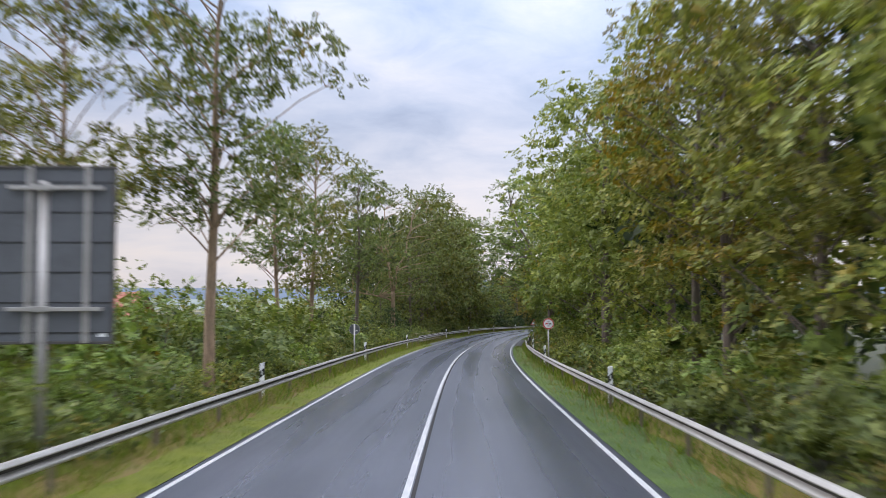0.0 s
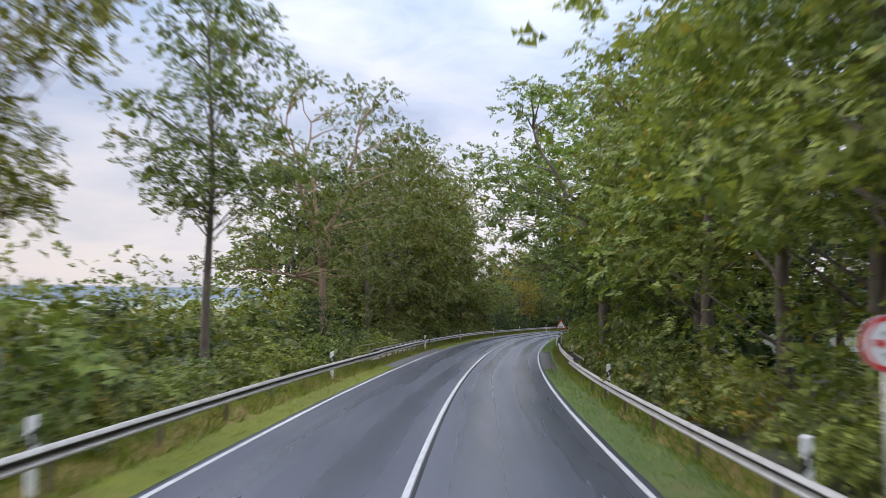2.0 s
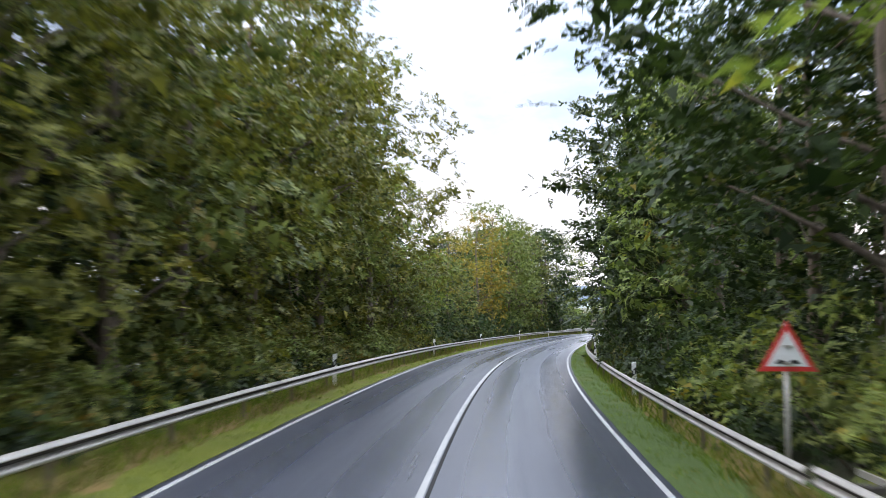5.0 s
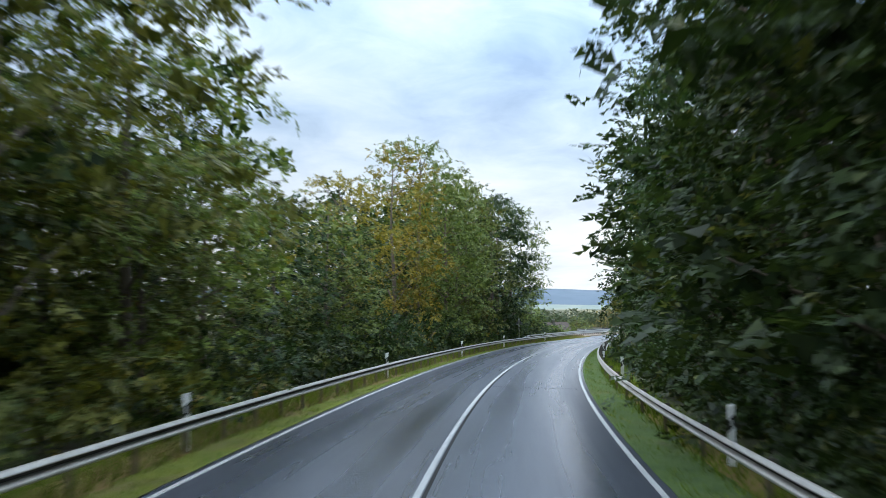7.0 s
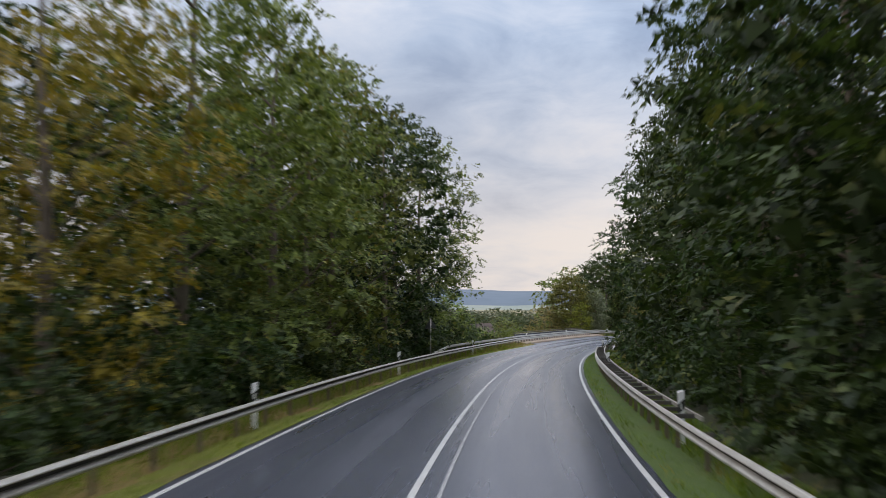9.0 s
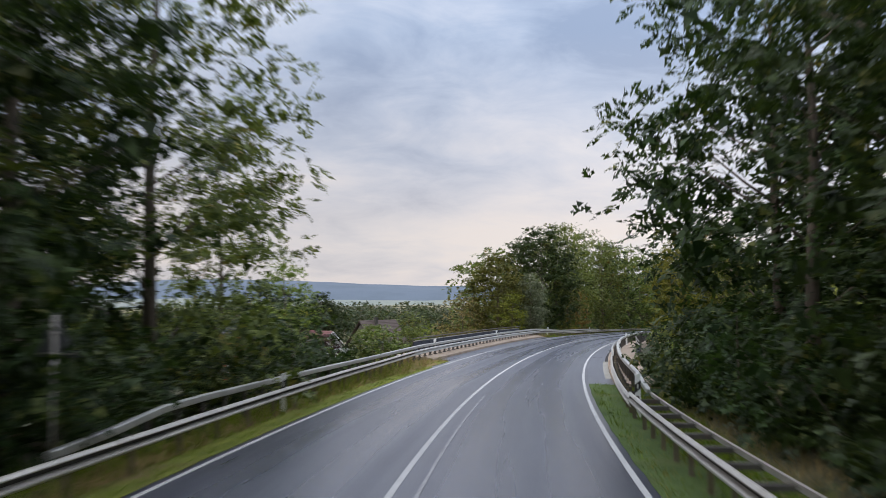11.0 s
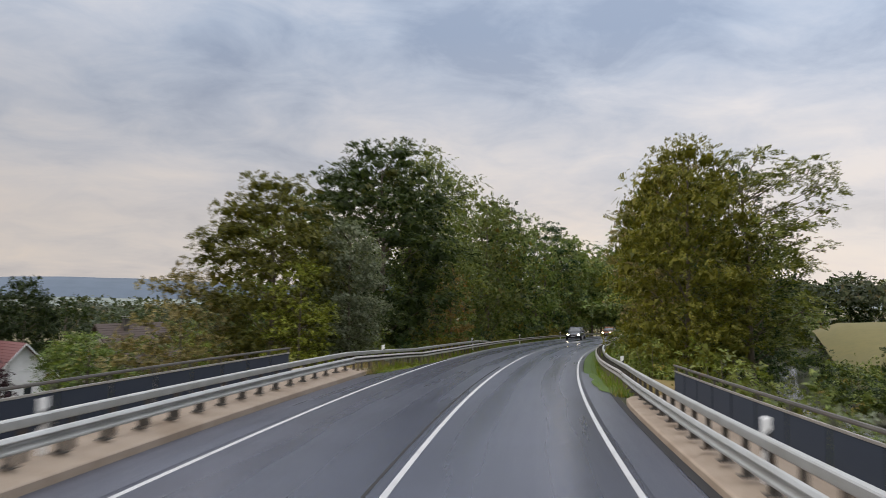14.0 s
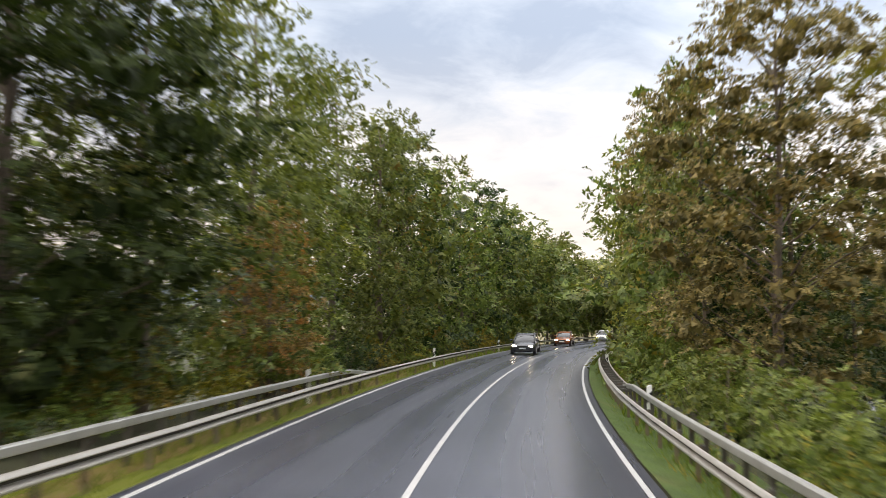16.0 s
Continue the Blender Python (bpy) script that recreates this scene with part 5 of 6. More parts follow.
strip("gutter", 4.50, 4.68, 246, 288, DRY_TAR, "damp dark gutter along the kerb", 0.002, category="gutter")


def parapet(label, d, side, s0, s1, top, material):
    """Dark panels between posts, under a handrail."""
    ob = thing("bridge_parapet", label, "parapet", "bridge parapets", m=Matrix.Translation(at(s0, d)))
    o = at(s0, d)

    def bar(name, profile, a, b, mat, lab=""):
        v, f, _ = sweep([(d + u, h) for u, h in profile], a, b, 2.0)
        return part(name, mesh_data(name, [q - o for q in v], f, mat), ob, lab)

    def square(z0, z1, w):
        return [(-w, z0), (w, z0), (w, z1), (-w, z1)]

    bar("handrail", [(-0.04, top - 0.055), (0.04, top - 0.055), (0.045, top - 0.03), (0.03, top), (-0.03, top), (-0.045, top - 0.03)], s0, s1, STEEL_DARK, "weathered metal handrail")
    bar("lower_rail", square(top - 0.22, top - 0.18, 0.022), s0, s1, STEEL)
    bar("foot_rail", square(0.22, 0.27, 0.025), s0, s1, STEEL_DARK)
    n = round((s1 - s0) / 2.05)
    for i in range(n):
        a, b = s0 + (s1 - s0) * i / n, s0 + (s1 - s0) * (i + 1) / n
        bar("panel", [(-0.012, 0.20), (0.012, 0.20), (0.012, top - 0.23), (-0.012, top - 0.23)], a + 0.05, b - 0.05, material)
    post = mesh_data("parapet_post", *box(-0.035, 0.035, -0.035, 0.035, 0.08, top - 0.05, 0.006), STEEL_DARK)
    for i in range(n + 1):
        part("post", post, ob, m=Matrix.Translation(-o) @ stand(s0 + (s1 - s0) * i / n, d + side * 0.05))
    return ob


parapet("dark blue-grey panelled bridge parapet with a metal handrail", -6.72, -1, 248.6, 287, 1.16, SCREEN)
parapet("dark blue-grey panelled bridge parapet with a metal handrail", 6.32, 1, 244.6, 285.0, 1.18, SCREEN)

# culvert with low concrete walls and a yellow-green handrail
RAIL_PAINT = paint_material("mossy_yellow_paint", (0.22, 0.21, 0.06), 0.7, (0.09, 0.10, 0.05), 0.7, 4.0)
for side, d, s0, s1 in ((-1, -5.05, 75, 93), (1, 5.3, 75, 97)):
    prof = [(d, -0.3), (d, 0.24), (d + side * 0.03, 0.27), (d + side * 0.42, 0.27), (d + side * 0.45, 0.24), (d + side * 0.45, -0.3)]
    v, f, _ = sweep(prof, s0, s1, 2.0)
    tagged(part("culvert_wall", mesh_data("culvert_wall", v, f, CONCRETE)), "low weathered concrete wall of a culvert below the rail", "wall", kind="structure")
    hr = thing("culvert_handrail", "mossy yellow-green pipe handrail above the culvert", "handrail", "culvert handrails", m=Matrix.Translation(at(s0, d)))
    o = at(s0, d)
    top = 0.90 if side < 0 else 0.74
    for z in (top, top - 0.4):
        pts = [at(s0 + 1 + (s1 - s0 - 2) * i / 8, d + side * 0.95, z) - o for i in range(9)]
        part("pipe", mesh_data("pipe", *tube(pts, [0.03] * 9, 7), RAIL_PAINT, True), hr)
    for i in range(6):
        p = at(s0 + 1 + (s1 - s0 - 2) * i / 5, d + side * 0.95) - o
        part("post", mesh_data("post", *tube([p + Vector((0, 0, -0.9)), p + Vector((0, 0, top))], [0.03, 0.03], 7), RAIL_PAINT, True), hr)

# ---------- signs ----------


def pole(parent, height, x=0.0, radius=0.035, low=-0.5, y=0.0):
    return part("pole", mesh_data("pole", *tube([(x, y, low), (x, y, height)], [radius, radius], 12), STEEL, True), parent, "galvanised steel pole")


def clamp(parent, z, x=0.0):
    part("clamp", mesh_data("clamp", *box(x - 0.055, x + 0.055, -0.05, 0.05, z - 0.02, z + 0.02, 0.006), STEEL), parent)


# large direction board seen from behind
board = thing("direction_board", "back of a large grey direction board on a steel pole", "road sign", m=stand(10.2, -6.15, -0.2, 4))
pole(board, 4.95, 0.0, 0.085, -0.6)
plate = part("plate", mesh_data("plate", *box(-1.16, 1.16, -0.02, 0.0, 2.28, 5.17, 0.008), SIGN_BACK), board, "dark grey board back")
for i in range(6):
    z = 2.42 + i * 0.50
    part("seam_strip", mesh_data("seam_strip", *box(-1.15, 1.15, -0.034, -0.02, z, z + 0.02), BLACK_PLASTIC), plate)
for x in (-0.90, 0.72, -0.22):
    part("stiffener", mesh_data("stiffener", *box(x - 0.045, x + 0.045, -0.065, -0.02, 2.26, 5.18, 0.006), STEEL), plate)
part("edge_frame", mesh_data("edge_frame", *merge(box(1.13, 1.18, -0.05, 0.01, 2.26, 5.19, 0.01), box(-1.18, -1.13, -0.05, 0.01, 2.26, 5.19, 0.01),
     box(-1.18, 1.18, -0.05, 0.01, 2.24, 2.29, 0.01), box(-1.18, 1.18, -0.05, 0.01, 5.16, 5.21, 0.01)), STEEL_DARK), plate)
for z in (4.83, 2.82):
    bar = part("cross_bar", mesh_data("cross_bar", *box(-0.55, 1.0, -0.13, -0.065, z - 0.035, z + 0.035, 0.008), STEEL), board)
    part("bracket", mesh_data("bracket", *box(-0.13, 0.13, -0.15, 0.10, z - 0.05, z + 0.05, 0.01), STEEL), bar)
part("sticker", mesh_data("sticker", *box(0.92, 1.05, -0.026, -0.021, 2.36, 2.42), WHITE_PLASTIC), plate)

# overtaking ban for lorries
ban = thing("round_sign", "round white sign with a red rim and vehicle symbols", "road sign", m=stand(41.3, 5.2, -0.1, 0))
pole(ban, 2.72, 0, 0.038, -0.5, 0.05)
disk = part("face", mesh_data("face", *disc(0.30, -0.006, 0.006), SIGN_WHITE), ban, "white round face")
disk.matrix_basis = Matrix.Translation((0, 0, 2.44))
part("rim", mesh_data("rim", *ring(0.235, 0.292, -0.012, -0.007), SIGN_RED), disk, "red rim")
part("lorry_symbol", mesh_data("lorry_symbol", *merge(box(-0.16, -0.05, -0.012, -0.007, -0.02, 0.045), box(-0.045, -0.01, -0.012, -0.007, -0.02, 0.02), box(-0.15, -0.115, -0.012, -0.007, -0.045, -0.02), box(-0.05, -0.02, -0.012, -0.007, -0.045, -0.02)), SIGN_RED), disk)
part("car_symbol", mesh_data("car_symbol", *merge(box(0.03, 0.16, -0.012, -0.007, -0.025, 0.012), box(0.055, 0.135, -0.012, -0.007, 0.012, 0.04), box(0.045, 0.07, -0.012, -0.007, -0.045, -0.025), box(0.12, 0.145, -0.012, -0.007, -0.045, -0.025)), SIGN_BLACK), disk)
clamp(ban, 2.55)
clamp(ban, 2.33)

# round sign seen from behind
rear = thing("round_sign", "grey back of a round sign on a galvanised pole", "road sign", m=stand(43.3, -5.5, -0.1, 180))
pole(rear, 2.25, 0, 0.042, -0.6, 0.05)
disk = part("face", mesh_data("face", *disc(0.30, -0.006, 0.006), SIGN_BACK), rear)
disk.matrix_basis = Matrix.Translation((0, 0, 1.95))
part("rim", mesh_data("rim", *ring(0.285, 0.305, -0.015, 0.015), STEEL), disk)
part("sticker", mesh_data("sticker", *box(-0.16, -0.06, 0.0065, 0.008, -0.10, -0.05), WHITE_PLASTIC), disk)
clamp(rear, 2.08)
clamp(rear, 1.83)


def triangle(r, y0, y1, cut=0.12):
    pts = []
    for k in range(3):
        for j in (-1, 0, 1):
            a = math.pi / 2 + k * 2 * math.pi / 3 + j * cut
            q = r * (0.97 if j else 0.985) * (1 if j == 0 else math.cos(math.pi / 3) / math.cos(math.pi / 3 - abs(j) * cut))
            pts.append((q * math.cos(a), q * math.sin(a)))
    return prism(pts, y0, y1)


bumps = thing("warning_sign", "red-rimmed triangular warning sign showing an uneven road", "road sign", m=stand(99.6, 5.25, -0.1, 0))
pole(bumps, 2.62, 0, 0.036, -0.5, 0.05)
face = part("face", mesh_data("face", *triangle(0.50, -0.006, 0.006), SIGN_RED), bumps, "red triangular plate")
face.matrix_basis = Matrix.Translation((0, 0, 2.18))
part("panel", mesh_data("panel", *triangle(0.355, -0.011, -0.006), SIGN_WHITE), face, "white inner triangle")
hump = [(-0.19, -0.135), (0.19, -0.135), (0.16, -0.105), (0.12, -0.075), (0.09, -0.07), (0.05, -0.09), (0.0, -0.115), (-0.05, -0.09), (-0.09, -0.07), (-0.12, -0.075), (-0.16, -0.105)]
part("bump_symbol", mesh_data("bump_symbol", *prism(hump, -0.015, -0.011), SIGN_BLACK), face)
clamp(bumps, 2.3)
clamp(bumps, 2.05)

back_tri = thing("warning_sign", "grey back of a triangular warning sign on a pole", "road sign", m=stand(212.7, -5.75, -0.3, 168))
pole(back_tri, 3.0, 0, 0.036, -0.6, 0.05)
face = part("face", mesh_data("face", *triangle(0.50, -0.006, 0.006), SIGN_BACK), back_tri)
face.matrix_basis = Matrix.Translation((0, 0, 2.55))
part("stiffener", mesh_data("stiffener", *box(-0.36, 0.36, 0.008, 0.03, -0.20, -0.17), STEEL), face)
clamp(back_tri, 2.7)

# ---------- path, field and spruces right of the bridge ----------


def ribbon(name, line, width, material, label, category, lift=0.14, n=40):
    pts = []
    for i in range(n + 1):
        t = i / n * (len(line) - 1)
        k = min(int(t), len(line) - 2)
        w = t - k
        p0, p1, p2, p3 = (np.array(line[max(0, min(len(line) - 1, k + j))]) for j in (-1, 0, 1, 2))
        q = 0.5 * (2 * p1 + (p2 - p0) * w + (2 * p0 - 5 * p1 + 4 * p2 - p3) * w * w + (3 * p1 - p0 - 3 * p2 + p3) * w ** 3)
        pts.append(q)
    v, uv, f = [], [], []
    for i, (s, d) in enumerate(pts):
        a, b = pts[max(i - 1, 0)], pts[min(i + 1, n)]
        way = np.array([b[0] - a[0], b[1] - a[1]])
        way = way / (np.linalg.norm(way) + 1e-9)
        for off in (-0.5, -0.2, 0.2, 0.5):
            ss, dd = s - way[1] * width * off, d + way[0] * width * off
            v.append(soil(ss, dd) + Vector((0, 0, lift)))
            uv.append((off * width, i * 1.0))
    for i in range(n):
        for j in range(3):
            f.append((4 * i + j, 4 * i + j + 1, 4 * i + j + 5, 4 * i + j + 4))
    return tagged(part(name, mesh_data(name, v, f, material, True, uv)), label, category, kind="structure")


ribbon("footpath", [(253, 18.0), (257.5, 14.6), (264, 13.3), (278, 15.0), (292, 18.2), (310, 19.5), (335, 19.8), (360, 22)], 2.6, PATH_ASPHALT, "narrow wet asphalt footpath winding below the bridge", "footpath")
GRAVEL = paint_material("pale_gravel", (0.40, 0.34, 0.26), 0.95, (0.20, 0.16, 0.11), 0.7, 5.0)
ribbon("gravel_apron", [(238, 8.0), (246, 9.3), (254, 11.6)], 1.6, GRAVEL, "patch of pale gravel on the embankment", "gravel", 0.04, 16)
CROP = paint_material("ripe_crop", (0.135, 0.112, 0.034), 0.95, (0.090, 0.088, 0.026), 0.7, 0.9)
v, f = [], []
for i in range(41):
    for j in range(13):
        s, d = 335 + i * 2.5, 27 + j * 4.0
        v.append(soil(s, d) + Vector((0, 0, (0.0 if i in (0, 40) or j in (0, 12) else 1.2 + 0.12 * noise.noise(Vector((s * 0.5, d * 0.5, 0)))) + 0.02 * (d - 27) + 3.2 * ease(s, 338, 395))))
f = [(i * 13 + j, i * 13 + j + 1, (i + 1) * 13 + j + 1, (i + 1) * 13 + j) for i in range(40) for j in range(12)]
tagged(part("crop_field", mesh_data("crop_field", v, f, CROP, True)), "field of ripe yellow-green crop", "field", kind="structure")

R4 = "trees below the bridge"
for s, d, top in ((291, 21.5, 8.2), (287.5, 20.6, 7.8), (284, 22.5, 7.6), (280, 20.2, 6.6), (276, 21.5, 6.0), (272, 19.4, 4.8), (295, 25, 8.8), (288, 26.5, 8.4), (281, 26.5, 8.0), (274, 25.5, 7.0)):
    plant("spruce", "needle", s, d, 0, "tall dark green spruce", group=R4, top=top, wide=1.25)
for s, d, top, k, tone in ((297, 21.6, 3.4, "garden", "moss"), (302, 22.6, 4.6, "garden", "moss"), (308, 23.4, 3.6, "garden", "green"), (316, 25, 4.2, "garden", "dark"), (281, 23.8, 7.0, "far", "olive"), (292, 19.9, 0.2, "garden", "green"), (284, 18.9, -0.8, "garden", "dark"), (277, 18.2, -1.4, "garden", "green")):
    plant(k, tone, s, d, 0, "yellow-green tree beside the footpath", group=R4, top=top, wide=0.7)
for s, d, h, tone, k in ((270, 9.6, 3.0, "silver", "bush_b"), (275, 10.4, 3.4, "green", "bush_b"), (281, 10.2, 3.8, "silver", "bush"), (287, 10.0, 4.2, "green", "bush_b"), (293, 9.4, 4.4, "green", "bush"), (298, 9.6, 4.2, "lime", "bush_b"),
                         (283, 13.0, 2.6, "dark", "bush_c"), (290, 13.4, 3.0, "green", "bush"), (297, 13.6, 3.2, "green", "bush_b"), (286, 20.8, 2.2, "green", "bush"), (279, 19.4, 1.8, "lime", "bush_c"), (292, 21.5, 2.6, "olive", "bush_b"),
                         (303, 16.4, 3.0, "green", "bush_b"), (311, 16.6, 3.2, "lime", "bush"), (322, 17.0, 3.4, "green", "bush_b"), (334, 17.2, 3.6, "dark", "bush_b"), (344, 24, 4.0, "dark", "bush_b"), (326, 23.0, 3.8, "dark", "bush_b"), (333, 24.5, 3.6, "green", "bush")):
    plant(k, tone, s, d, h, "leafy shrub on the bank beside the bridge", "bush", "shrubs by the footpath")
for i in range(11):
    plant(("far", "far_b", "garden")[i % 3], ("dark", "far", "green")[i % 3], 441 + 5 * math.sin(i * 1.9), 17 + 5.2 * i, 0, "broadleaf tree of a wood edge behind the field", group="distant wood edge", top=12.2 + 1.2 * math.sin(i * 2.7), wide=1.15)
for s, d, top, tone in ((343, 19.0, 4.0, "dark"), (352, 20.0, 5.0, "green")):
    plant("edge_b", tone, s, d, 0, "leafy tree beyond the footpath", group=R4, top=top, wide=0.8)

# ---------- village in the valley ----------
BRICK = Mat("orange_brick", 0.85)
_sp = BRICK.node("ShaderNodeSeparateXYZ")
BRICK.link(BRICK.vec("Object"), _sp.inputs[0])
_cb = BRICK.node("ShaderNodeCombineXYZ")
BRICK.link(BRICK.math("ADD", _sp.outputs[0], _sp.outputs[1]), _cb.inputs[0])
BRICK.link(_sp.outputs[2], _cb.inputs[1])
_v = _cb.outputs[0]
_bt = BRICK.node("ShaderNodeTexBrick", Scale=1.0)
BRICK.link(_v, _bt.inputs["Vector"])
for _k, _val in (("Color1", (0.50, 0.120, 0.030, 1)), ("Color2", (0.42, 0.095, 0.026, 1)), ("Mortar", (0.25, 0.14, 0.09, 1))):
    _bt.inputs[_k].default_value = _val
for _k, _val in (("Mortar Size", 0.008), ("Brick Width", 0.25), ("Row Height", 0.075)):
    _bt.inputs[_k].default_value = _val
_st = BRICK.ramp(BRICK.noise(_v, 0.8, 4, 0.6), [(0.4, 0.0), (0.7, 1.0)])
BRICK.color(BRICK.mix(BRICK.math("MULTIPLY", _st, 0.15), _bt.outputs[0], (0.22, 0.08, 0.045)))
BRICK = BRICK.m
RENDER_WHITE = paint_material("white_render", (0.82, 0.81, 0.79), 0.9, (0.45, 0.43, 0.38), 0.35, 0.8)
RENDER_CREAM = paint_material("cream_render", (0.62, 0.56, 0.45), 0.9, (0.36, 0.32, 0.25), 0.35, 0.8)
SLATE = paint_material("dark_roof_tile", (0.055, 0.055, 0.06), 0.6, (0.11, 0.11, 0.10), 0.4, 3.0)
RED_TILE = paint_material("red_roof_tile", (0.13, 0.038, 0.036), 0.65, (0.12, 0.05, 0.045), 0.5, 2.0)
BROWN_TILE = paint_material("brown_roof_tile", (0.075, 0.05, 0.04), 0.7, (0.08, 0.06, 0.045), 0.5, 2.0)
FRAME_WHITE = paint_material("white_window_frame", (0.78, 0.78, 0.76), 0.5, (0.5, 0.48, 0.45), 0.2)
TIMBER = paint_material("dark_timber", (0.07, 0.045, 0.03), 0.7, (0.03, 0.02, 0.015), 0.4, 4.0)
BLIND = paint_material("white_roller_blind", (0.72, 0.72, 0.70), 0.6, (0.5, 0.5, 0.48), 0.2)
_g = Mat("window_glass", 0.06)
_g.color((0.03, 0.035, 0.04))
_g.b.inputs["Specular IOR Level"].default_value = 0.8
GLASS = _g.m


def house(label, m, width, depth, eave, ridge, wall_mat, roof_mat, windows, over=0.45, chimney=None, trim=None, band=None):
    """A gabled house. Its gable faces -y. windows: (x, z, width, height, blind) on that gable."""
    ob = thing("house", label, "house", "village houses", m=m)
    w = width / 2
    # gable wall with openings cut as cells
    xs = sorted({-w, w, *[q[0] - q[2] / 2 for q in windows], *[q[0] + q[2] / 2 for q in windows]})
    zs = sorted({-0.6, eave, *[q[1] for q in windows if q[1] < eave], *[min(q[1] + q[3], eave) for q in windows]})
    v, f = [], []

    def face(*pts):
        o = len(v)
        v.extend(Vector(p) for p in pts)
        f.append(tuple(range(o, o + len(pts))))

    for i in range(len(xs) - 1):
        for j in range(len(zs) - 1):
            cx, cz = (xs[i] + xs[i + 1]) / 2, (zs[j] + zs[j + 1]) / 2
            if any(abs(cx - q[0]) < q[2] / 2 and q[1] < cz < q[1] + q[3] for q in windows):
                continue
            face((xs[i], 0, zs[j]), (xs[i + 1], 0, zs[j]), (xs[i + 1], 0, zs[j + 1]), (xs[i], 0, zs[j + 1]))
    face((-w, 0, eave), (w, 0, eave), (0, 0, ridge))
    for x, z, ww, hh, _ in windows:
        x0, x1, z0, z1 = x - ww / 2, x + ww / 2, z, z + hh
        for a, b in (((x0, z0), (x1, z0)), ((x1, z0), (x1, z1)), ((x1, z1), (x0, z1)), ((x0, z1), (x0, z0))):
            face((a[0], 0, a[1]), (a[0], 0.22, a[1]), (b[0], 0.22, b[1]), (b[0], 0, b[1]))
    face((w, 0, -0.6), (w, depth, -0.6), (w, depth, eave), (w, 0, eave))
    face((-w, depth, -0.6), (-w, 0, -0.6), (-w, 0, eave), (-w, depth, eave))
    face((w, depth, -0.6), (-w, depth, -0.6), (-w, depth, eave), (w, depth, eave))
    face((w, depth, eave), (-w, depth, eave), (0, depth, ridge))
    part("wall", mesh_data("wall", v, f, wall_mat), ob)
    k = (ridge - eave) / w
    for side in (-1, 1):
        out = w + over
        prof = [(0, ridge + 0.04), (side * out, eave - k * over + 0.04), (side * out, eave - k * over + 0.20), (0, ridge + 0.22)]
        pv, pf = prism(prof, -over, depth + over)
        roof = part("roof", mesh_data("roof", pv, pf, roof_mat), ob)
        n = int(math.hypot(out, ridge - eave + k * over) / 0.36)
        steps = []
        for i in range(n):
            for t, up in ((i / n, 0.015), ((i + 1) / n, 0.055)):
                steps.append((side * out * t, ridge + 0.22 + (eave - k * over - ridge - 0.02) * t + up))
        rows_v = [Vector((x, y, z)) for x, z in steps for y in (-over - 0.02, depth + over + 0.02)]
        rows_f = [(2 * i, 2 * i + 2, 2 * i + 3, 2 * i + 1)[::side] for i in range(len(steps) - 1)]
        part("roof_covering", mesh_data("roof_covering", rows_v, rows_f, roof_mat), roof)
        pv, pf = prism([(side * 0.02, ridge + 0.0), (side * out, eave - k * over - 0.02), (side * out, eave - k * over + 0.19), (side * 0.02, ridge + 0.21)], -over - 0.06, -over - 0.025)
        part("barge_board", mesh_data("barge_board", pv, pf, trim or TIMBER), ob)
    for x, z, ww, hh, blind in windows:
        win = part("window", mesh_data("window", *merge(box(x - ww / 2, x + ww / 2, 0.10, 0.17, z, z + 0.07), box(x - ww / 2, x + ww / 2, 0.10, 0.17, z + hh - 0.07, z + hh),
                   box(x - ww / 2, x - ww / 2 + 0.07, 0.10, 0.17, z + 0.07, z + hh - 0.07), box(x + ww / 2 - 0.07, x + ww / 2, 0.10, 0.17, z + 0.07, z + hh - 0.07)), FRAME_WHITE), ob, "white window frame")
        part("pane", mesh_data("pane", *box(x - ww / 2 + 0.06, x + ww / 2 - 0.06, 0.13, 0.145, z + 0.06, z + hh - 0.06), GLASS), win)
        if blind:
            part("blind", mesh_data("blind", *box(x - ww / 2 + 0.07, x + ww / 2 - 0.07, 0.105, 0.128, z + hh * (1 - blind), z + hh - 0.07), BLIND), win, "white roller blind")
        part("sill", mesh_data("sill", *box(x - ww / 2 - 0.08, x + ww / 2 + 0.08, -0.06, 0.10, z - 0.06, z - 0.004), FRAME_WHITE), win)
    if band:
        part("brick_band", mesh_data("brick_band", *box(-w - 0.02, w + 0.02, -0.035, -0.003, band, band + 0.16), wall_mat), ob)
    if chimney:
        x, y, z = chimney
        st = part("chimney", mesh_data("chimney", *merge(box(x - 0.3, x + 0.3, y - 0.3, y + 0.3, z - 1.6, z), box(x - 0.36, x + 0.36, y - 0.36, y + 0.36, z, z + 0.09)), STEEL_DARK), ob)
        part("chimney_hood", mesh_data("chimney_hood", *merge(box(x - 0.34, x + 0.34, y - 0.34, y + 0.34, z + 0.34, z + 0.40), box(x - 0.28, x - 0.24, y - 0.28, y - 0.24, z + 0.09, z + 0.34), box(x + 0.24, x + 0.28, y + 0.24, y + 0.28, z + 0.09, z + 0.34)), STEEL), st)
    return ob


def facing(s, d, h, turn):
    """A pose on the road's line at a height over the road; turn: degrees to the left."""
    return Matrix.LocRotScale(at(s, d, h), Euler((0, 0, radians(turn) - heading(s))), None)


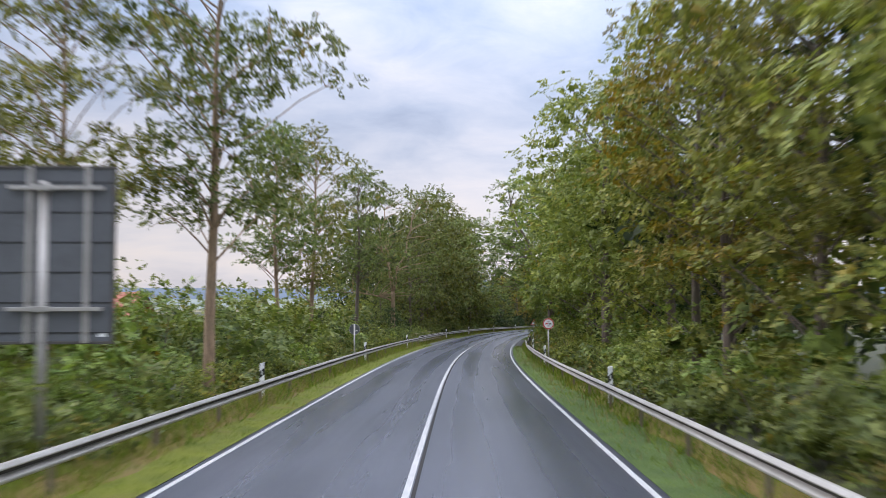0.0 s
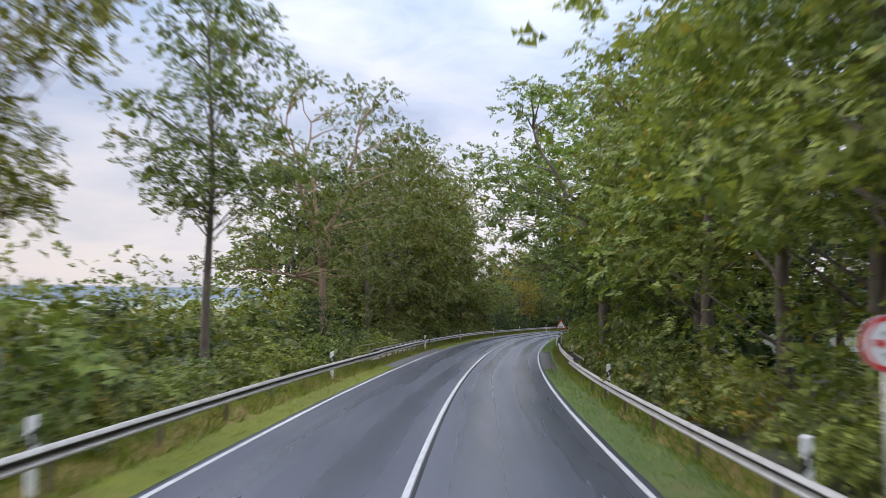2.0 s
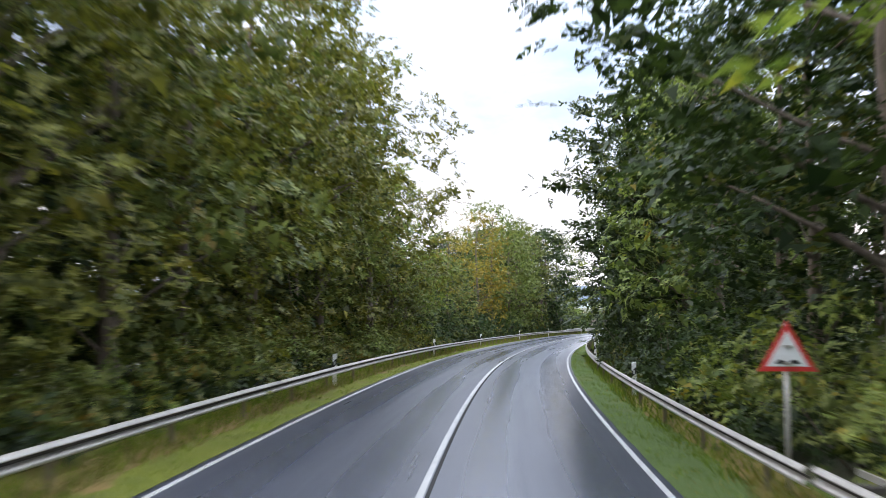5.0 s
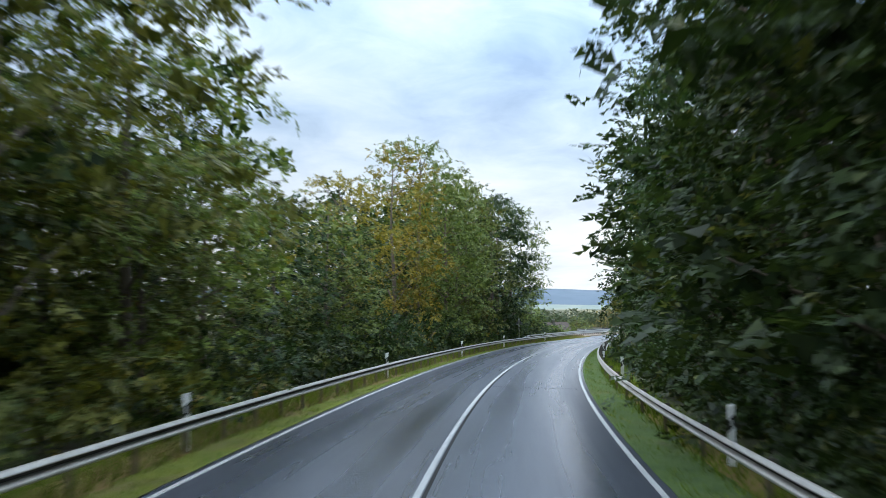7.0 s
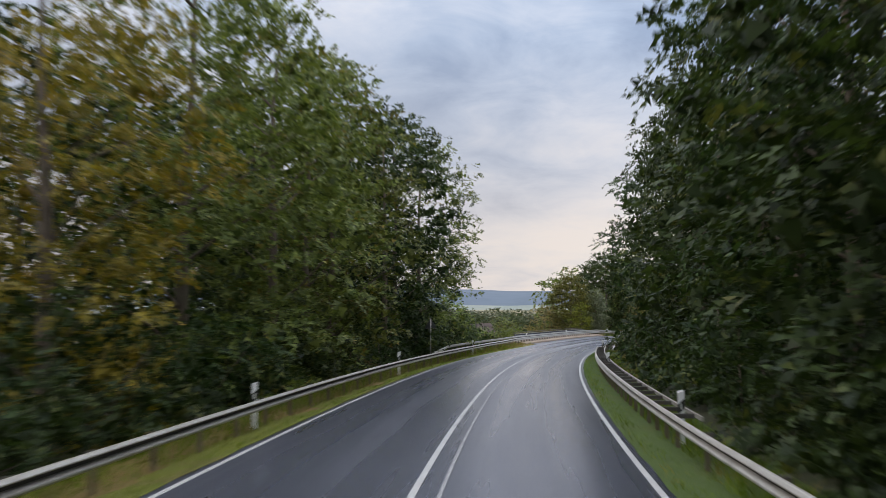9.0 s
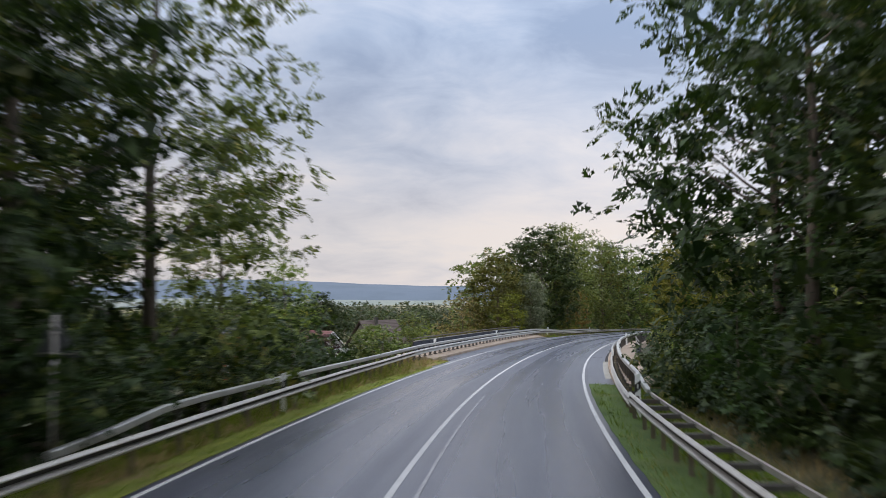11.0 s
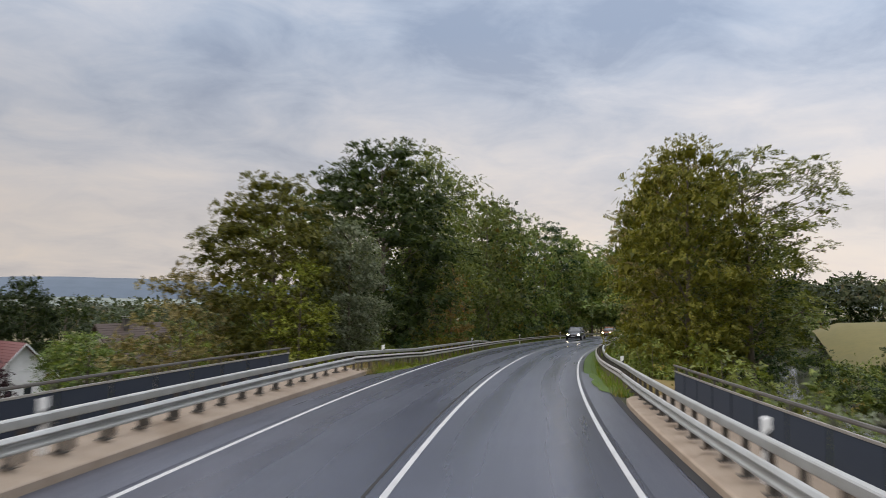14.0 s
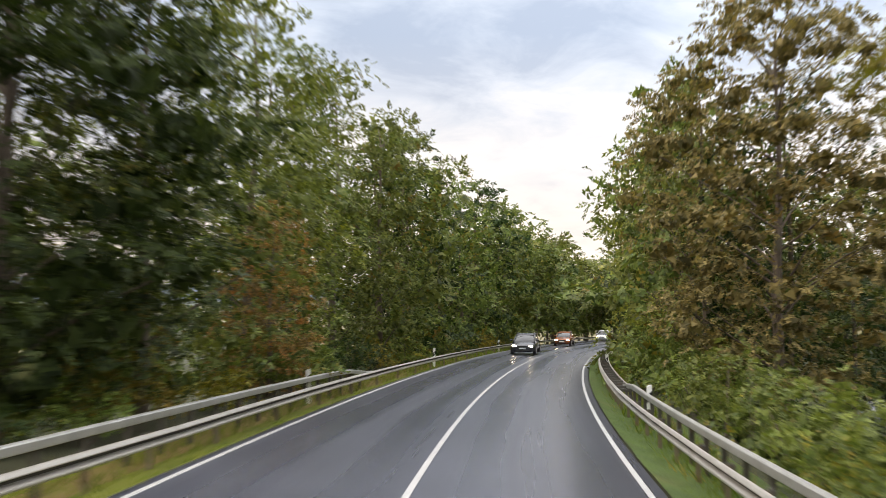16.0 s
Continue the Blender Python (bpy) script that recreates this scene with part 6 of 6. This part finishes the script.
house("orange brick house with a dark tiled gable roof", facing(287.5, -40.1, -7.4, 44), 8.4, 9, 4.1, 8.3, BRICK, SLATE,
      [(0.42, 4.0 - 1.05, 0.86, 1.5, 0.6), (1.75, 3.25, 0.62, 0.85, 0.0), (1.6, 0.3, 0.78, 1.55, 0.35), (-1.1, 2.95, 0.86, 1.5, 0.6), (-1.1, 0.3, 0.78, 1.55, 0.3)], band=2.35)
house("white rendered house with a red tiled roof", facing(331.5, -53.6, -7.75, 62), 6.6, 9.5, 3.8, 7.2, RENDER_WHITE, RED_TILE,
      [(0.5, 2.0, 0.9, 1.3, 0.0), (-1.4, 2.0, 0.9, 1.3, 0.5), (0.0, 4.6, 0.7, 0.8, 0.0)], over=0.6, trim=FRAME_WHITE)
house("cream house with a brown roof and timber gable", facing(344.1, -55.4, -8.0, -20), 8.4, 8, 4.6, 9.3, RENDER_CREAM, BROWN_TILE,
      [(-2.2, 2.4, 1.1, 1.3, 0.0), (1.2, 2.4, 1.1, 1.3, 0.4), (-0.6, 5.4, 1.0, 1.1, 0.0)], over=0.7, chimney=(0.6, 3.0, 10.0))

ORANGE_TILE = paint_material("orange_roof_tile", (0.33, 0.11, 0.06), 0.7, (0.18, 0.08, 0.05), 0.5, 2.0)
house("house with a long orange tiled roof behind the hedge", facing(57, -24, -4.0, 86), 9.0, 15, 3.9, 8.1, RENDER_CREAM, ORANGE_TILE, [(-1.5, 1.4, 1.1, 1.3, 0.0), (1.5, 1.4, 1.1, 1.3, 0.3)], chimney=(-0.6, 9.0, 9.1))

VT = "garden trees of the village"
GARDEN = "leafy garden tree between the village houses"
for s, d, top, k, tone, wide in (
        (303, -43, 0.4, "garden", "dark", 1.1), (301, -48.5, 0.3, "garden", "moss", 0.9), (308, -40, -2.4, "garden", "dark", 1.1), (311, -54, 0.2, "garden", "moss", 1.0), (313, -44, -3.8, "garden", "dark", 1.0),
        (297.5, -45.5, -0.4, "garden", "purple", 0.75), (319.6, -47, -1.6, "round", "purple", 1.25), (325.5, -42, 0.2, "round", "green", 1.4), (320.8, -37.5, 0.4, "garden", "green", 1.2), (327, -36.5, 0.3, "garden", "green", 1.0), (333, -35, 0.6, "garden", "lime", 1.0),
        (334, -66, 6.0, "round", "dark", 0.85), (339, -61, 5.6, "round", "dark", 0.8), (331, -72, 4.5, "garden", "dark", 0.8), (327, -62, 2.4, "garden", "green", 1.1), (343, -68, 4.6, "garden", "dark", 0.9), (350, -66, 3.8, "garden", "dark", 0.9),
        (322, -74, 2.2, "garden", "dark", 1.0), (316, -80, 1.4, "garden", "green", 1.0), (308, -84, 0.8, "garden", "olive", 1.0), (300, -82, 0.2, "garden", "green", 1.0), (294, -76, -0.4, "garden", "dark", 1.0),
        (362, -62, 3.2, "garden", "far", 1.0), (356, -52, 2.4, "garden", "green", 1.0), (368, -56, 3.4, "garden", "far", 1.0), (364, -44, 2.6, "garden", "dark", 1.0), (352, -42, 1.6, "garden", "dark", 1.0), (346, -36, 1.4, "garden", "green", 1.0), (340, -31, 0.8, "garden", "moss", 0.9),
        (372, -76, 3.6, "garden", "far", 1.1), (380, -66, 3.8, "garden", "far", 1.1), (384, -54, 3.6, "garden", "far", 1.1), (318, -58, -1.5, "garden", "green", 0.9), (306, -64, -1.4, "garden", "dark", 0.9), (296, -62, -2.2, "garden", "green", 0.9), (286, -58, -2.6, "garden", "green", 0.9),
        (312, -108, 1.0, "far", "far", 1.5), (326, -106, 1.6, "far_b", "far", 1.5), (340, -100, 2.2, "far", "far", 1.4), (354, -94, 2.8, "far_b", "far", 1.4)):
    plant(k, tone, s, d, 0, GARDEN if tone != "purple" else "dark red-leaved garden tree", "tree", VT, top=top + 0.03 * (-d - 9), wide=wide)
for s, d, h in ((278, -24, 2.6), (284, -27, 3.0), (290, -30, 3.4), (296, -33, 3.2), (272, -20, 2.4), (266, -17, 2.2), (300, -28, 3.0), (306, -31, 3.2), (290, -22, 2.6), (282, -18, 2.4), (276, -14, 2.2), (298, -20, 2.8), (262, -21, 2.4), (270, -28, 2.6)):
    plant("bush_b" if h > 2.5 else "bush", ["green", "olive", "lime", "dark", "brown"][int(s) % 5], s, d, h, "rough shrub on the slope below the bridge", "bush", "shrubs below the bridge")
blades("tall_weeds", "tall dry weeds on the embankment slopes", [(232, 300, -7.6, -14, 16), (222, 238, 7.2, 14, 70), (238, 258, 7.2, 17, 150), (258, 272, 8.0, 11.5, 60), (240, 264, 13.8, 19, 55), (264, 275, 16, 19, 40)], 0.5, 0.025, DRY_GRASS)
undergrowth("rough weeds and brambles along the footpath", "moss", [(256, 300, 8.4, 11.5, 0.6, 1.6, 70), (262, 300, 17.6, 20, 0.6, 1.5, 60), (240, 262, 14.5, 19, 0.5, 1.2, 40)], 8)

# ---------- far distance ----------


def far_wood(label, spots, seed):
    """A distant stretch of wood as one mass of foliage clumps."""
    rng = np.random.default_rng(seed)
    vs, ns, n = [], [], 0
    for (x0, y0), (x1, y1), base, tall, many, deep in spots:
        for i in range(many):
            t = rng.uniform()
            c = np.array([x0 + (x1 - x0) * t, y0 + (y1 - y0) * t, base]) + rng.normal(0, 1, 3) * np.array([deep, deep, 0])
            r = tall * rng.uniform(0.4, 0.62)
            way = rng.normal(0, 1, (200, 3))
            way /= np.linalg.norm(way, axis=1, keepdims=True)
            way[:, 2] = np.abs(way[:, 2])
            vs.append(c + np.array([0, 0, tall * 0.45]) * rng.uniform(0.7, 1.1) + way * r * np.array([1.1, 1.1, 0.9]) * rng.uniform(0.75, 1.05, (200, 1)))
            ns.append(way)
    p, w = np.concatenate(vs), np.concatenate(ns)
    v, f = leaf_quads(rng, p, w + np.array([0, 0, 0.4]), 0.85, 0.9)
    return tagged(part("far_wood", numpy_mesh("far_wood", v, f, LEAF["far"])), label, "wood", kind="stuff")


def out_at(bearing, dist):
    """A far place by its bearing from north, in degrees to the right, seen from the bridge."""
    o = at(240, 0)
    return (o.x + dist * math.sin(radians(bearing)), o.y + dist * math.cos(radians(bearing)))


far_wood("distant hedges and small woods in the valley",
         [(out_at(-30, 165), out_at(12, 190), -15, 10, 38, 9), (out_at(-25, 230), out_at(22, 240), -18, 12, 50, 12), (out_at(-25, 300), out_at(25, 320), -20, 13, 50, 12), (out_at(-20, 480), out_at(40, 520), -26, 11, 45, 16), (out_at(-70, 260), out_at(-20, 270), -20, 11, 45, 10), (out_at(-10, 800), out_at(30, 850), -32, 11, 50, 20),
          (out_at(60, 420), out_at(95, 380), -6, 14, 60, 10), (out_at(40, 205), out_at(78, 180), -10.5, 9.5, 46, 4)], 5)


def ridge(name, dist, heights, seed, base, material, label, rise=0.0):
    """A chain of far hills as a curved band with a sloping face."""
    rng = random.Random(seed)
    phase = [rng.uniform(0, 6.28) for _ in range(5)]
    v, f = [], []
    n = 240
    for i in range(n + 1):
        b = -150 + 300 * i / n
        q = radians(b)
        h = heights[0] + heights[1] * (0.30 * math.sin(q * 3.1 + phase[0]) + 0.20 * math.sin(q * 7.3 + phase[1]) + 0.22 * math.sin(q * 15 + phase[2]) + 0.10 * math.sin(q * 39 + phase[3]) + 0.04 * math.sin(q * 97 + phase[4]))
        h += rise * math.exp(-((b - 5) / 6.5) ** 2) - 0.5 * rise * math.exp(-((b - 19) / 3.0) ** 2)
        for k, (dd, hh) in enumerate(((0, base), (250, base + (h - base) * 0.55), (600, h), (900, h - 8))):
            x, y = out_at(b, dist + dd)
            v.append(Vector((x, y, hh)))
    f = [(4 * i + j, 4 * (i + 1) + j, 4 * (i + 1) + j + 1, 4 * i + j + 1) for i in range(n) for j in range(3)]
    return tagged(part(name, mesh_data(name, v, f, material, True)), label, "hills", kind="structure")


# blue-grey of the far hills carries the haze of distance in its colour
HILL = paint_material("haze_tinted_wooded_hill", (0.094, 0.122, 0.158), 1.0, (0.070, 0.096, 0.122), 0.7, 0.008)
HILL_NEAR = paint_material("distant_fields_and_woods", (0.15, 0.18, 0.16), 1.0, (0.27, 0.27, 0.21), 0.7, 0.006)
ridge("backdrop_hills", 3300, (30, 22), 4, -70, HILL, "wooded hills on the horizon, tinted blue for haze", 26)
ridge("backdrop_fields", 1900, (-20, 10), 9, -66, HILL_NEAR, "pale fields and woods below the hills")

# ---------- oncoming cars ----------
CAR_GREY = Mat("dark_grey_car_paint", 0.25, 0.5)
CAR_GREY.color((0.075, 0.078, 0.085))
CAR_ORANGE = Mat("copper_car_paint", 0.25, 0.4)
CAR_ORANGE.color((0.26, 0.085, 0.03))
CAR_WHITE = Mat("white_car_paint", 0.3, 0.0)
CAR_WHITE.color((0.7, 0.7, 0.7))
TYRE = paint_material("tyre_rubber", (0.02, 0.02, 0.02), 0.85, (0.05, 0.05, 0.05), 0.4, 6)
LAMP = Mat("lit_headlamp", 0.2)
LAMP.color((0.8, 0.8, 0.75))
LAMP.b.inputs["Emission Color"].default_value = (1.0, 0.86, 0.62, 1)
LAMP.b.inputs["Emission Strength"].default_value = 14.0


def loft(rings, k=14, cap=True):
    """A hull through rings (y, half width, low, high): rounded boxes along y."""
    v, f = [], []
    for y, w, lo, hi in rings:
        for j in range(k):
            t = 2 * math.pi * (j + 0.5) / k
            c, q = math.cos(t), math.sin(t)
            v.append(Vector((w * math.copysign(abs(c) ** 0.42, c), y, (lo + hi) / 2 + (hi - lo) / 2 * math.copysign(abs(q) ** 0.5, q))))
    for i in range(len(rings) - 1):
        f += [(i * k + j, i * k + (j + 1) % k, (i + 1) * k + (j + 1) % k, (i + 1) * k + j) for j in range(k)]
    if cap:
        f += [tuple(range(k - 1, -1, -1)), tuple((len(rings) - 1) * k + j for j in range(k))]
    return v, f


def car(label, m, paint, tall, length, width):
    """A passenger car whose front faces -y."""
    ob = thing("car", label, "car", "oncoming cars", m=m)
    w, e = width / 2, length
    part("body", mesh_data("body", *loft([(0.0, 0.66 * w, 0.34, 0.62), (0.06, 0.80 * w, 0.26, 0.70), (0.22, 0.90 * w, 0.22, 0.77), (0.6, 0.97 * w, 0.20, 0.86), (1.1, w, 0.20, 0.95), (2.2, w, 0.20, 0.99),
                                         (e - 1.0, w, 0.20, 1.02), (e - 0.3, 0.95 * w, 0.24, 1.02), (e - 0.05, 0.86 * w, 0.30, 0.96), (e, 0.72 * w, 0.38, 0.86)]), paint, True), ob)
    part("cabin_glass", mesh_data("cabin_glass", *loft([(1.0, 0.84 * w, 0.86, 0.93), (1.25, 0.84 * w, 0.86, 1.10), (1.65, 0.81 * w, 0.86, tall - 0.14), (2.0, 0.79 * w, 0.86, tall - 0.05), (2.8, 0.79 * w, 0.86, tall - 0.02),
                                                       (e - 0.9, 0.78 * w, 0.86, tall - 0.06), (e - 0.45, 0.77 * w, 0.86, tall - 0.22), (e - 0.16, 0.76 * w, 0.86, 1.0)]), GLASS, True), ob, "dark tinted windows all round")
    part("roof", mesh_data("roof", *loft([(1.78, 0.70 * w, tall - 0.13, tall - 0.075), (2.05, 0.75 * w, tall - 0.11, tall - 0.015), (2.8, 0.76 * w, tall - 0.10, tall + 0.015), (e - 0.9, 0.75 * w, tall - 0.13, tall - 0.02), (e - 0.55, 0.68 * w, tall - 0.19, tall - 0.11)]), paint, True), ob)
    for q in (-1, 1):
        part("pillar", mesh_data("pillar", *tube([(q * 0.86 * w, 1.02, 0.90), (q * 0.80 * w, 1.45, tall - 0.32), (q * 0.71 * w, 1.86, tall - 0.09)], [0.045, 0.04, 0.04], 6), paint, True), ob)
        part("roof_rail", mesh_data("roof_rail", *tube([(q * 0.66 * w, 2.0, tall - 0.01), (q * 0.66 * w, 2.2, tall + 0.05), (q * 0.66 * w, e - 1.1, tall + 0.05), (q * 0.66 * w, e - 0.9, tall - 0.03)], [0.016] * 4, 6), BLACK_PLASTIC, True), ob)
        part("headlight", mesh_data("headlight", *loft([(0.0, 0.10, 0.62, 0.69), (0.05, 0.155, 0.60, 0.725), (0.20, 0.16, 0.60, 0.74)], 10), LAMP.m, True), ob, "lit headlamp", Matrix.Translation((q * w * 0.66, 0.0, 0)))
        part("fog_lamp", mesh_data("fog_lamp", *loft([(0.03, 0.05, 0.36, 0.42), (0.10, 0.06, 0.35, 0.43)], 10), BLACK_PLASTIC, True), ob, m=Matrix.Translation((q * w * 0.66, 0.0, 0)))
        part("mirror", mesh_data("mirror", *loft([(1.22, 0.06, 0.98, 1.08), (1.28, 0.10, 0.95, 1.11), (1.38, 0.09, 0.96, 1.10)], 10), paint, True), ob, m=Matrix.Translation((q * w * 1.06, 0, 0)))
        for y in (0.85, e - 0.85):
            wheel = part("wheel", mesh_data("wheel", *disc(0.33, -0.11, 0.11, 24), TYRE), ob, m=Matrix.Translation((q * (w - 0.10), y, 0.33)) @ Matrix.Rotation(radians(90), 4, "Z"))
            part("rim", mesh_data("rim", *disc(0.21, -0.118, 0.118, 16), STEEL), wheel)
    part("grille", mesh_data("grille", *box(-w * 0.44, w * 0.44, -0.012, 0.05, 0.56, 0.68, 0.02), BLACK_PLASTIC), ob)
    part("lower_intake", mesh_data("lower_intake", *box(-w * 0.50, w * 0.50, -0.008, 0.10, 0.30, 0.42, 0.03), BLACK_PLASTIC), ob)
    part("number_plate", mesh_data("number_plate", *box(-0.26, 0.26, -0.03, -0.012, 0.45, 0.55), SIGN_WHITE), ob)
    return ob


car("dark grey estate car with lit headlights", stand(359, -1.35, 0.02, 0), CAR_GREY.m, 1.50, 4.6, 1.85)
car("copper-coloured hatchback with lit headlights", stand(386, -1.35, 0.02, 0), CAR_ORANGE.m, 1.47, 4.2, 1.78)
car("white car with lit headlights coming round the bend", stand(418, -1.4, 0.02, 0), CAR_WHITE.m, 1.5, 4.3, 1.78)
